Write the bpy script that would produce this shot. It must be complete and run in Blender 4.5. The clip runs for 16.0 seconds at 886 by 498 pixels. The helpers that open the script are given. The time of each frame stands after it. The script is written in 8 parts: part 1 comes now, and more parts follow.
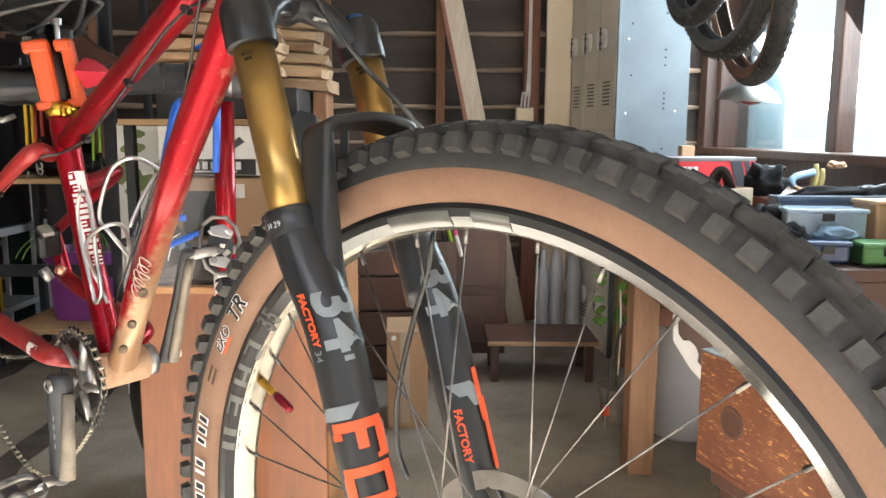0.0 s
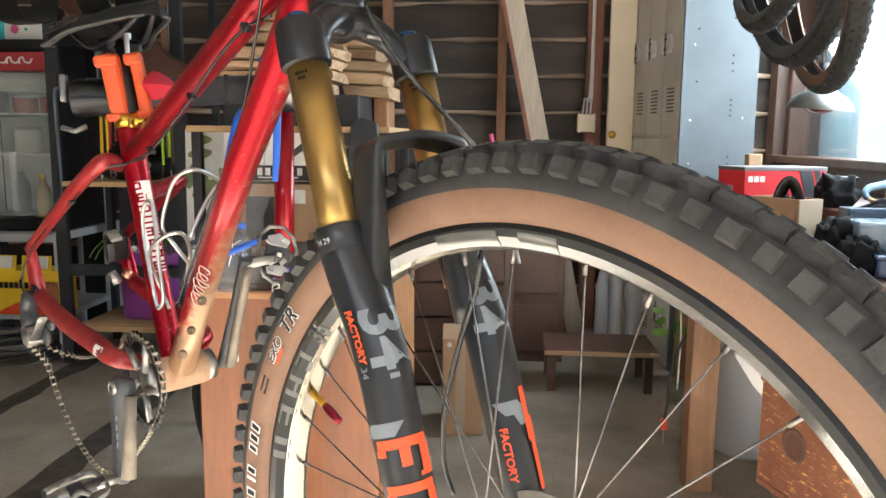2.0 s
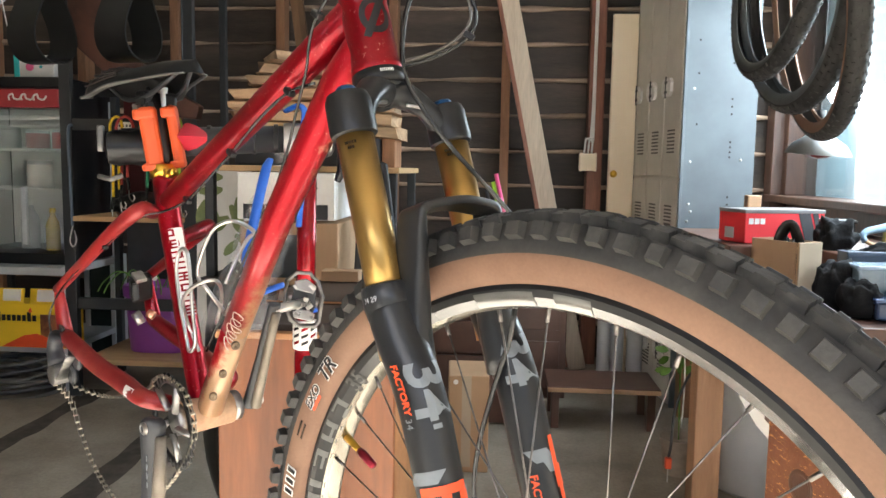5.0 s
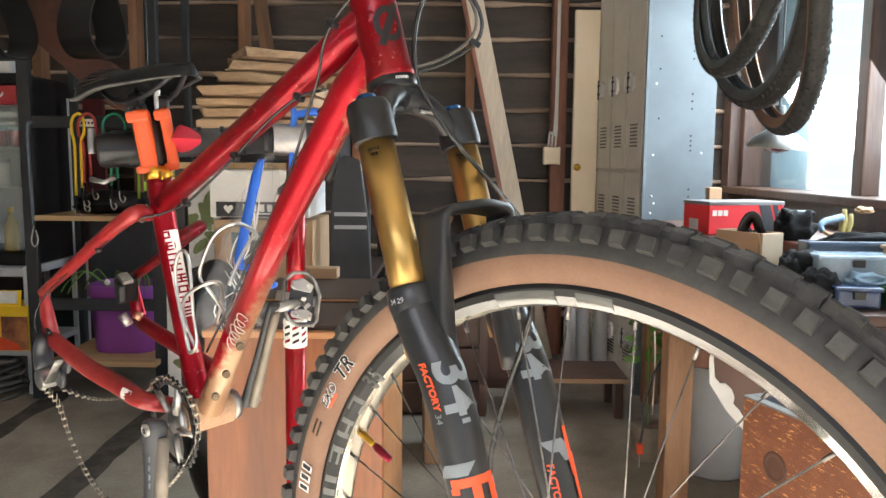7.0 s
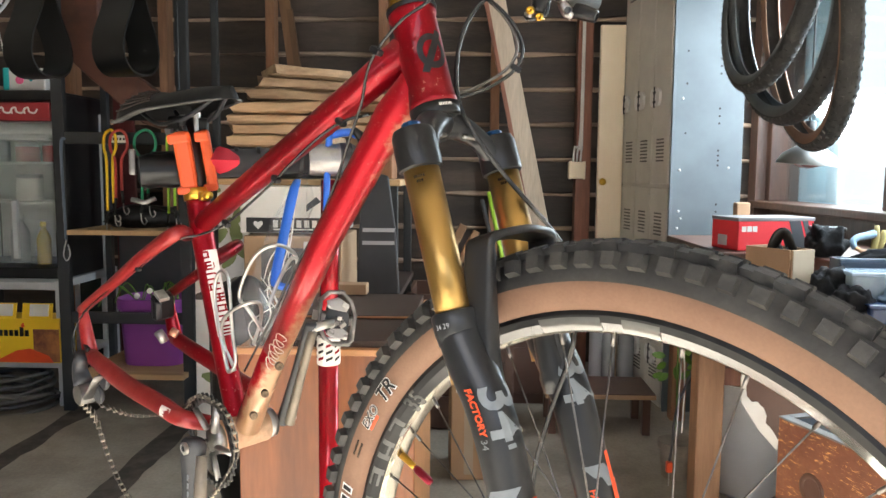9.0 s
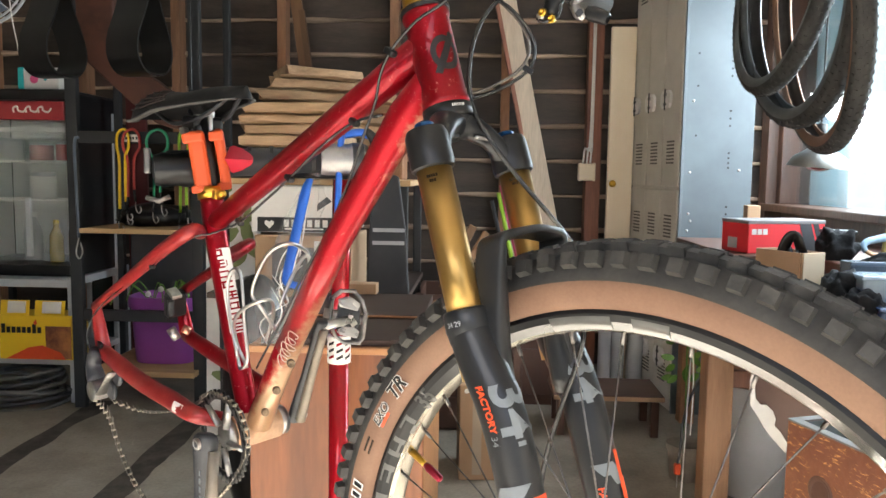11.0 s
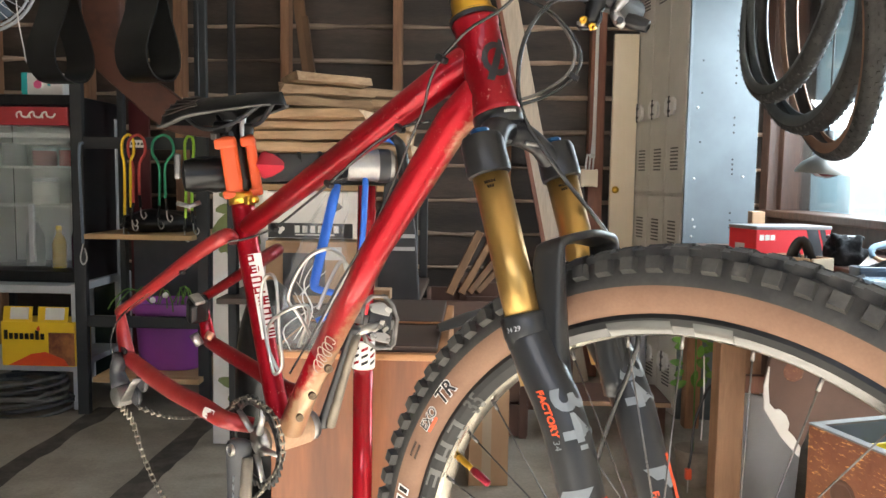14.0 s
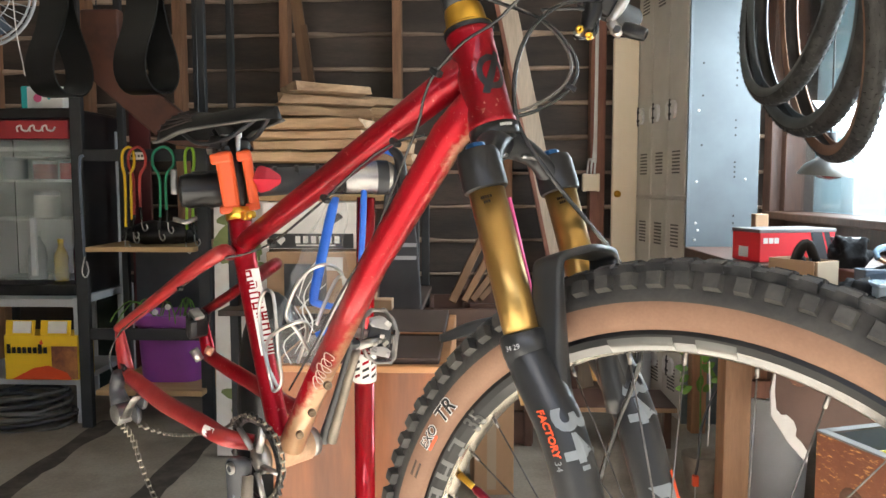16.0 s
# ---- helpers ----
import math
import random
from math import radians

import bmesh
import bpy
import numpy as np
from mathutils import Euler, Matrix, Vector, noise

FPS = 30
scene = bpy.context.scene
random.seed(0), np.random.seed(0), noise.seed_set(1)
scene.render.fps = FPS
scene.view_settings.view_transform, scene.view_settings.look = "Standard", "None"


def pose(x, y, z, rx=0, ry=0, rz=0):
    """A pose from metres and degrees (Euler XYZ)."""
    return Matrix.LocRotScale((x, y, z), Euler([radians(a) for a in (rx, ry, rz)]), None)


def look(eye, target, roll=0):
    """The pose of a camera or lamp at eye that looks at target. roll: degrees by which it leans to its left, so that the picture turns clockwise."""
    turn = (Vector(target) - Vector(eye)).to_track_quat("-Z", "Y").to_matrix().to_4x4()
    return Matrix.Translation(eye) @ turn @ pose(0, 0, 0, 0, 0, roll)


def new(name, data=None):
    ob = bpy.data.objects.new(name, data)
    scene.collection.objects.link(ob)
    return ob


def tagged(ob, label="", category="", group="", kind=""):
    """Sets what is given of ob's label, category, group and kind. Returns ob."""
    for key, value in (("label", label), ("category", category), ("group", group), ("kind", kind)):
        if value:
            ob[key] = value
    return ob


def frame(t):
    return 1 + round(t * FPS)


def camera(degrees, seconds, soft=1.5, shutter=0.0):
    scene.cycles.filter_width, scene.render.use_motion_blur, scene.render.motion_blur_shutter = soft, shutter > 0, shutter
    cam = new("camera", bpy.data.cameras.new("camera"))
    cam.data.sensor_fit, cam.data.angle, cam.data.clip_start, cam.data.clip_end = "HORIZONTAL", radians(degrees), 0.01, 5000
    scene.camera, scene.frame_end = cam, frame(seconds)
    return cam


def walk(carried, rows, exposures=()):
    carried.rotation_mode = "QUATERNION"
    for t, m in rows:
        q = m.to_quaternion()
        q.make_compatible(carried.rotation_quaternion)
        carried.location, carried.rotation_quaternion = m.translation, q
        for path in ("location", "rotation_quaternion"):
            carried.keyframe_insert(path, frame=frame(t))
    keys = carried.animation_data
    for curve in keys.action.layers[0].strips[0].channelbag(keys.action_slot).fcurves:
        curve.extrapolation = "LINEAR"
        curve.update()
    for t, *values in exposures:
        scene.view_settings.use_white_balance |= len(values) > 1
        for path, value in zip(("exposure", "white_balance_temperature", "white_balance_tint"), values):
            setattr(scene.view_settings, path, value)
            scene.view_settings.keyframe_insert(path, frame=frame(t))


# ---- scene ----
cam = camera(60.5, 16.0)
PATH = [
    (0, (0.0880, 0.0952, 0.9328), (0.0970, 2.0734, 0.6351), 0.21),
    (0.5, (0.1110, 0.1196, 0.9450), (0.0230, 2.0958, 0.6483), -0.39),
    (1, (0.1170, 0.1206, 0.9460), (-0.0260, 2.0917, 0.6445), -0.64),
    (1.5, (0.1060, 0.1106, 0.9453), (-0.0590, 2.0808, 0.6478), -0.26),
    (2, (0.0980, 0.0976, 0.9447), (-0.0520, 2.0710, 0.6552), 0.46),
    (2.5, (0.0500, 0.0491, 0.9634), (-0.0420, 2.0294, 0.6966), 0.51),
    (3, (0.0440, 0.0185, 0.9754), (-0.0100, 2.0038, 0.7394), 1.45),
    (3.5, (0.0660, 0.0476, 0.9764), (-0.0250, 2.0337, 0.7674), 2.01),
    (4, (0.0830, 0.0715, 0.9726), (-0.0830, 2.0540, 0.7748), 1.34),
    (6.3, (0.0230, 0.0258, 0.9831), (-0.0210, 2.0124, 0.7582), 0.06),
    (6.5, (0.0180, 0.0269, 0.9851), (-0.0100, 2.0145, 0.7601), 0.07),
    (7, (0.0080, 0.0238, 0.9842), (-0.0160, 2.0104, 0.7572), 0.48),
    (7.5, (0.0090, 0.0240, 0.9892), (-0.0260, 2.0107, 0.7662), 0.47),
    (8, (-0.0040, 0.0212, 0.9953), (-0.0490, 2.0104, 0.7882), 0.36),
    (8.5, (-0.0130, 0.0182, 0.9964), (-0.0750, 2.0077, 0.7983), 0.44),
    (9, (-0.0140, 0.0183, 0.9974), (-0.0920, 2.0068, 0.8004), 0.43),
    (11.5, (-0.0190, 0.0022, 0.9959), (-0.1210, 1.9909, 0.8019), 0.80),
    (12, (-0.0360, -0.0119, 0.9934), (-0.1200, 1.9767, 0.7984), 1.02),
    (12.5, (-0.0720, -0.0302, 0.9850), (-0.1190, 1.9591, 0.7799), 0.96),
    (13, (-0.0870, -0.0231, 0.9868), (-0.1300, 1.9651, 0.7797), 0.86),
    (13.5, (-0.0810, -0.0107, 0.9994), (-0.1480, 1.9793, 0.8143), 0.74),
    (14, (-0.0780, 0.0022, 0.9949), (-0.1550, 1.9924, 0.8168), 0.83),
    (14.5, (-0.0780, 0.0092, 0.9947), (-0.1580, 1.9992, 0.8106), 0.72),
    (15, (-0.0780, 0.0132, 0.9956), (-0.1660, 2.0022, 0.8105), 0.52),
    (15.5, (-0.0750, 0.0163, 0.9985), (-0.1660, 2.0064, 0.8184), 0.01),
    (16, (-0.0720, 0.0155, 1.0055), (-0.1590, 2.0071, 0.8394), -0.08),
]
walk(cam, [(t, look(eye, target, roll)) for t, eye, target, roll in PATH])

# ---- world, sun, exposure ----
world = bpy.data.worlds.new("world")
scene.world = world
world.use_nodes = True
wn = world.node_tree.nodes
sky = wn.new("ShaderNodeTexSky")
sky.sky_type = "NISHITA"
sky.sun_disc = False
SUN_EL, SUN_AZ = 38.0, 191.0
sky.sun_elevation, sky.sun_rotation = radians(SUN_EL), radians(SUN_AZ)
world.node_tree.links.new(sky.outputs[0], wn["Background"].inputs[0])
wn["Background"].inputs[1].default_value = 0.06
sun_data = bpy.data.lights.new("sun", "SUN")
sun_data.energy, sun_data.angle, sun_data.color = 5.0, radians(0.6), (1.0, 0.985, 0.93)
sun = new("sun", sun_data)
sa, se = radians(SUN_AZ), radians(SUN_EL)
sun.matrix_world = look((math.sin(sa) * math.cos(se) * 20, math.cos(sa) * math.cos(se) * 20, math.sin(se) * 20), (0, 0, 0))
# daylight from the sky in the window's opening
win_data = bpy.data.lights.new("window_daylight", "AREA")
win_data.shape, win_data.size, win_data.size_y = "RECTANGLE", 1.7, 0.95
win_data.energy, win_data.color = 7.0, (0.78, 0.91, 1.0)
win = new("window_daylight", win_data)
win.matrix_world = look((1.41, 2.86, 1.42), (0.5, 2.95, 0.75))
scene.view_settings.exposure = 3.45


# ---- material helpers ----
def mat(name, col, rough=0.5, metal=0.0, col2=None, scale=8.0, amount=0.5, bump=0.0, bscale=60.0, coat=0.0,
        stretch=(1, 1, 1), grain=0.0, spec=0.5, rough2=None, alpha=None, rnd=0.0, trans=0.0):
    """A surface with broad stains (scale, amount towards col2), fine grain, relief and uneven gloss."""
    m = bpy.data.materials.new(name)
    m.use_nodes = True
    nt = m.node_tree
    n, lk = nt.nodes, nt.links.new
    b = n["Principled BSDF"]
    b.inputs["Roughness"].default_value, b.inputs["Metallic"].default_value = rough, metal
    b.inputs["Coat Weight"].default_value = coat
    b.inputs["Coat Roughness"].default_value = 0.08
    b.inputs["Specular IOR Level"].default_value = spec
    b.inputs["Transmission Weight"].default_value = trans
    tc, mp = n.new("ShaderNodeTexCoord"), n.new("ShaderNodeMapping")
    lk(tc.outputs["Object"], mp.inputs[0])
    mp.inputs["Scale"].default_value = stretch
    if col2 is None:
        col2 = tuple(c * 0.6 for c in col[:3])
    ns = n.new("ShaderNodeTexNoise")
    ns.inputs["Scale"].default_value, ns.inputs["Detail"].default_value, ns.inputs["Roughness"].default_value = scale, 6, 0.62
    lk(mp.outputs[0], ns.inputs["Vector"])
    ramp = n.new("ShaderNodeValToRGB")
    ramp.color_ramp.elements[0].position, ramp.color_ramp.elements[1].position = 0.42, 0.68
    ramp.color_ramp.elements[0].color, ramp.color_ramp.elements[1].color = (0, 0, 0, 1), (amount, amount, amount, 1)
    lk(ns.outputs[0], ramp.inputs[0])
    mix = n.new("ShaderNodeMix")
    mix.data_type = "RGBA"
    mix.inputs[6].default_value, mix.inputs[7].default_value = (*col[:3], 1), (*col2[:3], 1)
    lk(ramp.outputs[0], mix.inputs[0])
    out = mix.outputs[2]
    fine = n.new("ShaderNodeTexNoise")
    fine.inputs["Scale"].default_value, fine.inputs["Detail"].default_value = bscale, 4
    lk(mp.outputs[0], fine.inputs["Vector"])
    if grain or rnd:
        hsv = n.new("ShaderNodeHueSaturation")
        lk(out, hsv.inputs["Color"])
        mr = n.new("ShaderNodeMapRange")
        mr.inputs[3].default_value, mr.inputs[4].default_value = 1 - grain, 1 + grain
        lk(fine.outputs[0], mr.inputs[0])
        val = mr.outputs[0]
        if rnd:
            oi = n.new("ShaderNodeObjectInfo")
            mr2 = n.new("ShaderNodeMapRange")
            mr2.inputs[3].default_value, mr2.inputs[4].default_value = 1 - rnd, 1 + rnd
            lk(oi.outputs["Random"], mr2.inputs[0])
            mul = n.new("ShaderNodeMath")
            mul.operation = "MULTIPLY"
            lk(val, mul.inputs[0]), lk(mr2.outputs[0], mul.inputs[1])
            val = mul.outputs[0]
        lk(val, hsv.inputs["Value"])
        out = hsv.outputs[0]
    lk(out, b.inputs["Base Color"])
    if rough2 is not None:
        rr = n.new("ShaderNodeMapRange")
        rr.inputs[3].default_value, rr.inputs[4].default_value = rough, rough2
        lk(ns.outputs[0], rr.inputs[0])
        lk(rr.outputs[0], b.inputs["Roughness"])
    if bump:
        bp = n.new("ShaderNodeBump")
        bp.inputs["Strength"].default_value, bp.inputs["Distance"].default_value = bump, 0.004
        lk(fine.outputs[0], bp.inputs["Height"])
        lk(bp.outputs[0], b.inputs["Normal"])
    if alpha is not None:
        b.inputs["Alpha"].default_value = alpha
    return m


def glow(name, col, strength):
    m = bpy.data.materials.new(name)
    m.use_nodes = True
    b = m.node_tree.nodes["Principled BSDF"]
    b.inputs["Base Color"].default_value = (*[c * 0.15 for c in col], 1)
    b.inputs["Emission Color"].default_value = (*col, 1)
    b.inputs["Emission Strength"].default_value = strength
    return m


def wood(name, col, col2, scale=5.0, rough=0.55, along="z", coat=0.0, rnd=0.0, bump=0.25):
    st = {"x": (0.12, 1, 1), "y": (1, 0.12, 1), "z": (1, 1, 0.12)}[along]
    return mat(name, col, rough, col2=col2, scale=scale * 5, amount=1.0, bump=bump, bscale=120, stretch=st, grain=0.25, coat=coat, rnd=rnd)


# ---- mesh helpers ----
WM = {}


def thing(name, label, category, at=(0, 0, 0), group="", kind=""):
    ob = new(name)
    ob.empty_display_size = 0.05
    ob.matrix_basis = Matrix.Translation(at)
    WM[ob] = Matrix.Translation(at)
    return tagged(ob, label, category, group, kind)


def put(ob, material):
    for m in (material if isinstance(material, (list, tuple)) else [material]):
        ob.data.materials.append(m)
    return ob


def part(name, bm, material, parent=None, label="", smooth=None):
    """Links a bmesh, in world metres, as one mesh under a thing or a part."""
    me = bpy.data.meshes.new(name)
    if smooth is not None:
        for fc in bm.faces:
            fc.smooth = smooth > 0
        if smooth > 1:
            for e in bm.edges:
                e.smooth = len(e.link_faces) == 2 and e.calc_face_angle(0) < radians(smooth)
    bm.to_mesh(me)
    bm.free()
    ob = new(name, me)
    put(ob, material)
    WM[ob] = Matrix.Identity(4)
    if parent is not None:
        ob.parent = parent
        ob.matrix_parent_inverse = WM[parent].inverted()
    if label:
        ob["label"] = label
    return ob


def structure(name, bm, material, label="", smooth=None, category=""):
    return tagged(part(name, bm, material, None, label, smooth), label, category or name.split("_")[0], kind="structure")


def single(name, bm, material, label, category, smooth=None, group="", kind=""):
    return tagged(part(name, bm, material, None, label, smooth), label, category, group, kind)


def box(c, s, bev=0.003, rot=(0, 0, 0), bm=None, mi=0, seg=2, m=None):
    """A bevelled block of size s about c, turned by rot (degrees)."""
    bm = bm or bmesh.new()
    mm = m if m is not None else pose(*c, *rot)
    r = bmesh.ops.create_cube(bm, size=1.0)
    bmesh.ops.scale(bm, vec=s, verts=r["verts"])
    if bev:
        es = list({e for v in r["verts"] for e in v.link_edges})
        q = bmesh.ops.bevel(bm, geom=es, offset=min(bev, min(s) * 0.45), segments=seg, affect="EDGES", profile=0.5)
        vs = list({v for fc in q["faces"] for v in fc.verts} | {v for v in r["verts"] if v.is_valid})
    else:
        vs = r["verts"]
    bmesh.ops.transform(bm, matrix=mm, verts=vs)
    for fc in {fc for v in vs for fc in v.link_faces}:
        fc.material_index = mi
    return bm


def frame_of(d):
    d = Vector(d).normalized()
    up = Vector((0, 0, 1)) if abs(d.z) < 0.95 else Vector((0, 1, 0))
    u = d.cross(up).normalized()
    return u, u.cross(d).normalized()


def smooth_path(pts, n=8):
    """Catmull-Rom through the points."""
    p = [Vector(q) for q in pts]
    if len(p) < 3:
        return p
    p = [2 * p[0] - p[1]] + p + [2 * p[-1] - p[-2]]
    out = []
    for i in range(1, len(p) - 2):
        for k in range(n):
            t = k / n
            a, b, c, d = p[i - 1], p[i], p[i + 1], p[i + 2]
            out.append(0.5 * (2 * b + (c - a) * t + (2 * a - 5 * b + 4 * c - d) * t * t + (3 * b - a - 3 * c + d) * t ** 3))
    out.append(p[-2])
    return out


def tube(pts, r, seg=12, bm=None, curve=0, flat=None, mi=0, caps=True):
    """A round (or oval: flat=(sideways, upward) factors) bar along points; r: one radius or one for each point."""
    bm = bm or bmesh.new()
    rs = list(r) if isinstance(r, (list, tuple)) else [r] * len(pts)
    if curve:
        n = len(pts)
        pts = smooth_path(pts, curve)
        m = len(pts)
        rs = [rs[min(int(i * (n - 1) / (m - 1)), n - 2)] * (1 - (i * (n - 1) / (m - 1)) % 1) + rs[min(int(i * (n - 1) / (m - 1)) + 1, n - 1)] * ((i * (n - 1) / (m - 1)) % 1)
              if i < m - 1 else rs[-1] for i in range(m)]
    pts = [Vector(p) for p in pts]
    rings, u = [], None
    for i, p in enumerate(pts):
        d = (pts[min(i + 1, len(pts) - 1)] - pts[max(i - 1, 0)]).normalized()
        if u is None:
            u, v = frame_of(d)
        else:
            u = (u - d * u.dot(d)).normalized()
            v = u.cross(d).normalized()
        fu, fv = flat or (1, 1)
        rings.append([bm.verts.new(p + rs[i] * (fu * u * math.cos(2 * math.pi * k / seg) + fv * v * math.sin(2 * math.pi * k / seg))) for k in range(seg)])
    for a, b in zip(rings, rings[1:]):
        for k in range(seg):
            bm.faces.new((a[k], a[(k + 1) % seg], b[(k + 1) % seg], b[k])).material_index = mi
    if caps:
        bm.faces.new(rings[0][::-1]).material_index = mi
        bm.faces.new(rings[-1]).material_index = mi
    return bm


def lathe(profile, m, seg=24, bm=None, mi=0, closed=False):
    """Turns (radius, height) pairs round the z axis of the pose m."""
    bm = bm or bmesh.new()
    rings = []
    for r, h in profile:
        rings.append([bm.verts.new(m @ Vector((r * math.cos(2 * math.pi * k / seg), r * math.sin(2 * math.pi * k / seg), h))) for k in range(seg)])
    pairs = list(zip(rings, rings[1:])) + ([(rings[-1], rings[0])] if closed else [])
    for a, b in pairs:
        for k in range(seg):
            bm.faces.new((a[k], a[(k + 1) % seg], b[(k + 1) % seg], b[k])).material_index = mi
    if not closed:
        if profile[0][0] > 1e-5:
            bm.faces.new(rings[0][::-1]).material_index = mi
        if profile[-1][0] > 1e-5:
            bm.faces.new(rings[-1]).material_index = mi
    bmesh.ops.recalc_face_normals(bm, faces=bm.faces)
    return bm


def axis_pose(p, d, x=None):
    """A pose at p whose z axis is d and whose x axis leans to x."""
    z = Vector(d).normalized()
    x = Vector(x) if x is not None else frame_of(z)[0]
    x = (x - z * x.dot(z)).normalized()
    y = z.cross(x)
    m = Matrix((x, y, z)).transposed().to_4x4()
    m.translation = p
    return m


def slab(outline, m, depth, bm=None, bev=0.0, mi=0):
    """A plate: the outline in the x-y plane of m, depth along its z."""
    bm = bm or bmesh.new()
    vs = [bm.verts.new(m @ Vector((x, y, 0))) for x, y in outline]
    fc = bm.faces.new(vs)
    q = bmesh.ops.extrude_face_region(bm, geom=[fc])
    nv = [g for g in q["geom"] if isinstance(g, bmesh.types.BMVert)]
    bmesh.ops.translate(bm, vec=m.to_3x3() @ Vector((0, 0, depth)), verts=nv)
    allv = set(vs) | set(nv)
    fs = {f2 for v in allv for f2 in v.link_faces}
    bmesh.ops.recalc_face_normals(bm, faces=list(fs))
    for f2 in fs:
        f2.material_index = mi
    if bev:
        es = [e for e in {e for v in allv for e in v.link_edges}]
        bmesh.ops.bevel(bm, geom=es, offset=bev, segments=2, affect="EDGES", profile=0.5)
    return bm


def lettering(text, size, m, depth=0.0006, bend=None, bm=None, space=1.0, grow=0.0):
    """Raised letters in the x-y plane of m; bend: a function that moves (x, y, z) onto a curved surface."""
    cu = bpy.data.curves.new("writing", "FONT")
    cu.body, cu.size, cu.extrude, cu.align_x, cu.align_y, cu.space_character = text, size, depth, "CENTER", "CENTER", space
    cu.resolution_u = 3
    cu.offset = grow
    tmp = bpy.data.objects.new("writing", cu)
    scene.collection.objects.link(tmp)
    bpy.context.view_layer.update()
    me = bpy.data.meshes.new_from_object(tmp.evaluated_get(bpy.context.evaluated_depsgraph_get()))
    bpy.data.objects.remove(tmp)
    bm = bm or bmesh.new()
    start = len(bm.verts)
    bm.from_mesh(me)
    bm.verts.ensure_lookup_table()
    for v in bm.verts[start:]:
        v.co = m @ (Vector(bend(v.co)) if bend else v.co)
    return bm


# ---- materials ----
CONCRETE = mat("concrete", (0.36, 0.33, 0.29), 0.85, col2=(0.24, 0.22, 0.19), scale=2.2, amount=1.0, bump=0.35, bscale=90, grain=0.25)
BOUNCEFLOOR = mat("pale_bounce_concrete", (0.44, 0.405, 0.355), 0.85, col2=(0.35, 0.32, 0.28), scale=2.2, amount=1.0, bump=0.35, bscale=90, grain=0.2)
FLOORMAT = mat("stained_garage_concrete", (0.3, 0.262, 0.212), 0.75, col2=(0.165, 0.14, 0.11), scale=2.2, amount=1.0, bump=0.35, bscale=90, grain=0.25, rough2=0.85)
SIDING = mat("dark_board", (0.032, 0.022, 0.017), 0.55, col2=(0.105, 0.073, 0.056), scale=3.2, amount=0.75, stretch=(0.3, 1, 1.8), bump=0.5, bscale=70, grain=0.35)
STUD = wood("stud_wood", (0.34, 0.17, 0.09), (0.2, 0.095, 0.05), 4.0, 0.6, "z", rnd=0.2)
TRIM = wood("reddish_trim", (0.29, 0.115, 0.07), (0.16, 0.062, 0.04), 4.0, 0.5, "z")
WINTRIM = wood("dark_window_wood", (0.062, 0.027, 0.016), (0.03, 0.013, 0.008), 4.0, 0.45, "z")
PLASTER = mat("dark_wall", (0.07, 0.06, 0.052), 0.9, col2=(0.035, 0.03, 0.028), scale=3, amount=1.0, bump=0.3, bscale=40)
BOUNCEWALL = mat("pale_bounce_wall", (0.5, 0.48, 0.44), 0.9, col2=(0.37, 0.355, 0.32), scale=3, amount=1.0, bump=0.3, bscale=40)
PRINT = mat("dark_print", (0.02, 0.014, 0.008), 0.9, spec=0.05)
OLDBOARD = mat("grey_brown_wall", (0.24, 0.215, 0.185), 0.9, col2=(0.16, 0.14, 0.12), scale=3, amount=1.0, bump=0.3, bscale=40)
CEIL = mat("ceiling_board", (0.62, 0.6, 0.56), 0.85, col2=(0.5, 0.48, 0.445), scale=4, amount=1.0, bump=0.3, bscale=50)
SCREENWALL = mat("dark_screen_wall", (0.085, 0.08, 0.072), 0.9, col2=(0.06, 0.056, 0.05), scale=3, amount=1.0, bump=0.3, bscale=40)
def flecked(m, pale, thresh=0.66, scale=55.0, stretch=(1, 1, 1), turn=0.0):
    """Small chips and scratches of a paler colour over a paint."""
    nt = m.node_tree
    n, lk = nt.nodes, nt.links.new
    b = n["Principled BSDF"]
    src = b.inputs["Base Color"].links[0].from_socket
    tc = n.new("ShaderNodeTexCoord")
    ns = n.new("ShaderNodeTexNoise")
    ns.inputs["Scale"].default_value, ns.inputs["Detail"].default_value, ns.inputs["Roughness"].default_value = scale, 9, 0.78
    mp = n.new("ShaderNodeMapping")
    mp.inputs["Scale"].default_value, mp.inputs["Rotation"].default_value = stretch, (turn, 0, 0)
    lk(tc.outputs["Object"], mp.inputs[0]), lk(mp.outputs[0], ns.inputs["Vector"])
    ramp = n.new("ShaderNodeValToRGB")
    ramp.color_ramp.elements[0].position, ramp.color_ramp.elements[1].position = thresh, thresh + 0.05
    lk(ns.outputs[0], ramp.inputs[0])
    mx = n.new("ShaderNodeMix")
    mx.data_type = "RGBA"
    mx.inputs[7].default_value = (*pale, 1)
    lk(ramp.outputs[0], mx.inputs[0]), lk(src, mx.inputs[6]), lk(mx.outputs[2], b.inputs["Base Color"])
    return m


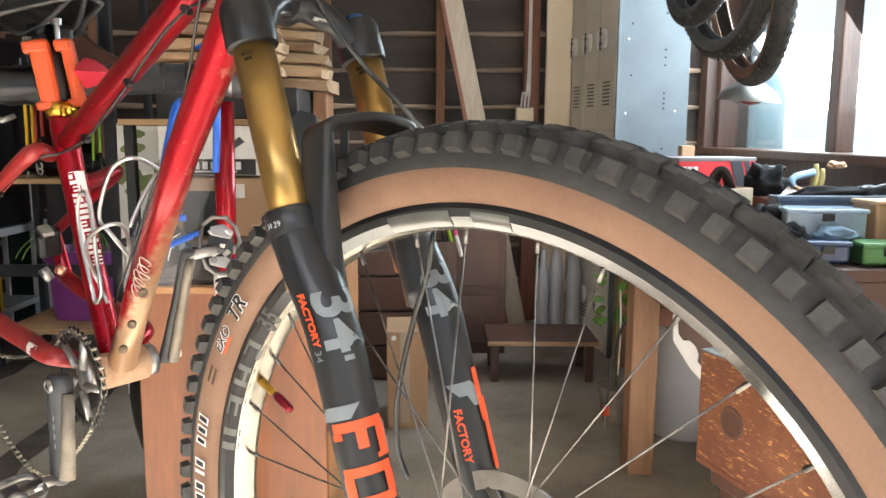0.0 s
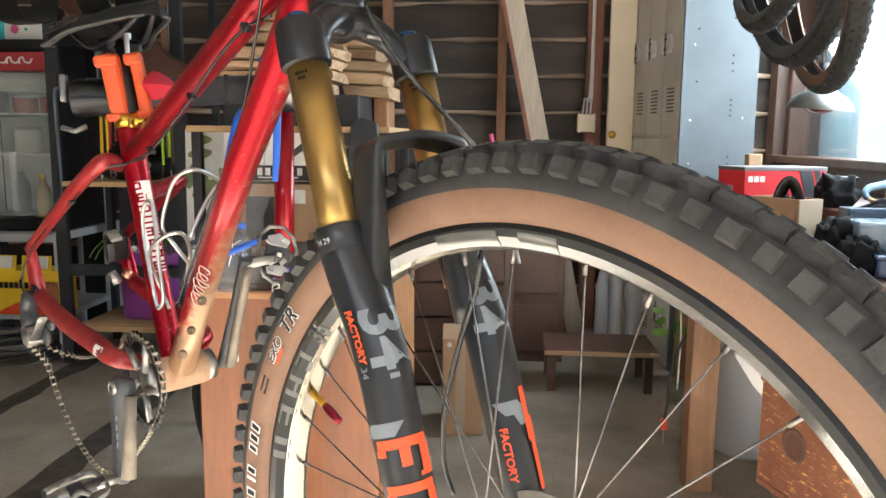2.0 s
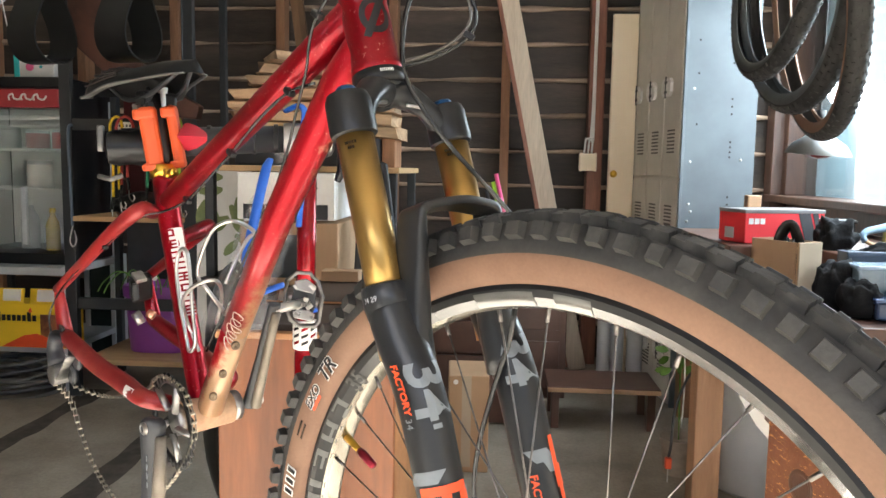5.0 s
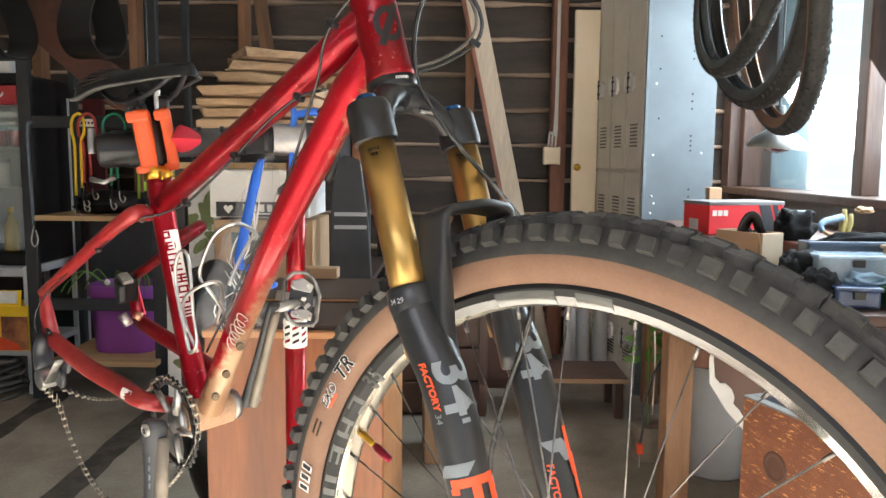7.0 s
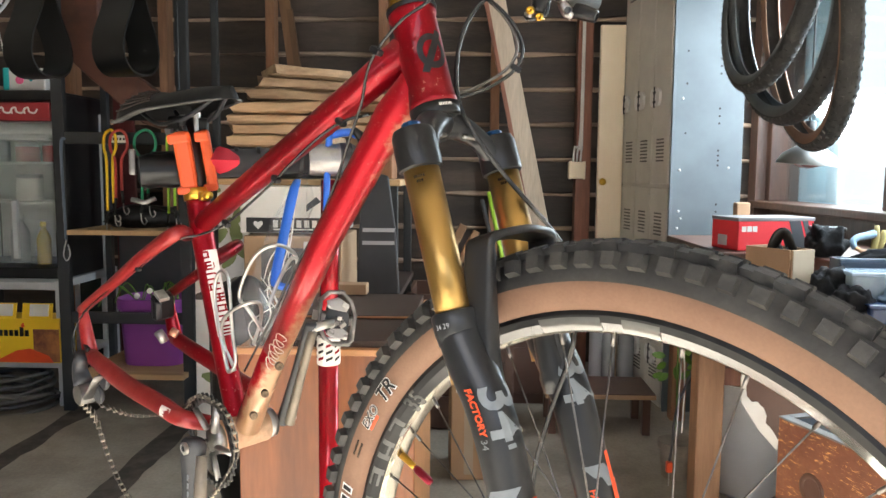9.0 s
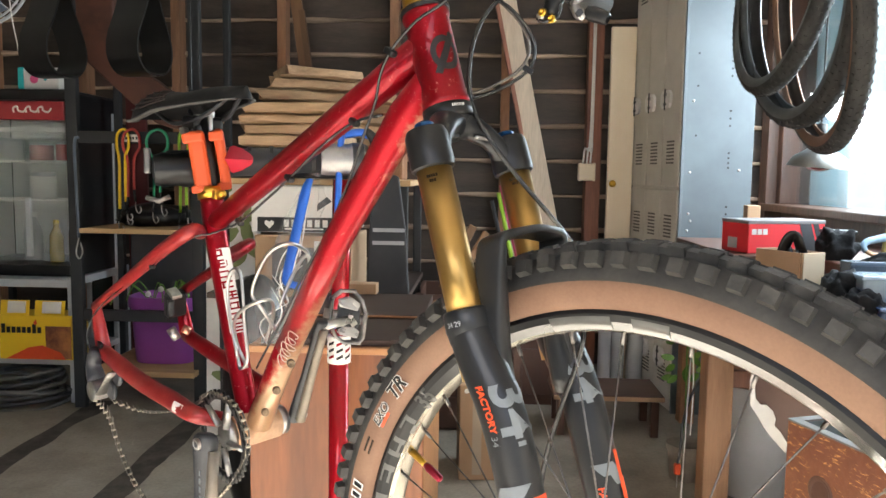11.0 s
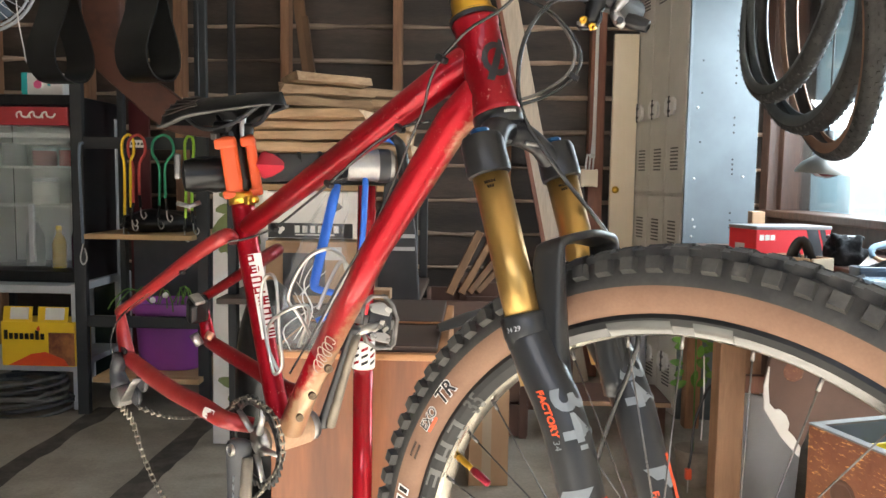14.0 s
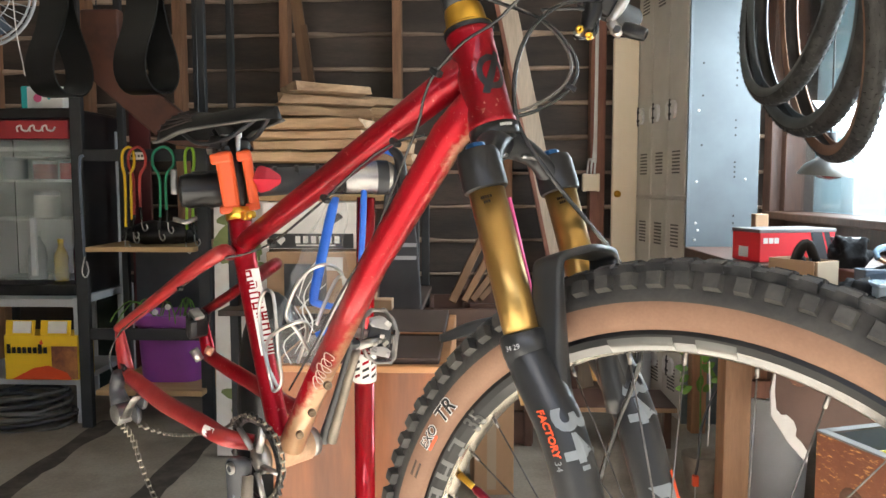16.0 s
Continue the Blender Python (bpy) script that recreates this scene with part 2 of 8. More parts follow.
RED = flecked(mat("candy_red_paint", (0.29, 0.003, 0.0105), 0.26, 0.6, col2=(0.15, 0.002, 0.005), scale=7, amount=0.8, coat=0.3, spec=0.2, bump=0.03, bscale=300, grain=0.15, rough2=0.42), (0.6, 0.3, 0.24), 0.61, 150)
REDPOST = mat("glossy_red_steel", (0.36, 0.004, 0.012), 0.25, 0.4, col2=(0.26, 0.003, 0.008), scale=5, amount=0.6, coat=0.5, spec=0.25, bump=0.02)
def lacquer(m, ior=2.6, rough=0.14, lo=0.25, hi=0.4):
    """Clear lacquer whose gloss comes up towards glancing angles."""
    n, lk = m.node_tree.nodes, m.node_tree.links.new
    b = n["Principled BSDF"]
    lw, mr = n.new("ShaderNodeLayerWeight"), n.new("ShaderNodeMapRange")
    lw.inputs[0].default_value = 0.5
    mr.inputs[1].default_value, mr.inputs[2].default_value = lo, hi
    lk(lw.outputs["Facing"], mr.inputs[0]), lk(mr.outputs[0], b.inputs["Coat Weight"])
    b.inputs["Coat IOR"].default_value, b.inputs["Coat Roughness"].default_value = ior, rough
    b.inputs["Coat Tint"].default_value = (1.0, 0.95, 0.86, 1)
    return m


def mud_highlight_tube(name):
    """Red paint under dry mud and a cream highlight, both thinning out up the tube."""
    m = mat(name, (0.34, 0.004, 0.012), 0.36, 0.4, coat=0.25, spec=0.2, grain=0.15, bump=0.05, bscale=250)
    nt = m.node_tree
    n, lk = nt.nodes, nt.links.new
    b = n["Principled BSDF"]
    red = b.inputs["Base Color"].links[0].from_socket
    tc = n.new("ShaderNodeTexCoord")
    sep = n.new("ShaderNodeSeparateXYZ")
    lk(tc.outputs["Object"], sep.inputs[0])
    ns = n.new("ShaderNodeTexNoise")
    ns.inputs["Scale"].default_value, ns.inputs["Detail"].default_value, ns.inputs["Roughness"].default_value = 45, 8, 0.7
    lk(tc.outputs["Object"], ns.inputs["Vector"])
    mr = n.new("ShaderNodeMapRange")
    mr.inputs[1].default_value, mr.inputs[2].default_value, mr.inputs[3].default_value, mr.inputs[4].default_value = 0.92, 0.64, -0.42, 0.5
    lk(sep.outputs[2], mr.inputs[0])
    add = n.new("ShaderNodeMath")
    # thicker on the underside of the tube, painting in light off the floor
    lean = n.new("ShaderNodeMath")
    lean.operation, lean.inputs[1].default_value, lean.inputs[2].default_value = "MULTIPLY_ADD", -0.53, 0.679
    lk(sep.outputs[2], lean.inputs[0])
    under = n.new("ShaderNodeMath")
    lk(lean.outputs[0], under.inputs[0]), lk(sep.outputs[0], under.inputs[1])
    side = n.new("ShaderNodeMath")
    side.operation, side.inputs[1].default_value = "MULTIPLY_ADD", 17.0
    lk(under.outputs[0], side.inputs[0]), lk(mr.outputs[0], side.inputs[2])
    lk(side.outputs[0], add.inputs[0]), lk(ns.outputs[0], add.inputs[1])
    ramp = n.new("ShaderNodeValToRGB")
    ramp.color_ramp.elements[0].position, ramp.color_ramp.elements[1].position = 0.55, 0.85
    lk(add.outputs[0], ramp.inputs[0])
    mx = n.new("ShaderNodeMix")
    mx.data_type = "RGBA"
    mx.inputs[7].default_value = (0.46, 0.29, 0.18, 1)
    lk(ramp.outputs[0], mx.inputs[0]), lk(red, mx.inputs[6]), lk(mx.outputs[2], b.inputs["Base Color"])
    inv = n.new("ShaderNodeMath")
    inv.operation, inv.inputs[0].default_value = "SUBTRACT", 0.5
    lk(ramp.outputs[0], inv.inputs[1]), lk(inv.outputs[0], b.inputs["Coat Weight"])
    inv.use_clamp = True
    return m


STAYRED = mat("dusty_stay_paint", (0.27, 0.013, 0.015), 0.38, 0.25, col2=(0.33, 0.045, 0.035), scale=26, amount=0.7, coat=0.25, spec=0.4, bump=0.04, bscale=250, grain=0.15)
SCRIPT = mat("worn_pale_print", (0.5, 0.4, 0.34), 0.6, col2=(0.36, 0.2, 0.15), scale=60, amount=0.8)
BRONZE = mat("dull_bronze_bolt", (0.14, 0.1, 0.065), 0.4, 0.8, col2=(0.3, 0.22, 0.14), scale=80, amount=0.7)
# crank edges: bare dusty metal, bounced sunlight put into its cream colour
CRANKPALE = mat("dusty_lit_metal", (0.23, 0.195, 0.155), 0.5, 0.3, col2=(0.13, 0.108, 0.082), scale=30, amount=0.7, bump=0.08, bscale=200)
MUDLIT = lacquer(flecked(mud_highlight_tube("mud_and_highlight_paint"), (0.55, 0.27, 0.19), 0.605, 300), 1.9, 0.2, 0.3, 0.75)
DUST = mat("dried_mud", (0.5, 0.31, 0.19), 0.85, col2=(0.32, 0.16, 0.1), scale=14, amount=0.9, bump=0.2, bscale=200, grain=0.2)
BLACK = mat("black_anodised", (0.008, 0.008, 0.009), 0.26, 0.0, col2=(0.02, 0.019, 0.018), scale=10, amount=0.6, bump=0.05, bscale=200, rough2=0.42, spec=0.4)
FORKBLACK = mat("satin_black_paint", (0.0125, 0.0135, 0.0155), 0.28, 0.0, col2=(0.022, 0.0225, 0.023), scale=7, amount=0.7, bump=0.03, bscale=180, rough2=0.42, spec=0.42, coat=0.1)
GOLD = mat("gold_stanchion", (0.44, 0.27, 0.085), 0.3, 0.9, col2=(0.38, 0.23, 0.07), scale=5, amount=0.4, rough2=0.35, spec=0.5)
RUBBER = mat("tyre_rubber", (0.024, 0.023, 0.022), 0.7, col2=(0.055, 0.052, 0.048), scale=16, amount=0.8, bump=0.15, bscale=220, grain=0.2)
KNOB = mat("dusty_knob_rubber", (0.024, 0.0235, 0.023), 0.6, col2=(0.06, 0.057, 0.052), scale=30, amount=0.9, bump=0.15, bscale=220, grain=0.2)
SIDEKNOB = mat("dusty_side_knob_rubber", (0.03, 0.029, 0.027), 0.65, col2=(0.06, 0.057, 0.051), scale=40, amount=0.9, bump=0.15, bscale=220, grain=0.2)
# pale film stands in for reflections on the cooler's glass
FILMGLASS = mat("reflection_film_glass", (0.55, 0.64, 0.63), 0.1, alpha=0.17, col2=(0.7, 0.75, 0.75), scale=6, amount=0.9)
TAN = mat("tan_sidewall", (0.205, 0.112, 0.068), 0.72, col2=(0.15, 0.077, 0.046), scale=7, amount=0.8, bump=0.06, bscale=380, grain=0.14)
RIM = mat("worn_dark_rim", (0.018, 0.018, 0.018), 0.34, 0.0, col2=(0.034, 0.033, 0.031), scale=12, amount=0.8, rough2=0.45, spec=0.22)
RIMGREY = mat("grey_rim_decal", (0.085, 0.085, 0.08), 0.45, 0.0, col2=(0.06, 0.06, 0.056), scale=20, amount=0.8)
RIMBED = mat("pale_rim_bed", (0.36, 0.33, 0.28), 0.24, 0.85, col2=(0.24, 0.215, 0.175), scale=12, amount=0.8, grain=0.1)
lacquer(RIM)
lacquer(RIMGREY)
STEEL = mat("brushed_steel", (0.55, 0.54, 0.52), 0.3, 1.0, col2=(0.35, 0.33, 0.31), scale=20, amount=0.7, rough2=0.45)
SPOKE = mat("dark_spoke_steel", (0.13, 0.12, 0.115), 0.35, 1.0, col2=(0.3, 0.28, 0.26), scale=40, amount=0.8)
ALU = mat("dull_aluminium", (0.42, 0.41, 0.4), 0.42, 1.0, col2=(0.2, 0.19, 0.18), scale=25, amount=0.8)
PEDALMETAL = mat("worn_pedal_metal", (0.16, 0.155, 0.15), 0.4, 0.9, col2=(0.38, 0.36, 0.34), scale=40, amount=0.8, rough2=0.55)
DISC = mat("dull_disc_steel", (0.24, 0.22, 0.2), 0.5, 0.9, col2=(0.13, 0.115, 0.1), scale=20, amount=0.8)
GREY = mat("grey_decal", (0.17, 0.19, 0.205), 0.5, col2=(0.1, 0.11, 0.12), scale=20, amount=0.7)
ORANGE = mat("orange_red_decal", (0.75, 0.08, 0.015), 0.5, col2=(0.6, 0.06, 0.02), scale=12, amount=0.6)
JAW = mat("orange_jaw_rubber", (0.6, 0.078, 0.012), 0.5, col2=(0.48, 0.06, 0.012), scale=14, amount=0.6, bump=0.05)
KNOBRED = mat("red_plastic", (0.62, 0.03, 0.06), 0.45, col2=(0.5, 0.03, 0.05), scale=9, amount=0.5)
WHITE = mat("white_print", (0.75, 0.73, 0.7), 0.6, col2=(0.6, 0.56, 0.52), scale=12, amount=0.5)
BLUE = mat("blue_plastic", (0.02, 0.13, 0.6), 0.4, col2=(0.02, 0.1, 0.5), scale=9, amount=0.5)
BLUEANO = mat("blue_anodised", (0.008, 0.07, 0.19), 0.35, 0.6)
GOLDANO = mat("gold_anodised", (0.72, 0.42, 0.06), 0.3, 1.0, col2=(0.6, 0.35, 0.05), scale=12, amount=0.5)
CABLE = mat("black_cable_housing", (0.022, 0.022, 0.022), 0.25, col2=(0.05, 0.05, 0.05), scale=20, amount=0.5)
PALECABLE = mat("pale_cable_housing", (0.14, 0.125, 0.11), 0.22, col2=(0.05, 0.045, 0.04), scale=30, amount=0.8)
LEATHER = mat("black_saddle_cover", (0.005, 0.005, 0.0055), 0.5, col2=(0.012, 0.012, 0.012), scale=12, amount=0.6, bump=0.08, bscale=160, spec=0.2)
CHAINDARK = mat("oily_chain_steel", (0.2, 0.185, 0.16), 0.4, 0.9, col2=(0.09, 0.08, 0.07), scale=60, amount=0.7)
CHAIN = mat("chain_steel", (0.5, 0.46, 0.38), 0.35, 0.85, col2=(0.26, 0.23, 0.19), scale=60, amount=0.6)
DESKWOOD = wood("varnished_cabinet_wood", (0.235, 0.076, 0.023), (0.12, 0.037, 0.0115), 1.6, 0.5, "z", coat=0.08, bump=0.05)
DESKEDGE = wood("pale_board_edge", (0.42, 0.2, 0.085), (0.33, 0.15, 0.06), 3.0, 0.5, "x")
DESKTOP = mat("dark_brown_top", (0.05, 0.032, 0.025), 0.45, col2=(0.07, 0.045, 0.035), scale=4, amount=0.8, bump=0.05, rough2=0.6)
SHELFMETAL = mat("black_shelf_metal", (0.018, 0.02, 0.023), 0.5, 0.0, col2=(0.035, 0.036, 0.037), scale=8, amount=0.7, rough2=0.65)
PLY = wood("plywood_board", (0.5, 0.33, 0.17), (0.4, 0.25, 0.12), 3.0, 0.6, "x")
ROUGHWOOD = wood("rough_sawn_plank", (0.47, 0.315, 0.19), (0.23, 0.135, 0.075), 3.5, 0.75, "x", rnd=0.3, bump=0.7)
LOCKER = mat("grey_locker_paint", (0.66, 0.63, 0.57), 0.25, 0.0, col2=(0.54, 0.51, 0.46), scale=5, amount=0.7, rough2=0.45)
# end of the same lockers, daylight's blue and a darker tone in its colour
LOCKSIDE = mat("blue_daylight_locker_side", (0.125, 0.15, 0.165), 0.4, 0.0, col2=(0.092, 0.11, 0.122), scale=3, amount=0.8, rough2=0.52)
BEIGE = mat("cream_door_paint", (0.9, 0.77, 0.58), 0.45, col2=(0.85, 0.71, 0.51), scale=4, amount=0.7, bump=0.03)
CARD = mat("cardboard", (0.42, 0.27, 0.16), 0.8, col2=(0.34, 0.21, 0.12), scale=5, amount=0.7, bump=0.1, bscale=120, stretch=(1, 1, 0.3))
CARDPALE = mat("pale_cardboard", (0.42, 0.34, 0.25), 0.8, col2=(0.34, 0.27, 0.19), scale=5, amount=0.5)
PURPLE = mat("purple_plastic", (0.25, 0.055, 0.29), 0.4, col2=(0.19, 0.04, 0.22), scale=5, amount=0.6)
YELLOW = mat("yellow_print", (0.85, 0.55, 0.02), 0.5, col2=(0.75, 0.45, 0.02), scale=6, amount=0.5)
YELLOWPL = mat("yellow_plastic", (0.7, 0.58, 0.03), 0.45, col2=(0.6, 0.48, 0.03), scale=6, amount=0.5)
REDBOX = mat("red_carton", (0.7, 0.03, 0.04), 0.45, col2=(0.6, 0.03, 0.04), scale=6, amount=0.5)
GREYBOX = mat("grey_carton", (0.45, 0.46, 0.48), 0.45, col2=(0.38, 0.39, 0.41), scale=6, amount=0.5)
BLUEGREY = mat("blue_grey_plastic", (0.12, 0.16, 0.22), 0.4, col2=(0.08, 0.11, 0.15), scale=6, amount=0.6)
GREEN = mat("green_cord", (0.03, 0.3, 0.16), 0.6, col2=(0.03, 0.22, 0.12), scale=30, amount=0.6)
LEAF = mat("leaf_green", (0.1, 0.21, 0.025), 0.5, col2=(0.05, 0.13, 0.015), scale=20, amount=0.8)
RUST = flecked(mat("chipped_brown_paint", (0.17, 0.062, 0.036), 0.45, col2=(0.23, 0.095, 0.048), scale=9, amount=0.9, bump=0.4, bscale=70, grain=0.2), (0.72, 0.36, 0.13), 0.57, 105, (1, 0.22, 1.6), 0.6)
BROWNP = mat("brown_painted_wood", (0.088, 0.044, 0.032), 0.42, col2=(0.13, 0.066, 0.046), scale=6, amount=0.8, bump=0.2, bscale=40)
POSTWOOD = wood("bench_leg_wood", (0.36, 0.2, 0.11), (0.22, 0.115, 0.06), 2.5, 0.65, "z")
RAWBOARD = wood("pale_raw_board", (0.6, 0.49, 0.38), (0.48, 0.37, 0.27), 2.5, 0.65, "z")
OFFCUT = wood("brown_offcut", (0.19, 0.098, 0.045), (0.1, 0.048, 0.022), 3.0, 0.7, "z", rnd=0.25)
STRAP = mat("black_rubber_strap", (0.006, 0.006, 0.0065), 0.32, col2=(0.013, 0.013, 0.013), scale=8, amount=0.6, spec=0.4)
BROWNLEATHER = mat("worn_brown_board", (0.085, 0.032, 0.02), 0.5, col2=(0.035, 0.015, 0.011), scale=7, amount=0.9, bump=0.2, bscale=60)
GLASSY = mat("clear_glass", (0.9, 0.95, 0.95), 0.05, trans=1.0, col2=(0.9, 0.95, 0.95))
PLASTICBAG = mat("clear_plastic_film", (0.6, 0.62, 0.65), 0.08, alpha=0.09, col2=(0.9, 0.9, 0.92), scale=30, amount=0.8, bump=0.9, bscale=25, spec=1.0)
DARKGREY = mat("dark_grey_plastic", (0.028, 0.03, 0.034), 0.45, col2=(0.05, 0.05, 0.056), scale=8, amount=0.6)
PINK = mat("pink_plastic", (0.7, 0.1, 0.25), 0.4)
LIME = mat("lime_plastic", (0.35, 0.6, 0.05), 0.4)
TEAL = mat("teal_print", (0.02, 0.4, 0.42), 0.5)
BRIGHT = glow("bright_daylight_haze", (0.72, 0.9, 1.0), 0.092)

# ---- room ----
XL, XR, YB, YF, ZC = -3.0, 1.48, 3.98, -1.3, 2.55
bm = bmesh.new()
# one ground sheet with slightly uneven slabs outside; the floor of the garage on it
bmesh.ops.create_grid(bm, x_segments=40, y_segments=40, size=400)
for v in bm.verts:
    v.co.z = -0.012
structure("ground", bm, CONCRETE, "pale dusty concrete ground outside the open garage door", category="ground")
structure("floor", box(((XL + XR) / 2, (YB + 1.3) / 2 + 0.05, -0.05), (XR - XL + 0.2, YB - 1.3 + 0.1, 0.1), 0), FLOORMAT, "stained grey concrete garage floor", category="floor")
# unseen part of the floor, split off and paled to throw sunlight upward
structure("floor_by_the_door", box(((XL + XR) / 2, (1.298 + YF) / 2 - 0.05, -0.05), (XR - XL + 0.2, 1.298 - YF + 0.1, 0.1), 0), BOUNCEFLOOR, "unseen paler slab by the open garage door, bounces sunlight up", category="floor")
# ceiling out of view, paled to lift the light in the whole room
structure("ceiling", box(((XL + XR) / 2, (YB + YF) / 2, ZC + 0.06), (XR - XL + 0.3, YB - YF + 0.3, 0.12), 0), CEIL, "pale board ceiling of a garage, unseen, bounces light", category="ceiling")
structure("wall_west", box((XL - 0.06, (YB + YF) / 2, ZC / 2), (0.12, YB - YF, ZC), 0), OLDBOARD, "bare grey-brown garage side wall", category="wall")
# back wall: horizontal sheathing boards with gaps, on studs
wb = structure("wall_north", box(((XL + XR) / 2, YB + 0.1, ZC / 2), (XR - XL + 0.24, 0.08, ZC), 0), SIDING, "dark stained horizontal board wall with open studs", category="wall")
BATTEN = wood("pale_edge_batten", (0.5, 0.36, 0.265), (0.06, 0.042, 0.032), 1.0, 0.8, "x")
z = 0.02
while z < ZC - 0.05:
    h = 0.165
    part("board", box(((XL + XR) / 2, YB + 0.045 + random.uniform(-0.002, 0.002), z + h / 2), (XR - XL, 0.022, h), 0.004, (random.uniform(-1.2, -0.4), 0, 0)), SIDING, wb)
    eb = bmesh.new()
    ptop = [(XL + (XR - XL) * i / 60, YB + 0.028 + 0.004 * noise.noise((i * 0.35, z * 7, 0)), z + h + 0.004 + 0.007 * noise.noise((i * 0.22, z * 5, 3))) for i in range(61)]
    tube(ptop, [max(0.003, 0.0115 + 0.013 * noise.noise((i * 0.34, z * 3, 9))) for i in range(61)], 6, eb, flat=(1.3, 1.0))
    part("worn_edge", eb, BATTEN, wb, "pale worn board edge", 60)
    z += h + random.uniform(0.008, 0.016)
for x in (-2.6, -2.1, -1.605, -1.055, -0.475, 0.09, 1.2):
    part("stud", box((x, YB - 0.02, ZC / 2), (0.045, 0.09, ZC), 0.003, (0, random.uniform(-0.3, 0.3), 0)), STUD, wb)
# right wall with the window
WY0, WY1, WZ0, WZ1 = 1.85, 3.86, 0.875, 1.98
# out of view, paled to bounce light; the same wall stays dark round the window
structure("wall_east", box((XR + 0.06, (WY0 + YF) / 2, ZC / 2), (0.12, WY0 - YF, ZC), 0), BOUNCEWALL, "unseen pale stretch of the window wall, bounces light inward", category="wall")
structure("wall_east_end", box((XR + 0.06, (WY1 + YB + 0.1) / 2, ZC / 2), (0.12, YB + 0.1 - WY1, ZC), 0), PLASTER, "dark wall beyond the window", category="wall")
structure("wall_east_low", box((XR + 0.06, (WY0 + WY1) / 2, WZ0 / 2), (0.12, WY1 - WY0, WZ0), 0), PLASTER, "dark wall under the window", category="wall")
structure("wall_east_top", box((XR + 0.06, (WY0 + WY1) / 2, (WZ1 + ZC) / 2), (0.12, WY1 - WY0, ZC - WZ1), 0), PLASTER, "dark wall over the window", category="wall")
w1 = tagged(thing("window_1", "bright window with reddish brown wooden frame and sill", "window", (XR, (WY0 + WY1) / 2, WZ0), kind="structure"))
MUL = 2.76
for yy, wd, dp in ((WY1 - 0.03, 0.06, 0.1), (MUL, 0.07, 0.07), (WY0 + 0.045, 0.09, 0.1)):
    part("window_frame", box((XR + 0.0, yy, (WZ0 + WZ1) / 2), (dp, wd, WZ1 - WZ0), 0.006), WINTRIM, w1)
part("window_frame", box((XR + 0.0, (WY0 + WY1) / 2, WZ1 - 0.04), (0.09, WY1 - WY0, 0.08), 0.005), WINTRIM, w1)
part("window_sill", box((XR - 0.03, (WY0 + WY1) / 2, WZ0 - 0.015), (0.17, WY1 - WY0 + 0.08, 0.035), 0.006), WINTRIM, w1)
part("apron", box((XR - 0.012, (WY0 + WY1) / 2, WZ0 - 0.085), (0.02, WY1 - WY0, 0.1), 0.004), WINTRIM, w1)
for y0, y1 in ((WY0 + 0.09, MUL - 0.036), (MUL + 0.036, WY1 - 0.06)):
    g = part("pane", box((XR + 0.03, (y0 + y1) / 2, (WZ0 + WZ1) / 2), (0.004, y1 - y0, WZ1 - WZ0 - 0.02), 0), GLASSY, w1, "dusty clear pane")
    g.visible_shadow = False
SHEETBLUE = mat("hazy_blue_plastic", (0.3, 0.42, 0.48), 0.5, alpha=0.8, col2=(0.5, 0.62, 0.68), scale=3, amount=0.8, stretch=(1, 1, 0.3))
single("plastic_sheet", box((XR + 0.12, 3.66, 1.42), (0.004, 0.4, 1.12), 0.001), SHEETBLUE, "hazy pale blue plastic sheet hung outside the window", "sheet")
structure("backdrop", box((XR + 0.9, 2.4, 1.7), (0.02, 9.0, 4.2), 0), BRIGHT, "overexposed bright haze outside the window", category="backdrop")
# corner trims beside the cream door
structure("trim_1", box((0.535, YB - 0.06, ZC / 2), (0.075, 0.09, ZC), 0.004), TRIM, "reddish brown timber post on the back wall", category="trim")
structure("trim_2", box((XR - 0.05, 3.9, ZC / 2), (0.1, 0.1, ZC), 0.004), WINTRIM, "dark brown corner post", category="trim")
# unseen wall added across the drive for dark reflections; header over the open door
structure("wall_outside", box((-0.5, -11.0, 2.3), (34, 0.2, 4.6), 0), SCREENWALL, "unseen wall added across the drive to block sky and darken reflections", category="wall")
structure("wall_south_header", box(((XL + XR) / 2, YF, 2.33), (XR - XL, 0.15, 0.44), 0.004), PLASTER, "dark header over the open garage door", category="wall")
# added out of view to hold daylight back from the left side
structure("wall_south_side", box(((XL - 1.6) / 2, YF, 1.05), (-1.6 - XL, 0.15, 2.12), 0.004), PLASTER, "unseen jamb of the open garage door, added to dim the left side", category="wall")
# soft shadows of the rack's front posts, painted as dark strips on the floor
FLOORSHADE = mat("floor_shadow_paint", (0.045, 0.036, 0.028), 0.85, col2=(0.1, 0.082, 0.064), scale=14, amount=0.9)
flo = bpy.data.objects["floor"]
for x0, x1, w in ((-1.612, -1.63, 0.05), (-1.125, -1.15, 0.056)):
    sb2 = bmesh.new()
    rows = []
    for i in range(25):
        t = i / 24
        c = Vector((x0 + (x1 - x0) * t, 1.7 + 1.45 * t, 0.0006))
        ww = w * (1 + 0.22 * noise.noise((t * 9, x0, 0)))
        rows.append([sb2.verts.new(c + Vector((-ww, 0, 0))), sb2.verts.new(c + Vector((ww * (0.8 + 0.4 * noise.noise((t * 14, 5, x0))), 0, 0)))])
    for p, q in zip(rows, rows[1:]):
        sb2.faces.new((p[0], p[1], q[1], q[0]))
    part("stain", sb2, FLOORSHADE, flo, "dark streak painted in as a rack post's soft shadow")


# ---- bicycle: its axes ----
V = Vector
FM = V((-0.0235, 0.7755, 1.002))                # between the tops of the gold legs
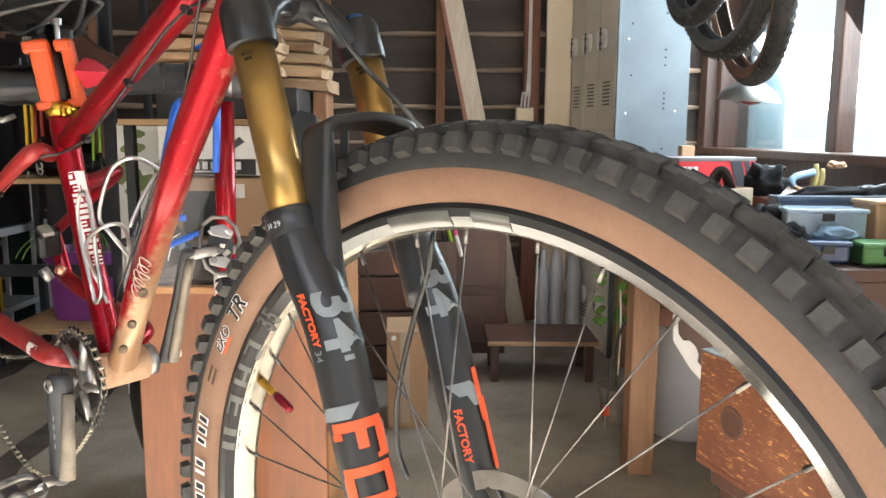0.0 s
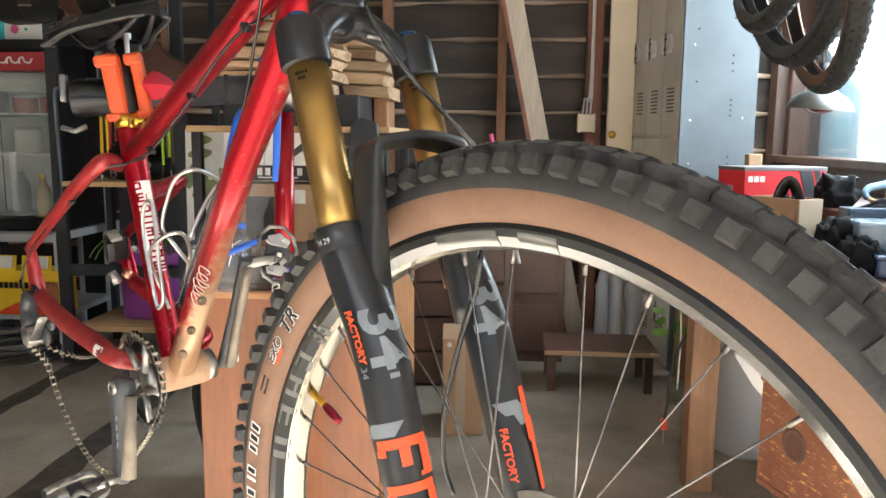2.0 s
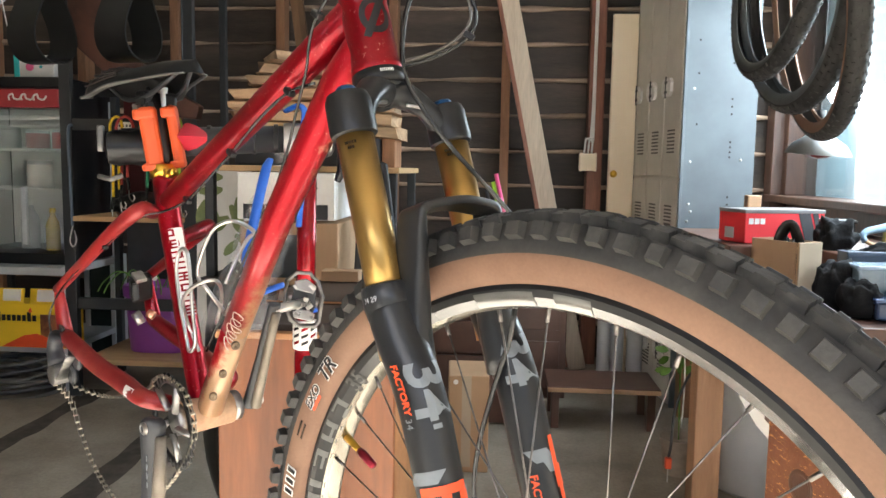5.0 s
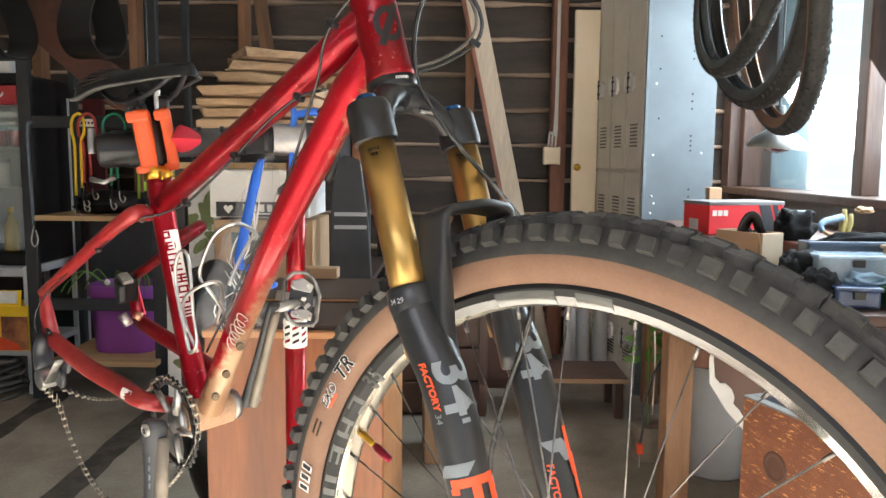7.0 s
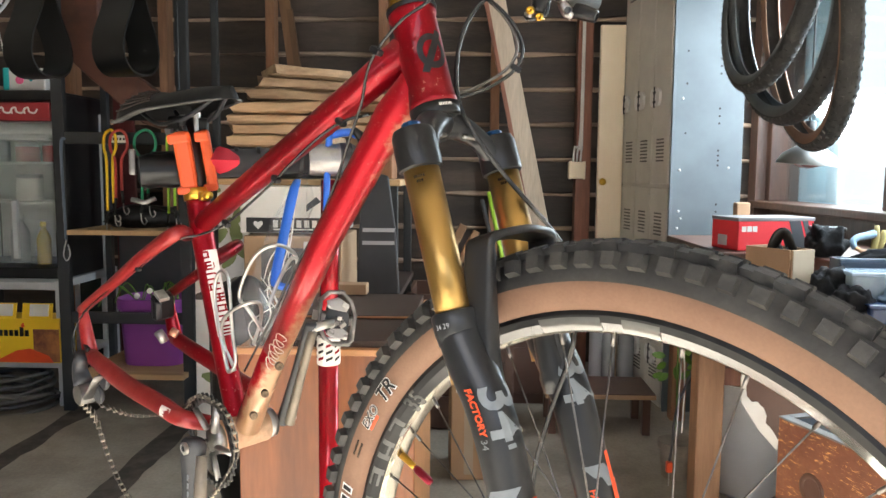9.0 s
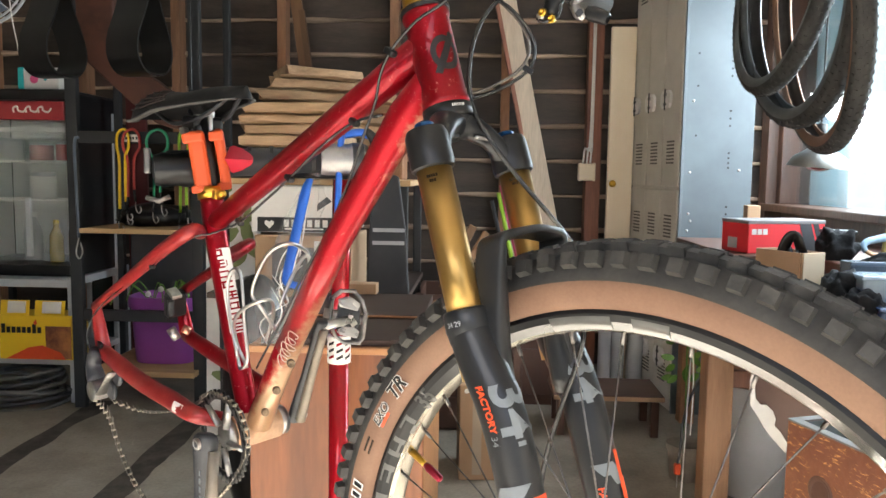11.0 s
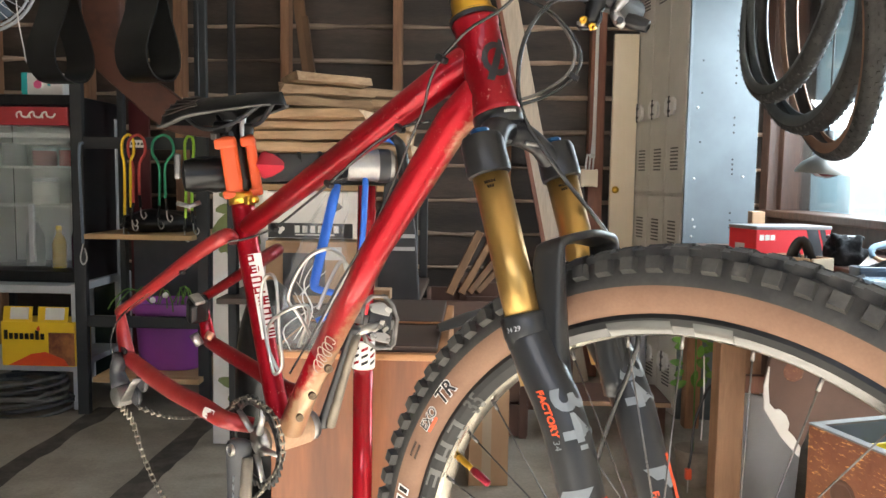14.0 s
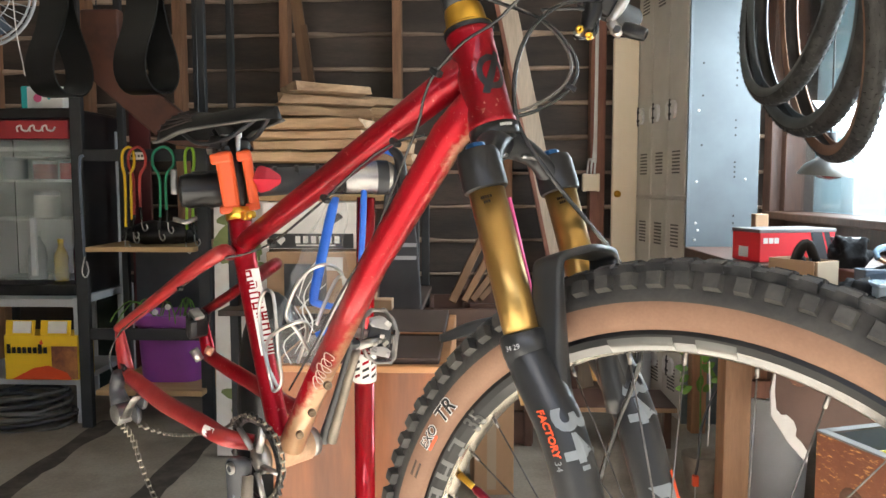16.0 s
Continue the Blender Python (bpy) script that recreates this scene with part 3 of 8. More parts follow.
FA = V((0.62239, 0.78245, -0.02)).normalized()   # along the axle, away from the drive side
FD = V((0.23902, -0.21433, -0.94707)).normalized()  # down the fork
FG = V((0.74532, -0.58466, 0.32042)).normalized()   # forward of the fork
NF = V((0.681, 0.732, 0.046)).normalized()       # across the frame, away from the drive side
HUB = V((0.1206, 0.657, 0.565))
BB = V((-0.354, 1.106, 0.614))


def fk(d, g, a):
    return FM + FD * d + FG * g + FA * a


bike = thing("bicycle", "red steel hardtail mountain bike, rear wheel removed, clamped in a stand", "bicycle", (-0.3, 1.05, 0.6))
# frame
fr = part("frame", tube([fk(-0.071, -0.019, 0), fk(-0.078, -0.019, 0), fk(-0.083, -0.019, 0), fk(-0.168, -0.019, 0), fk(-0.171, -0.019, 0), fk(-0.178, -0.019, 0)], [0.0252, 0.0252, 0.0236, 0.0236, 0.0252, 0.0252], 28), RED, bike, "candy red head tube with a black badge", 40)
tt0, tt1 = V((-0.078, 0.817, 1.128)), V((-0.434, 1.162, 0.913))
part("top_tube", tube([tt0, tt0.lerp(tt1, 0.35), tt0.lerp(tt1, 0.75), tt1], [0.0188, 0.0172, 0.0155, 0.015], 20), RED, fr, "scuffed candy red tube", 40)
dt0 = V((-0.07, 0.812, 1.09))
dt1 = BB + V((0.012, -0.012, 0.012))
dm = V((-0.313, 1.064, 0.692))
part("down_tube", tube([dt0, V((-0.1, 0.843, 1.061)), V((-0.195, 0.94, 0.914)), dm + V((0.032, -0.034, 0.064))], [0.0215, 0.0205, 0.0182, 0.018], 20), MUDLIT, fr, "red tube flecked with dirt, cream floor light underneath", 40)
part("down_tube", tube([dm + V((0.032, -0.034, 0.064)), dm, dt1], [0.018, 0.0182, 0.0195], 20), MUDLIT, fr, "lower tube coated in dry mud and pale floor light", 40)
part("seat_tube", tube([V((-0.431, 1.157, 0.956)), V((-0.427, 1.155, 0.92)), V((-0.406, 1.143, 0.812)), V((-0.366, 1.115, 0.64)), BB], [0.0175, 0.0175, 0.0165, 0.0165, 0.0165], 18, curve=3), RED, fr, "red tube with a pale lettered panel", 40)
part("bottom_bracket_shell", tube([BB - NF * 0.037, BB + NF * 0.037], 0.0245, 24), DUST, fr, "shell coated in dry mud", 40)
# stays: drive side and far side
def stay(side):
    o = NF * (0.08 + side * 0.08)
    o2 = NF * (0.02 * side)
    ss = [V((-0.43, 1.158, 0.905)) + o2, V((-0.421, 1.062, 0.911)) + o + NF * (-0.03 * side), V((-0.520, 1.158, 0.866)) + o, V((-0.62, 1.253, 0.806)) + o, V((-0.72, 1.350, 0.748)) + o]
    if side < 0:
        ss[1] = V((-0.445, 1.10, 0.908))
    else:
        ss[0] = V((-0.416, 1.168, 0.862))
        ss[1] = ss[0].lerp(ss[2], 0.45)
    part("seat_stay", tube(ss, [0.011, 0.0115, 0.0105, 0.0095, 0.009], 14, curve=5), STAYRED if side < 0 else RED, fr, "", 40)
    part("dropout", tube([ss[4] + V((0.004, -0.004, 0.002)), V((-0.712, 1.345, 0.715)) + o, V((-0.70, 1.336, 0.668)) + o], [0.008, 0.0125, 0.015], 12, curve=4, flat=(1.0, 0.6)), STAYRED if side < 0 else RED, fr, "sliding red dropout plate", 40)
    cs = [V((-0.70, 1.336, 0.668)) + o, V((-0.64, 1.28, 0.655)) + o, V((-0.582, 1.229, 0.643)) + o, V((-0.5, 1.155, 0.637)) + o * 0.9, V((-0.444, 1.10, 0.634)) + o * 0.85, BB + NF * (0.028 * side) + V((-0.03, 0.02, 0.012))]
    part("chain_stay", tube(cs, [0.013, 0.0145, 0.0145, 0.0145, 0.0135, 0.012], 16, curve=4), STAYRED if side < 0 else RED, fr, "", 40)
    return o


# side -1 is the drive side (o = 0), +1 mirrors it across the bicycle
stay(-1), stay(1)
# seat tube panel with its blocky lettering, drawn as bars
sax = (V((-0.427, 1.155, 0.92)) - V((-0.385, 1.128, 0.72))).normalized()
def seat_at(z):
    t = (0.92 - z) / 0.28
    return V((-0.427, 1.155, 0.92)).lerp(V((-0.366, 1.115, 0.64)), t) + V((0.004, 0.002, 0)) * (1 - abs(2 * t - 1))


def patch(center, axis, normal, w, h, r, mt, name, parent, label="", steps=6, lift=0.0006):
    """A sticker that follows a round tube of radius r."""
    b2 = bmesh.new()
    ax = V(axis).normalized()
    nm = (V(normal) - ax * V(normal).dot(ax)).normalized()
    sd = ax.cross(nm)
    rows = []
    for i in range(steps + 1):
        a = (i / steps - 0.5) * w / r
        o = (r + lift) * (nm * math.cos(a) + sd * math.sin(a))
        rows.append([b2.verts.new(V(center) + o + ax * (j * h / 4 - h / 2)) for j in range(5)])
    for p, q in zip(rows, rows[1:]):
        for j in range(4):
            b2.faces.new((p[j], q[j], q[j + 1], p[j + 1]))
    return part(name, b2, mt, parent, label, 1)


camn = V((0.35, -1, 0.05))
patch(V((-0.463, 1.118, 0.6355)), V((0.73, -0.66, -0.02)), V((0.2, -1, 0.15)), 0.016, 0.03, 0.0142, WHITE, "stay_guard", fr, "pale stay protector sticker", 5, 0.0009)
part_c = seat_at(0.815)
patch(part_c, sax, camn + V((0.12, 0.04, 0)), 0.021, 0.13, 0.0168, WHITE, "lettered_panel", fr, "pale panel with bold red bars")
for i in range(8):
    z = 0.871 - 0.0158 * i
    off = V((0.12, 0.04, 0)) + (V((0.1, 0.035, 0)) if i > 3 else V((-0.1, -0.035, 0)))
    for dz in ((0.0045, -0.0035), (0.005, 0.0, -0.005), (0.004, -0.004))[i % 3]:
        patch(seat_at(z + dz), sax, camn + off, 0.0165, 0.0028, 0.0172, RED, "letter_stroke", fr, "", 4)
    for k in ((0,), (-1, 1), (1,), (-1,))[i % 4]:
        patch(seat_at(z), sax, camn + off + V((0.36, 0.13, 0)) * k, 0.003, 0.0085, 0.0174, RED, "letter_stroke", fr, "", 2)
# head tube badge: a ring cut by a bar, and cable stops
hb = fk(-0.1235, -0.019, 0)
bdir = V((0.5, -0.86, 0))
bn = (bdir - FD * bdir.dot(FD)).normalized()
bs = (-FD).cross(bn)


def on_head(x, y, lift=0.0006):
    a = x / 0.0236
    return hb - FD * y + (0.0236 + lift) * (bn * math.cos(a) + bs * math.sin(a))


bmb = bmesh.new()
prev = None
for i in range(41):
    a = radians(i * 9)
    ring = [bmb.verts.new(on_head(rr * math.cos(a) * 0.88, rr * math.sin(a) * 1.05)) for rr in (0.0112, 0.0145, 0.0178)]
    if prev:
        bmb.faces.new((prev[0], prev[1], ring[1], ring[0])), bmb.faces.new((prev[1], prev[2], ring[2], ring[1]))
    prev = ring
part("badge", bmb, BLACK, fr, "black ring badge", 1)
bmb = bmesh.new()
prev = None
for i in range(13):
    t = i / 12
    x, y = -0.0115 + 0.023 * t, -0.0215 + 0.043 * t
    ring = [bmb.verts.new(on_head(x + o, y - 0.4 * o, 0.0009)) for o in (-0.0034, 0.0, 0.0034)]
    if prev:
        bmb.faces.new((prev[0], prev[1], ring[1], ring[0])), bmb.faces.new((prev[1], prev[2], ring[2], ring[1]))
    prev = ring
part("badge", bmb, BLACK, fr, "black badge bar", 1)
# raised script on the down tube, drawn as bars
dax = (V((-0.195, 0.94, 0.914)) - dm).normalized()
snm = (camn - dax * camn.dot(dax)).normalized()
ssd = dax.cross(snm)
script = []
for q in range(121):
    a = 2 * math.pi * 5.0 * q / 120 + 2.4
    big = 1.25 if 48 < q < 72 else 0.85
    th = (0.0088 * big * math.sin(a) + 0.0008 * math.sin(a * 2.0)) / 0.0184 - 0.3
    along = 0.066 + 0.058 * q / 120 + 0.0062 * math.cos(a) - 0.0035 * math.sin(a)
    script.append(dm + dax * along + 0.0185 * (snm * math.cos(th) + ssd * math.sin(th)))
part("script_stroke", tube(script, 0.00075, 6), SCRIPT, fr, "pale curling pen-like stroke", 60)
for p in ((-0.266, 0.987, 0.744), (-0.294, 1.016, 0.698), (-0.317, 1.040, 0.659)):
    part("boss", lathe([(0.0056, -0.006), (0.0056, 0.0015), (0.0045, 0.003), (0.002, 0.003), (0.0015, 0.0015)], axis_pose(p, camn), 12), BRONZE, fr, "small bronze bolt in the tube", 40)

# seat post, collar, saddle
SADDLERIB = mat("ribbed_brown_vinyl", (0.05, 0.034, 0.028), 0.5, col2=(0.028, 0.02, 0.017), scale=30, amount=0.8)
SKIRTGREY = mat("scuffed_grey_plastic", (0.09, 0.088, 0.085), 0.45, col2=(0.035, 0.034, 0.033), scale=26, amount=0.9)
collar = part("seat_clamp", tube([V((-0.4315, 1.1575, 0.955)), V((-0.434, 1.159, 0.972))], 0.0205, 20), GOLDANO, bike, "gold anodised seat clamp", 40)
part("clamp_bolt", tube([V((-0.409, 1.125, 0.962)), V((-0.399, 1.118, 0.964))], 0.0055, 10), GOLDANO, collar, "", 40)
part("clamp_ear", box((-0.412, 1.129, 0.962), (0.014, 0.014, 0.014), 0.003, (0, 0, 40)), GOLDANO, collar)
part("seat_post", tube([V((-0.43, 1.157, 0.95)), V((-0.443, 1.165, 1.03)), V((-0.452, 1.17, 1.075))], 0.0152, 18), BLACK, bike, "black seat post", 40)
SD = V((0.732, -0.681, 0.05)).normalized()      # forward along the saddle
su = V((0, 0, 1))
sc = V((-0.449, 1.178, 1.106))
sad = bmesh.new()
rows = []


def on_saddle(t, a, lift=0.0):
    """A point of the saddle's cover: t from tail to nose, a across it."""
    w = 0.062 * max(0.0, 1 - t) ** 0.9 * (1 - 0.5 * math.exp(-((t) / 0.06) ** 2)) + 0.019 * (1 - max(0, t - 0.9) * 7) + lift
    top = 0.014 + 0.011 * math.exp(-((t - 0.05) / 0.2) ** 2) - 0.008 * max(0, t - 0.7) / 0.3 + lift
    skirt = 0.012 + 0.012 * math.exp(-((t - 0.12) / 0.16) ** 2)
    return sc + SD * (-0.125 + t * 0.255) + NF * (w * math.cos(a)) + su * (top * abs(math.sin(a)) ** 0.6 - skirt * (abs(math.cos(a)) ** 3))


for i in range(15):
    rows.append([sad.verts.new(on_saddle(i / 14, math.pi * k / 12)) for k in range(13)])
for p, q in zip(rows, rows[1:]):
    for k in range(12):
        sad.faces.new((p[k], p[k + 1], q[k + 1], q[k]))
sad.faces.new(rows[0]), sad.faces.new(rows[-1][::-1])
bmesh.ops.recalc_face_normals(sad, faces=sad.faces)
bmesh.ops.solidify(sad, geom=sad.faces[:], thickness=0.006)
saddle = part("saddle", sad, LEATHER, bike, "narrow black saddle with a ribbed tail", 60)
for k in range(6):
    part("rib", tube([on_saddle(0.05 + 0.04 * q, math.pi * (0.9 - 0.062 * k) - 0.02 * q, 0.0012) for q in range(10 - k)], 0.0012, 6), SADDLERIB, saddle, "raised dark brown rib", 60)
for sd2 in (0.0, math.pi):
    part("skirt", tube([on_saddle(0.03 + 0.94 * q / 16, sd2, 0.001) for q in range(17)], [0.0055 - 0.0025 * q / 16 for q in range(17)], 8, flat=(1, 0.5)), SKIRTGREY, saddle, "scuffed dark grey lower edge", 60)
for s in (-1, 1):
    part("saddle_rail", tube([sc + SD * -0.11 + NF * 0.03 * s + su * -0.005, sc + SD * -0.06 + NF * 0.022 * s + su * -0.03, sc + SD * 0.03 + NF * 0.022 * s + su * -0.03, sc + SD * 0.1 + NF * 0.008 * s + su * -0.004], 0.0035, 8, curve=5), SHELFMETAL, saddle, "", 60)
part("rail_clamp", box(tuple(sc + su * -0.036 + SD * -0.005), (0.045, 0.05, 0.024), 0.006, (0, 4, -43)), BLACK, saddle, "black rail clamp")
random.seed(41)
for k in range(7):
    part("clamp_piece", box(tuple(sc + su * random.uniform(-0.062, -0.02) + SD * random.uniform(-0.024, 0.03) + NF * random.uniform(-0.03, -0.012)), (random.uniform(0.008, 0.02), 0.008, random.uniform(0.006, 0.014)), 0.002, (random.uniform(-25, 25), random.uniform(-35, 35), -43)), [PEDALMETAL, BLACK, ALU][k % 3], saddle)
for s in (-1, 1):
    part("clamp_bolt", lathe([(0.004, -0.03), (0.004, 0.012), (0.007, 0.012), (0.007, 0.02)], axis_pose(sc + su * -0.04 + SD * (0.02 * s), su), 10), STEEL, saddle, "", 40)

# fork
def leg_off(d):
    x = min(max((d - 0.14) / 0.11, 0), 1)
    return 0.017 * x * x * (3 - 2 * x)


def leg_rad(d):
    return 0.0216 - 0.0009 * max(0, d - 0.2) / 0.1


fork = part("fork", tube([fk(-0.06, -0.019, 0), fk(-0.05, -0.017, 0), fk(-0.043, -0.014, 0)], [0.024, 0.021, 0.015], 20), FORKBLACK, bike, "suspension fork with gold legs and black lowers", 40)
part("lower_headset_cup", tube([fk(-0.0715, -0.019, 0), fk(-0.0605, -0.019, 0), fk(-0.058, -0.019, 0)], [0.026, 0.026, 0.0235], 28), BLACK, fork, "black headset cup with a pale ring of bars", 40)
for i in range(8):
    patch(fk(-0.0665, -0.019, 0), -FD, V((0.55, -1, 0)) + V((1, 0.35, 0)) * (i - 3.5) * 0.07, 0.0011, 0.003, 0.0264, WHITE, "cup_bar", fork, "", 2)
for s in (-1, 1):
    arm = tube([fk(-0.054, -0.016, 0.003 * s), fk(-0.05, -0.011, 0.02 * s), fk(-0.034, -0.003, 0.04 * s), fk(-0.01, 0.0, 0.058 * s)], [0.0185, 0.0165, 0.0125, 0.0145], 18, curve=5, flat=(1.0, 0.85))
    part("crown_arm", arm, FORKBLACK, fork, "slim hollow crown arm", 50)
    part("crown_rib", tube([fk(-0.036, -0.002, 0.014 * s), fk(-0.03, 0.004, 0.034 * s), fk(-0.012, 0.004, 0.052 * s)], [0.0022, 0.002, 0.0022], 8, curve=4), ALU, fork, "worn bright inner edge", 50)
    a0 = 0.0637 * s
    part("leg_cap", lathe([(0.019, 0.0), (0.0208, 0.0015), (0.0215, 0.006), (0.0208, 0.033), (0.0185, 0.039), (0.012, 0.0405)], axis_pose(fk(0.003, 0, a0), -FD), 28), BLACK, fork, "smooth black crown cap", 40)
    knob = lathe([(0.0085, 0.0), (0.0095, 0.0015), (0.0095, 0.004), (0.008, 0.0055), (0.004, 0.006)], axis_pose(fk(-0.038, 0, a0), -FD), 12)
    part("adjuster", knob, BLUEANO, fork, "blue anodised adjuster", 30)
    part("stanchion", tube([fk(0.0, 0, a0), fk(0.2, 0, a0)], 0.017, 28), GOLD, fork, "polished gold stanchion", 40)
    for j in range(2):
        for i in range(5 - j * 2):
            patch(fk(0.0115 + j * 0.0045, 0, a0), -FD, V((-0.12, -1, 0)) + V((1, 0.1, 0)) * (i - 2 + j) * 0.13, 0.0017, 0.0028, 0.0172, PRINT, "print_bar", fork, "", 2)
    # lowers: seal ring, stepped leg that bows forward, dropout
    part("seal", lathe([(0.0172, 0.0), (0.0205, 0.001), (0.0218, 0.004), (0.0218, 0.019), (0.0208, 0.022), (0.02, 0.03)], axis_pose(fk(0.136, 0, a0), FD), 28), FORKBLACK, fork, "black seal head", 35)
    ds = [0.155, 0.17, 0.185, 0.2, 0.22, 0.25, 0.3, 0.36, 0.41, 0.44]
    part("lower_leg", tube([fk(d, leg_off(d), a0) for d in ds], [0.0205, 0.0212, 0.0215, 0.0215, 0.0213, 0.0212, 0.0206, 0.0196, 0.0185, 0.0165], 28, curve=3), FORKBLACK, fork, "satin black lower leg with grey and orange graphics", 35)
    part("dropout", tube([fk(0.42, 0.017, a0), fk(0.455, 0.026, a0 * 0.95), fk(0.478, 0.036, a0 * 0.9)], [0.017, 0.0155, 0.0165], 14, curve=4), FORKBLACK, fork, "", 50)
# arch: two uprights and a bridge ahead of the legs
av = bmesh.new()
half = [(0.21, 0.011, 0.0575), (0.165, 0.017, 0.0535), (0.12, 0.027, 0.0515), (0.092, 0.0345, 0.0508), (0.0815, 0.0385, 0.0465), (0.0785, 0.041, 0.03)]
path = [(d, g, -a) for d, g, a in half] + [(0.0765, 0.044, 0.0)] + half[::-1]
cent = smooth_path([fk(*p) for p in path], 5)
rings = []
for i, p in enumerate(cent):
    d = (cent[min(i + 1, len(cent) - 1)] - cent[max(i - 1, 0)]).normalized()
    u = (FG - d * FG.dot(d)).normalized()
    w = d.cross(u)
    t = abs(i / (len(cent) - 1) * 2 - 1)
    hu, hw = 0.015, 0.0042 + 0.0055 * min(1, t * 1.25) ** 3
    ring = []
    for k in range(16):
        c, s2 = math.cos(2 * math.pi * k / 16), math.sin(2 * math.pi * k / 16)
        ring.append(av.verts.new(p + u * hu * math.copysign(abs(c) ** 0.36, c) + w * hw * math.copysign(abs(s2) ** 0.36, s2)))
    rings.append(ring)
for p, q in zip(rings, rings[1:]):
    for k in range(16):
        av.faces.new((p[k], p[(k + 1) % 16], q[(k + 1) % 16], q[k]))
av.faces.new(rings[0][::-1]), av.faces.new(rings[-1])
part("arch", av, FORKBLACK, fork, "glossy black fork arch", 50)
for s in (-1, 1):
    part("arch_rib", tube([fk(0.232, 0.01, 0.0575 * s), fk(0.175, 0.014, 0.05 * s), fk(0.128, 0.025, 0.0465 * s), fk(0.1, 0.033, 0.043 * s)], [0.0175, 0.0135, 0.0105, 0.006], 12, curve=4), FORKBLACK, fork, "", 60)

# graphics on the lower legs
def leg_strip(s, d0, d1, ang, w, mt, shear=0.0, lift=0.0008, name="leg_decal", label=""):
    """A sticker on a lower leg from d0 to d1 down it, ang degrees round from the front-facing side."""
    b2 = bmesh.new()
    a0 = 0.0637 * s
    rows = []
    for i in range(7):
        d = d0 + (d1 - d0) * i / 6
        rad = leg_rad(d) + lift
        rows.append([])
        for j in range(5):
            th = radians(ang) + (j / 4 - 0.5) * w / 0.022 + shear * (d - d0) / 0.022
            rows[-1].append(b2.verts.new(fk(d, leg_off(d), a0) + rad * (FG * math.cos(th) - FA * math.sin(th))))
    for p, q in zip(rows, rows[1:]):
        for j in range(4):
            b2.faces.new((p[j], p[j + 1], q[j + 1], q[j]))
    part(name, b2, mt, fork, label, 1)


def leg_text(text, s, d, ang, size, mt, label, turn=90, grow=0.0):
    a0 = 0.0637 * s

    def bend(co):
        c, sn = math.cos(radians(turn)), math.sin(radians(turn))
        x, y = co[0] * c - co[1] * sn, co[0] * sn + co[1] * c
        dd = d - y
        rad = leg_rad(dd) + 0.0007 + co[2]
        th = radians(ang) - x / 0.022
        return fk(dd, leg_off(dd), a0) + rad * (FG * math.cos(th) - FA * math.sin(th))
    part("lettering", lettering(text, size, Matrix.Identity(4), 0.0001, bend, grow=grow), mt, fork, label)


# near leg, then far leg
leg_text("FACTORY", -1, 0.2265, 84, 0.0094, ORANGE, "orange lettering", -90, 0.0003)
leg_text("34", -1, 0.2545, 86, 0.0094, GREY, "small grey numerals", -90)
leg_text("34", -1, 0.2305, 22, 0.05, GREY, "large grey numerals", -90, 0.0014)
leg_strip(-1, 0.2935, 0.304, 62, 0.03, GREY, 0.9)
leg_strip(-1, 0.258, 0.262, 22, 0.008, GREY)
for d0, d1, an, w in ((0.306, 0.3135, 36, 0.044), (0.3135, 0.333, -12, 0.0105), (0.3135, 0.327, 34, 0.0085), (0.3135, 0.3185, 86, 0.009), (0.333, 0.3365, -8, 0.013), (0.34, 0.347, 36, 0.042), (0.347, 0.362, 82, 0.0095), (0.347, 0.362, -10, 0.0095), (0.362, 0.369, 36, 0.042), (0.376, 0.382, 66, 0.014), (0.382, 0.392, 42, 0.016), (0.392, 0.4, 16, 0.016)):
    leg_strip(-1, d0, d1, an, w, ORANGE, 0.0, 0.001, "brand_stroke", "orange stroke")
for d0, d1 in ((0.311, 0.322), (0.325, 0.336)):
    leg_strip(-1, d0, d1, -30, 0.009, GREY, 0.3)
leg_text("FACTORY", 1, 0.353, 63, 0.0105, ORANGE, "orange lettering", -90, 0.0003)
leg_text("34", 1, 0.224, 34, 0.05, GREY, "large grey numerals", -90, 0.0014)
leg_strip(1, 0.308, 0.32, 46, 0.024, GREY, -0.9)
leg_strip(1, 0.318, 0.33, 16, 0.013, GREY, -0.5)
for d0, d1, an, w in ((0.298, 0.345, -6, 0.007), (0.325, 0.345, -16, 0.012), (0.345, 0.388, -14, 0.008)):
    leg_strip(1, d0, d1, an, w, ORANGE, 0.0, 0.001, "brand_stroke", "orange stroke")
def cap_text():
    def bend(co):
        th = radians(86) - co[0] / 0.022
        return fk(0.149 - co[1], 0, -0.0637) + (0.0222 + co[2]) * (FG * math.cos(th) - FA * math.sin(th))
    part("lettering", lettering("34 29", 0.0066, Matrix.Identity(4), 0.0001, bend), GREYBOX, fork, "small pale numerals")


cap_text()

# cockpit above
part("top_cup", lathe([(0.026, 0.0), (0.0262, 0.004), (0.022, 0.007), (0.021, 0.022), (0.019, 0.03)], axis_pose(fk(-0.178, -0.019, 0), -FD), 26), GOLDANO, bike, "gold anodised headset spacer", 40)
part("headset_cap", lathe([(0.0262, -0.002), (0.0268, 0.0), (0.0262, 0.003)], axis_pose(fk(-0.178, -0.019, 0), -FD), 26), BLACK, bike, "", 40)
stem = part("stem", tube([fk(-0.205, -0.019, 0), fk(-0.246, -0.019, 0)], 0.02, 20), BLACK, bike, "short black stem", 40)
part("stem_body", tube([fk(-0.226, -0.01, 0), fk(-0.24, 0.028, 0)], [0.018, 0.021], 16), BLACK, stem, "", 40)
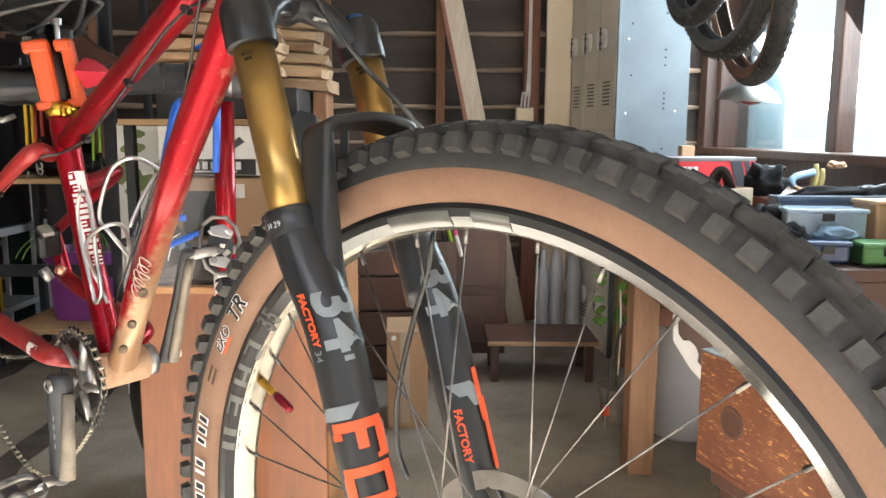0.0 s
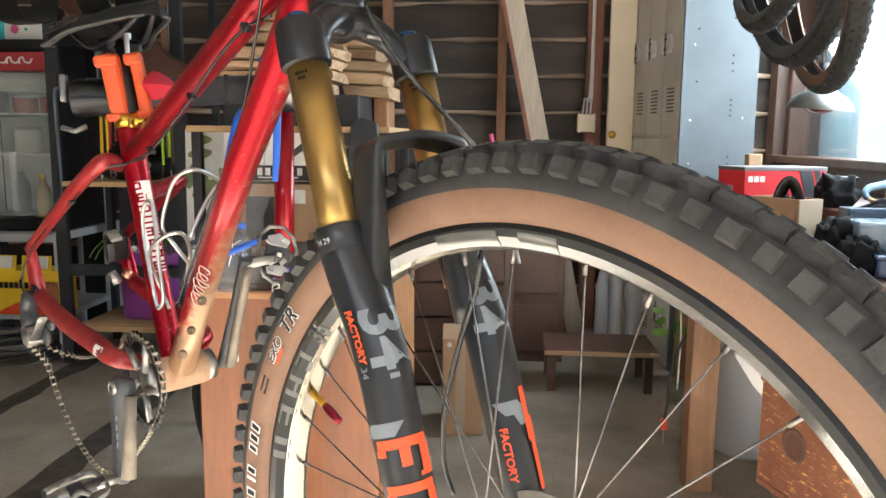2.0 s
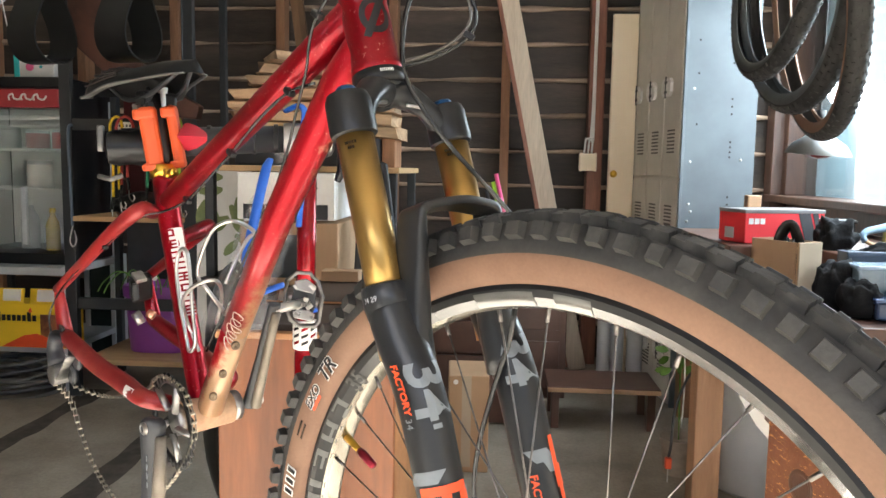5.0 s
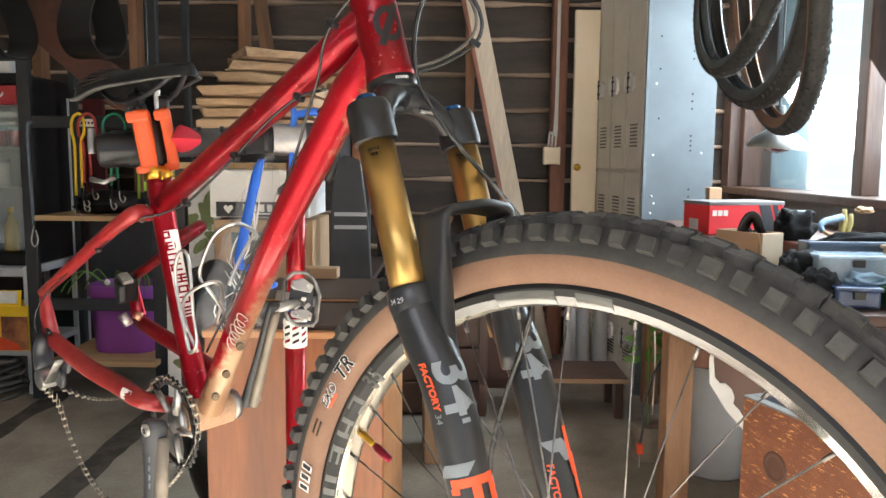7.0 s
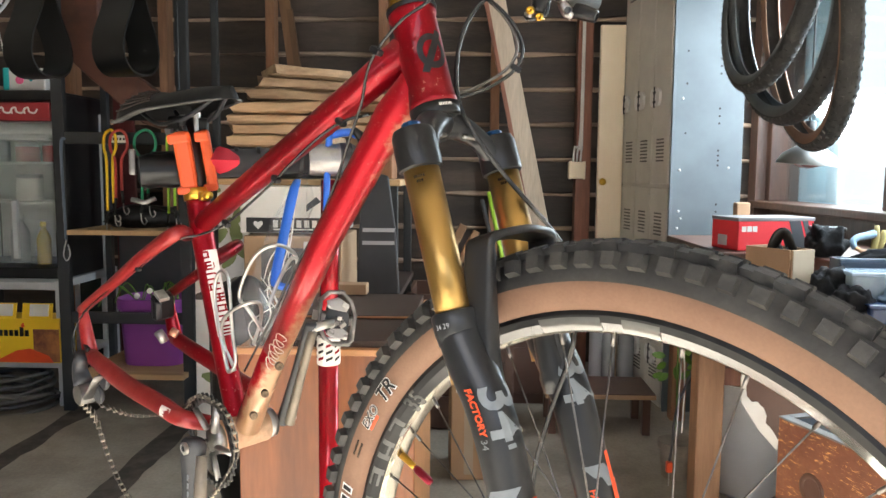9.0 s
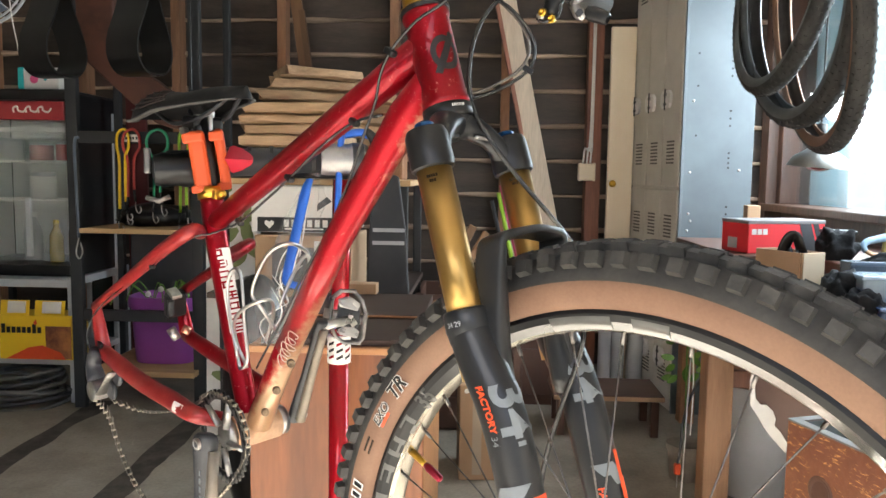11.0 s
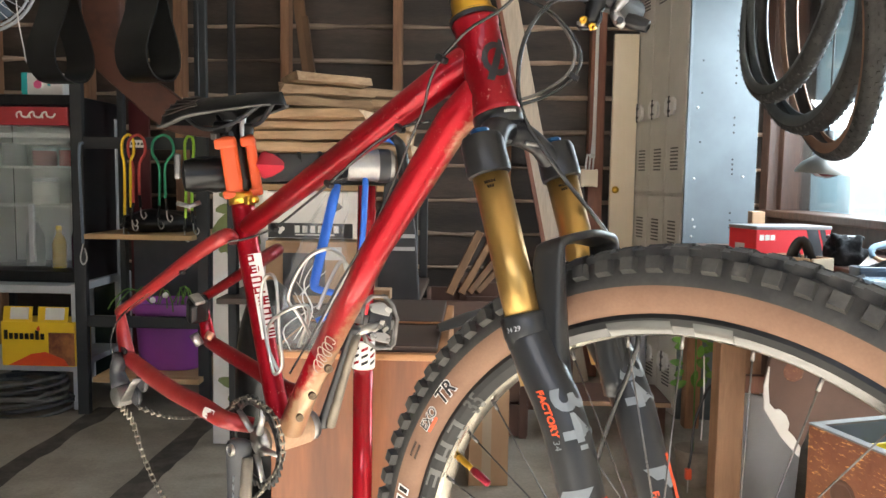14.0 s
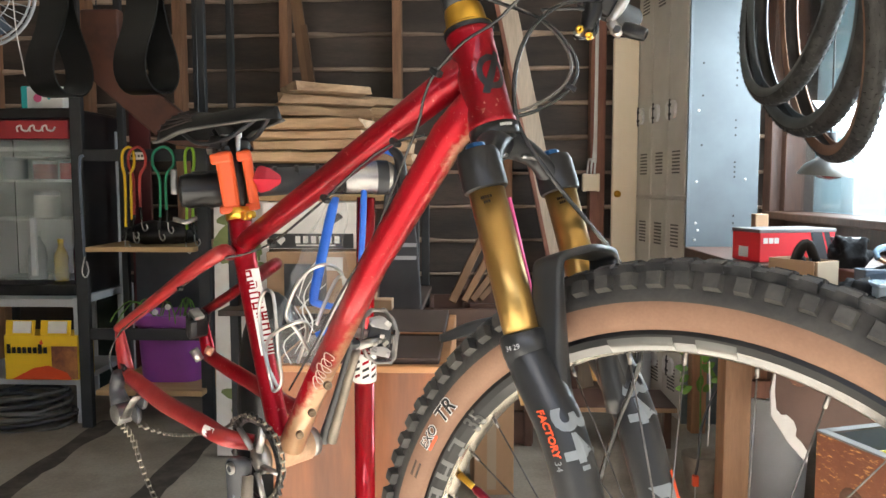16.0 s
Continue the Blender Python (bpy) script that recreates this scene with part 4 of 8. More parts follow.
bar = part("handlebar", tube([fk(-0.27, -0.01, -0.39), fk(-0.268, 0.0, -0.2), fk(-0.245, 0.032, -0.05), fk(-0.245, 0.032, 0.05), fk(-0.268, 0.0, 0.2), fk(-0.27, -0.01, 0.39)], 0.0125, 14, curve=5), BLACK, bike, "wide black riser handlebar", 50)
for s in (-1, 1):
    part("grip", tube([fk(-0.268, -0.008, 0.27 * s), fk(-0.27, -0.01, 0.4 * s)], 0.0165, 16), RUBBER, bar, "black rubber grip", 40)
lev = part("brake_lever", tube([(0.075, 0.985, 1.262), (0.071, 0.962, 1.228), (0.066, 0.958, 1.208), (0.06, 0.957, 1.19)], [0.011, 0.0125, 0.0115, 0.0085], 16, curve=4), BLACK, bike, "black hydraulic brake lever", 50)
part("hose_nut", tube([(0.056, 0.957, 1.188), (0.046, 0.956, 1.186)], 0.0055, 10), STEEL, lev, "bright hose nut", 30)
for p in ((0.052, 0.95, 1.192), (0.063, 0.95, 1.184)):
    part("pivot_screw", lathe([(0.0, -0.006), (0.0048, -0.006), (0.0048, 0.004), (0.003, 0.005), (0.0, 0.003)], axis_pose(p, (-0.4, -1, -0.2)), 10), GOLDANO, lev, "gold screw", 30)
part("bar_clamp", tube([(0.112, 0.964, 1.245), (0.1, 0.96, 1.219), (0.088, 0.958, 1.203)], [0.01, 0.011, 0.007], 12, curve=3, flat=(1, 0.6)), STEEL, lev, "polished clamp plate", 40)
part("clamp_edge", box((0.099, 0.953, 1.215), (0.004, 0.01, 0.026), 0.001, (0, 35, 0)), GREYBOX, lev, "pale printed edge")
part("shifter", box((0.082, 0.965, 1.225), (0.024, 0.026, 0.03), 0.006, (10, 25, 20)), BLACK, lev, "black shifter pod")
part("knuckle", tube([(0.089, 0.958, 1.203), (0.096, 0.958, 1.192), (0.103, 0.958, 1.187)], [0.006, 0.0075, 0.006], 12, curve=3), ALU, lev, "dull metal knuckle", 40)
part("knuckle_bolt", lathe([(0.0, -0.004), (0.0045, -0.004), (0.0045, 0.006), (0.0, 0.006)], axis_pose((0.095, 0.95, 1.191), (0, -1, 0)), 6), DARKGREY, lev, "", 30)
part("lever_end", lathe([(0.0, -0.004), (0.0085, -0.002), (0.0095, 0.006), (0.0085, 0.02), (0.0075, 0.026), (0.005, 0.027), (0.0045, 0.022), (0.0, 0.022)], axis_pose((0.107, 0.958, 1.1935), (0.85, -0.35, -0.36)), 16), BLACK, lev, "short hollow-ended paddle", 40)
part("lever_hose", tube([(0.046, 0.956, 1.186), (0.052, 0.95, 1.181), (0.069, 0.95, 1.186), (0.072, 0.952, 1.203), (0.06, 0.955, 1.215), (0.04, 0.956, 1.217), (0.005, 0.95, 1.215)], 0.0022, 8, curve=6), CABLE, lev, "thin black hose", 60)
h1 = [(-0.10, 0.885, 1.225), (-0.039, 0.898, 1.209), (0.001, 0.878, 1.188), (0.028, 0.866, 1.159), (0.038, 0.864, 1.131), (0.028, 0.862, 1.109), (-0.001, 0.849, 1.089), (-0.028, 0.838, 1.079), (-0.07, 0.845, 1.07)]
part("brake_hose", tube(h1, 0.0021, 8, curve=6), CABLE, bike, "thin black hose looped ahead of the head tube", 60)
part("brake_hose", tube([V(p) + V((-0.006, 0.004, 0.004)) for p in h1], 0.0019, 8, curve=6), PALECABLE, bike, "thin hose with a pale sheen", 60)
part("hose_clip", box((0.031, 0.862, 1.112), (0.012, 0.008, 0.006), 0.001, (0, 30, 0)), BLACK, bike, "")
part("brake_hose", tube([(0.11, 0.99, 1.235), (0.034, 0.901, 1.212), (-0.004, 0.857, 1.184), (-0.026, 0.833, 1.147), (-0.033, 0.819, 1.104), (-0.028, 0.801, 1.065), (-0.008, 0.789, 1.03), (0.018, 0.792, 0.996), (0.047, 0.811, 0.964), (0.076, 0.839, 0.932), (0.093, 0.852, 0.905), (0.092, 0.842, 0.875), (0.083, 0.731, 0.852), (0.078, 0.733, 0.819), (0.068, 0.743, 0.782), (0.060, 0.751, 0.749), (0.053, 0.759, 0.715), (0.049, 0.764, 0.682), (0.050, 0.767, 0.643), (0.059, 0.764, 0.616)], 0.0025, 8, curve=6), CABLE, bike, "black front brake hose running down the fork", 60)
part("gear_cable", tube([(-0.02, 0.70, 1.185), (-0.053, 0.725, 1.156), (-0.085, 0.762, 1.143), (-0.113, 0.796, 1.120), (-0.126, 0.816, 1.099), (-0.134, 0.833, 1.071), (-0.153, 0.866, 1.033), (-0.172, 0.898, 0.992), (-0.205, 0.938, 0.929), (-0.249, 0.983, 0.863), (-0.288, 1.023, 0.795), (-0.340, 1.077, 0.713)], 0.0016, 8, curve=6), CABLE, bike, "black gear cable along the tube", 60)
ttc = [(-0.127, 0.841, 1.060), (-0.163, 0.874, 1.054), (-0.208, 0.918, 1.030), (-0.263, 0.972, 0.989), (-0.306, 1.013, 0.959), (-0.358, 1.064, 0.926), (-0.408, 1.097, 0.907), (-0.439, 1.100, 0.900), (-0.491, 1.136, 0.872), (-0.533, 1.169, 0.849), (-0.638, 1.264, 0.790), (-0.710, 1.335, 0.743), (-0.735, 1.345, 0.70), (-0.725, 1.335, 0.66)]
part("gear_cable", tube(ttc, 0.0017, 8, curve=5), CABLE, bike, "thin dark gear cable under the top tube", 60)
for p in (ttc[1], ttc[3], ttc[5], ttc[9], (-0.113, 0.796, 1.12)):
    part("cable_guide", box(p, (0.014, 0.009, 0.007), 0.002, (0, 30, -43)), BLACK, bike, "small black cable guide")

# bottle cages of bent wire
def wire(name, runs, label):
    c = part(name, tube(runs[0], 0.0026, 8, curve=6), STEEL, bike, label, 60)
    for r in runs[1:]:
        part("wire", tube(r, 0.0026, 8, curve=6), STEEL, c, "", 60)
    return c


wire("bottle_cage", [[(-0.365, 1.069, 0.730), (-0.378, 1.077, 0.787), (-0.381, 1.077, 0.832), (-0.370, 1.066, 0.857), (-0.355, 1.052, 0.856), (-0.350, 1.049, 0.825), (-0.348, 1.050, 0.777), (-0.344, 1.049, 0.733), (-0.359, 1.064, 0.715), (-0.366, 1.07, 0.735)],
                     [(-0.364, 1.110, 0.704), (-0.382, 1.115, 0.743), (-0.364, 1.058, 0.789), (-0.328, 1.016, 0.817), (-0.302, 1.018, 0.823), (-0.310, 1.06, 0.794), (-0.33, 1.09, 0.75)]], "bent steel wire bottle cage")
wire("bottle_cage", [[(-0.302, 1.048, 0.774), (-0.313, 1.015, 0.812), (-0.328, 1.021, 0.830), (-0.313, 1.005, 0.867), (-0.288, 0.980, 0.896), (-0.263, 0.977, 0.905), (-0.254, 1.024, 0.890), (-0.251, 1.036, 0.871)],
                     [(-0.304, 1.050, 0.771), (-0.292, 1.078, 0.796), (-0.271, 1.057, 0.832), (-0.249, 1.034, 0.871), (-0.257, 1.027, 0.883), (-0.270, 1.013, 0.858), (-0.283, 1.000, 0.822)]], "bent steel wire bottle cage")

# cranks, ring, pedals
def crank(p0, p1, side, mt, label):
    p0, p1 = V(p0), V(p1)
    d = (p1 - p0).normalized()
    c = part("crank", tube([p0 - d * 0.012, p0, p0.lerp(p1, 0.5), p1, p1 + d * 0.01], [0.012, 0.0195, 0.014, 0.013, 0.008] if side < 0 else [0.01, 0.0145, 0.0105, 0.0105, 0.007], 14, curve=4, flat=(1.0, 0.62)), mt, bike, label, 50)
    part("crank_bolt", lathe([(0.009, 0), (0.009, 0.004), (0.006, 0.005), (0.0045, 0.002)], axis_pose(p0 + NF * side * 0.011, NF * side), 14), STEEL, c, "", 40)
    return c


cr = crank(BB - NF * 0.078, V((-0.414, 1.048, 0.482)), -1, DARKGREY, "worn dark grey crank arm")
part("crank_edge", tube([BB - NF * 0.074 + V((0.012, -0.01, -0.012)), V((-0.398, 1.036, 0.485))], [0.008, 0.0105], 12, flat=(1, 0.8)), CRANKPALE, cr, "bare edge paled for bounced sunlight", 50)
for i in range(4):
    c = (BB - NF * 0.089).lerp(V((-0.418, 1.044, 0.482)), 0.32 + i * 0.1)
    part("decal_bar", box(tuple(c), (0.012, 0.0012, 0.009), 0.0004, (0, 18, -42)), GREY, cr)
crl = crank(BB + NF * 0.075, V((-0.251, 1.104, 0.77)), 1, DARKGREY, "worn dark crank arm with a bare edge")
e0, e1 = BB + NF * 0.075, V((-0.251, 1.104, 0.77))
eo = (e1 - e0).normalized().cross(NF).normalized()
eo = eo * (0.0085 if eo.x > 0 else -0.0085)
part("crank_edge", tube([e0 + eo * 1.5, e0.lerp(e1, 0.5) + eo * 1.1, e1 + eo], [0.008, 0.0068, 0.0065], 12, curve=3), CRANKPALE, crl, "bare edge paled for bounced sunlight", 50)
part("bearing_cup", tube([BB + NF * 0.037, BB + NF * 0.05], 0.0225, 18), ALU, fr, "notched bearing cup", 30)
part("bearing_cup", tube([BB - NF * 0.037, BB - NF * 0.047], 0.0225, 18), ALU, fr, "notched bearing cup", 30)
ringm = axis_pose(BB - NF * 0.05, -NF)
cring = bmesh.new()
N = 32
prof = []
for i in range(N * 4):
    a = 2 * math.pi * i / (N * 4)
    prof.append((0.0665 + (0.0035 if i % 4 in (1, 2) else -0.0015), a))
for zlo, zhi in ((-0.0014, 0.0014),):
    inner = [[cring.verts.new(ringm @ V((0.055 * math.cos(a), 0.055 * math.sin(a), z))) for _, a in prof] for z in (zlo, zhi)]
    outer = [[cring.verts.new(ringm @ V((r * math.cos(a), r * math.sin(a), z))) for r, a in prof] for z in (zlo, zhi)]
    n4 = N * 4
    for i in range(n4):
        j = (i + 1) % n4
        cring.faces.new((inner[1][i], outer[1][i], outer[1][j], inner[1][j]))
        cring.faces.new((inner[0][j], outer[0][j], outer[0][i], inner[0][i]))
        cring.faces.new((outer[0][i], outer[0][j], outer[1][j], outer[1][i]))
        cring.faces.new((inner[0][j], inner[0][i], inner[1][i], inner[1][j]))
part("chainring", cring, BLACK, bike, "black toothed chainring", 30)
for i in range(5):
    a = 2 * math.pi * i / 5 + 0.3
    part("ring_arm", tube([BB - NF * 0.05 + (ringm.to_3x3() @ V((0.018 * math.cos(a), 0.018 * math.sin(a), 0))), BB - NF * 0.05 + (ringm.to_3x3() @ V((0.058 * math.cos(a + 0.25), 0.058 * math.sin(a + 0.25), 0)))], [0.006, 0.005], 8, flat=(1, 0.6)), ALU, cr, "", 50)


def pedal(c, up, face, k=1.0):
    m = axis_pose(V(c), face, up) @ Matrix.Scale(k, 4)
    p = part("pedal", tube([m @ V((0, 0.05, 0)), m @ V((0, -0.05, 0))], 0.0085, 12), PEDALMETAL, bike, "worn clip-in pedal with an open cage", 40)
    loop = [(-0.034, -0.042, 0), (-0.04, 0.0, 0), (-0.034, 0.042, 0), (0, 0.05, 0), (0.034, 0.042, 0), (0.04, 0.0, 0), (0.034, -0.042, 0), (0, -0.05, 0), (-0.034, -0.042, 0)]
    part("cage", tube([m @ V(q) for q in loop], 0.0048 * k, 8, curve=4, flat=(0.7, 1.5)), PEDALMETAL, p, "scuffed cage", 60)
    for z in (-1, 1):
        part("clip", tube([m @ V((-0.03, -0.014, 0.008 * z)), m @ V((-0.022, 0, 0.016 * z)), m @ V((-0.03, 0.014, 0.008 * z))], 0.003, 8, curve=4), PEDALMETAL, p, "", 60)
        part("clip", tube([m @ V((0.026, -0.016, 0.006 * z)), m @ V((0.02, 0, 0.015 * z)), m @ V((0.026, 0.016, 0.006 * z))], 0.004, 8, curve=4), PEDALMETAL, p, "", 60)
        part("clip_body", box((0, 0, 0), (0.034, 0.028, 0.008), 0.003, m=m @ pose(0.004, 0, 0.008 * z)), DARKGREY, p)
    return p


def trail_pedal(c, face, right):
    """A clip-in pedal with a wide many-sided cage, seen nearly flat on."""
    m = axis_pose(V(c), face, right) @ Matrix.Scale(0.94, 4)
    p = part("pedal", tube([m @ V((-0.036, 0.002, 0)), m @ V((0.026, -0.004, 0))], 0.0075, 14), STEEL, bike, "worn silver clip-in pedal with an open cage", 40)
    out = [(-0.026, 0.026), (-0.012, 0.04), (0.008, 0.041), (0.022, 0.028), (0.031, 0.006), (0.03, -0.034), (0.024, -0.041), (0.0, -0.043), (-0.014, -0.034), (-0.026, -0.012)]
    for z in (-0.011, 0.011):
        loop = [m @ V((x, y, z)) for x, y in out + out[:1]]
        part("cage", tube(loop, 0.0018, 8, flat=(0.8, 1.5)), PEDALMETAL, p, "scuffed cage plate", 60)
    for x, y in out[::2]:
        part("cage_bridge", tube([m @ V((x, y, -0.011)), m @ V((x, y, 0.011))], 0.0038, 8), PEDALMETAL, p, "", 50)
    for z in (-1, 1):
        part("clip_body", slab([(-0.012, -0.026), (0.016, -0.03), (0.022, -0.01), (0.02, 0.016), (0.006, 0.026), (-0.014, 0.02), (-0.017, -0.006)], m @ pose(0, 0, 0.003 * z), 0.009 * z, bev=0.002), DARKGREY, p, "dark sprung body")
        part("clip", slab([(-0.012, 0.014), (0.016, 0.01), (0.02, 0.022), (0.004, 0.032), (-0.014, 0.026)], m @ pose(0, 0, 0.0125 * z), 0.0035 * z, bev=0.001), STEEL, p, "bright front clip")
        part("clip", slab([(-0.01, -0.03), (0.02, -0.034), (0.022, -0.022), (0.012, -0.016), (-0.004, -0.017), (-0.012, -0.021)], m @ pose(0, 0, 0.0125 * z), 0.0035 * z, bev=0.001), STEEL, p, "bright rear clip")
        part("screw", lathe([(0.0035, 0), (0.0035, 0.003), (0.002, 0.004), (0.001, 0.002)], m @ pose(0.018, -0.028, 0.015 * z), 8), ALU, p, "", 40)
        part("spring", tube([m @ V((-0.006 + 0.0026 * k + 0.0, -0.006 + (0.004 if k % 2 else -0.004), 0.0135 * z)) for k in range(8)], 0.0013, 6), STEEL, p, "", 60)
    random.seed(33)
    for k in range(9):
        part("spring_plate", box((0, 0, 0), (random.uniform(0.006, 0.016), random.uniform(0.004, 0.009), 0.003), 0.001, m=m @ pose(random.uniform(-0.014, 0.018), random.uniform(-0.024, 0.024), 0.0155, random.uniform(-25, 25), random.uniform(-25, 25), random.uniform(-50, 50))), [STEEL, ALU, PEDALMETAL][k % 3], p)
    return p


trail_pedal((-0.222, 1.15, 0.779), (0.3, -1, 0.12), (1, 0.25, -0.12))
pedal((-0.456, 1.006, 0.476), (0.73, -0.68, 0.2), (0.1, -0.25, 1), 0.74)
part("pedal_axle", tube([V((-0.251, 1.104, 0.77)), V((-0.214, 1.148, 0.775))], 0.007, 10), STEEL, crl, "", 40)
part("pedal_axle", tube([V((-0.414, 1.048, 0.482)), V((-0.45, 1.012, 0.477))], 0.007, 10), STEEL, cr, "", 40)

# derailleur and slack chain
rd = part("derailleur", tube([(-0.704, 1.318, 0.672), (-0.715, 1.325, 0.645), (-0.705, 1.318, 0.618)], [0.014, 0.013, 0.017], 12, curve=3), DARKGREY, bike, "worn dark rear derailleur hanging loose", 50)
part("pivot", lathe([(0.016, -0.014), (0.019, -0.012), (0.019, 0.012), (0.015, 0.015)], axis_pose((-0.702, 1.314, 0.603), -NF), 16), ALU, rd, "dull pivot barrel", 40)
for q in ((-0.678, 1.292, 0.606), (-0.660, 1.278, 0.636)):
    part("jockey_wheel", lathe([(0.004, -0.004), (0.016, -0.004), (0.0185, -0.001), (0.0185, 0.001), (0.016, 0.004), (0.004, 0.004)], axis_pose(V(q) + NF * 0.012, -NF), 14), DARKGREY, rd, "toothed jockey wheel", 30)
part("cage_plate", tube([(-0.69, 1.302, 0.598), (-0.672, 1.287, 0.625), (-0.652, 1.27, 0.647)], [0.011, 0.008, 0.01], 10, flat=(1, 0.25)), PEDALMETAL, rd, "", 50)
part("hanger", box((-0.706, 1.332, 0.672), (0.02, 0.006, 0.03), 0.002, (0, 15, -43)), BLACK, rd)


def chain(pts, label):
    p = smooth_path(pts, 12)
    b2 = bmesh.new()
    total, step, acc, k = 0.0, 0.0127, 0.0, 0
    for a, b in zip(p, p[1:]):
        ln = (b - a).length
        while acc <= ln:
            c = a.lerp(b, acc / max(ln, 1e-6))
            d = (b - a).normalized()
            m = axis_pose(c, NF, d)
            w = 0.0036 if k % 2 else 0.0024
            for s in (-1, 1):
                box((0, 0, 0), (0.0135, 0.0042 if k % 2 else 0.0036, 0.0011), 0.0005, bm=b2, seg=1, m=m @ pose(0, 0, w * s), mi=1)
            lathe([(0.0016, -0.0038), (0.0021, -0.0034), (0.0021, 0.0034), (0.0016, 0.0038)], m @ pose(0.0063, 0, 0), 8, b2, mi=0)
            k += 1
            acc += step
        acc -= ln
    return part("chain", b2, [CHAIN, CHAINDARK], bike, label, 30)


chain([(-0.700, 1.30, 0.592), (-0.692, 1.33, 0.552), (-0.674, 1.33, 0.491), (-0.630, 1.297, 0.436), (-0.566, 1.245, 0.406), (-0.511, 1.195, 0.416), (-0.447, 1.134, 0.465), (-0.379, 1.067, 0.540), (-0.338, 1.024, 0.608), (-0.352, 1.03, 0.664), (-0.40, 1.072, 0.676), (-0.43, 1.105, 0.66)], "slack silver chain hanging in a loop")
chain([(-0.66, 1.29, 0.59), (-0.599, 1.271, 0.580), (-0.521, 1.198, 0.605), (-0.452, 1.131, 0.639), (-0.43, 1.105, 0.66)], "slack silver chain")

# rear brake caliper on the far stay
part("brake_caliper", box((-0.605, 1.43, 0.742), (0.026, 0.04, 0.055), 0.008, (10, 25, -43)), STRAP, bike, "black rear brake caliper")
part("caliper_fin", box((-0.598, 1.41, 0.765), (0.03, 0.02, 0.008), 0.002, (10, 25, -43)), ALU, bike, "pale caliper edge")
part("caliper_pad", box((-0.602, 1.402, 0.738), (0.008, 0.012, 0.036), 0.002, (10, 25, -43)), SHELFMETAL, bike)
part("banjo_bolt", tube([(-0.578, 1.40, 0.70), (-0.566, 1.40, 0.694)], 0.008, 10), mat("copper_bolt", (0.6, 0.3, 0.2), 0.35, 0.9), bike, "copper banjo bolt", 40)
part("caliper_bolt", tube([(-0.60, 1.395, 0.70), (-0.59, 1.40, 0.68)], 0.009, 10), ALU, bike, "", 40)

# ---- front wheel ----
wm = axis_pose(HUB, FA, FG)   # local x forward, z along the axle; y is then down or up
YS = 1 if (wm.to_3x3() @ V((0, 1, 0))).dot(-FD) > 0 else -1


def wp(r, ang, z):
    """A point of the wheel: radius, degrees above the forward line, metres along the axle."""
    a = radians(ang)
    return wm @ V((r * math.cos(a), YS * r * math.sin(a), z))


def ringmesh(profile, seg, mi=None, arc=(0, 360)):
    b2 = bmesh.new()
    rows = []
    full = arc[1] - arc[0] >= 360
    n = seg if full else seg + 1
    for i in range(n):
        a = arc[0] + (arc[1] - arc[0]) * i / seg
        rows.append([b2.verts.new(wp(r, a, z)) for r, z in profile])
    for i in range(seg):
        p, q = rows[i], rows[(i + 1) % n]
        for k in range(len(profile) - 1):
            b2.faces.new((p[k], p[k + 1], q[k + 1], q[k])).material_index = mi[k] if mi else 0
    bmesh.ops.recalc_face_normals(b2, faces=b2.faces)
    return b2


wheel = part("front_wheel", lathe([(0.008, -0.05), (0.014, -0.05), (0.016, -0.035), (0.029, -0.034), (0.029, -0.03), (0.016, -0.026), (0.0145, 0.0), (0.016, 0.022), (0.029, 0.026), (0.029, 0.03), (0.016, 0.032), (0.014, 0.05), (0.008, 0.05)], wm, 24), BLACK, bike, "29 inch front wheel with a black hub", 40)
# tyre casing: tan side, black tread cap
cas = [(0.3165, -0.0165)]
for k in range(45):
    th = radians(-128 + 256 * k / 44)
    cas.append((0.3395 + (0.032 if math.cos(th) > 0 else 0.0295) * math.cos(th), 0.0328 * math.sin(th)))
cas.append((0.3165, 0.0165))
idx = []
for (r0, z0), (r1, z1) in zip(cas, cas[1:]):
    rm, zm = (r0 + r1) / 2, abs((z0 + z1) / 2)
    idx.append(1 if rm > 0.3455 else 0)
tyre = part("tyre", ringmesh(cas, 160, idx), [TAN, RUBBER], wheel, "knobbly mountain tyre with tan sidewalls", 60)
kn = bmesh.new()
side_bm = {-1: bmesh.new(), 1: bmesh.new()}
NK = 92
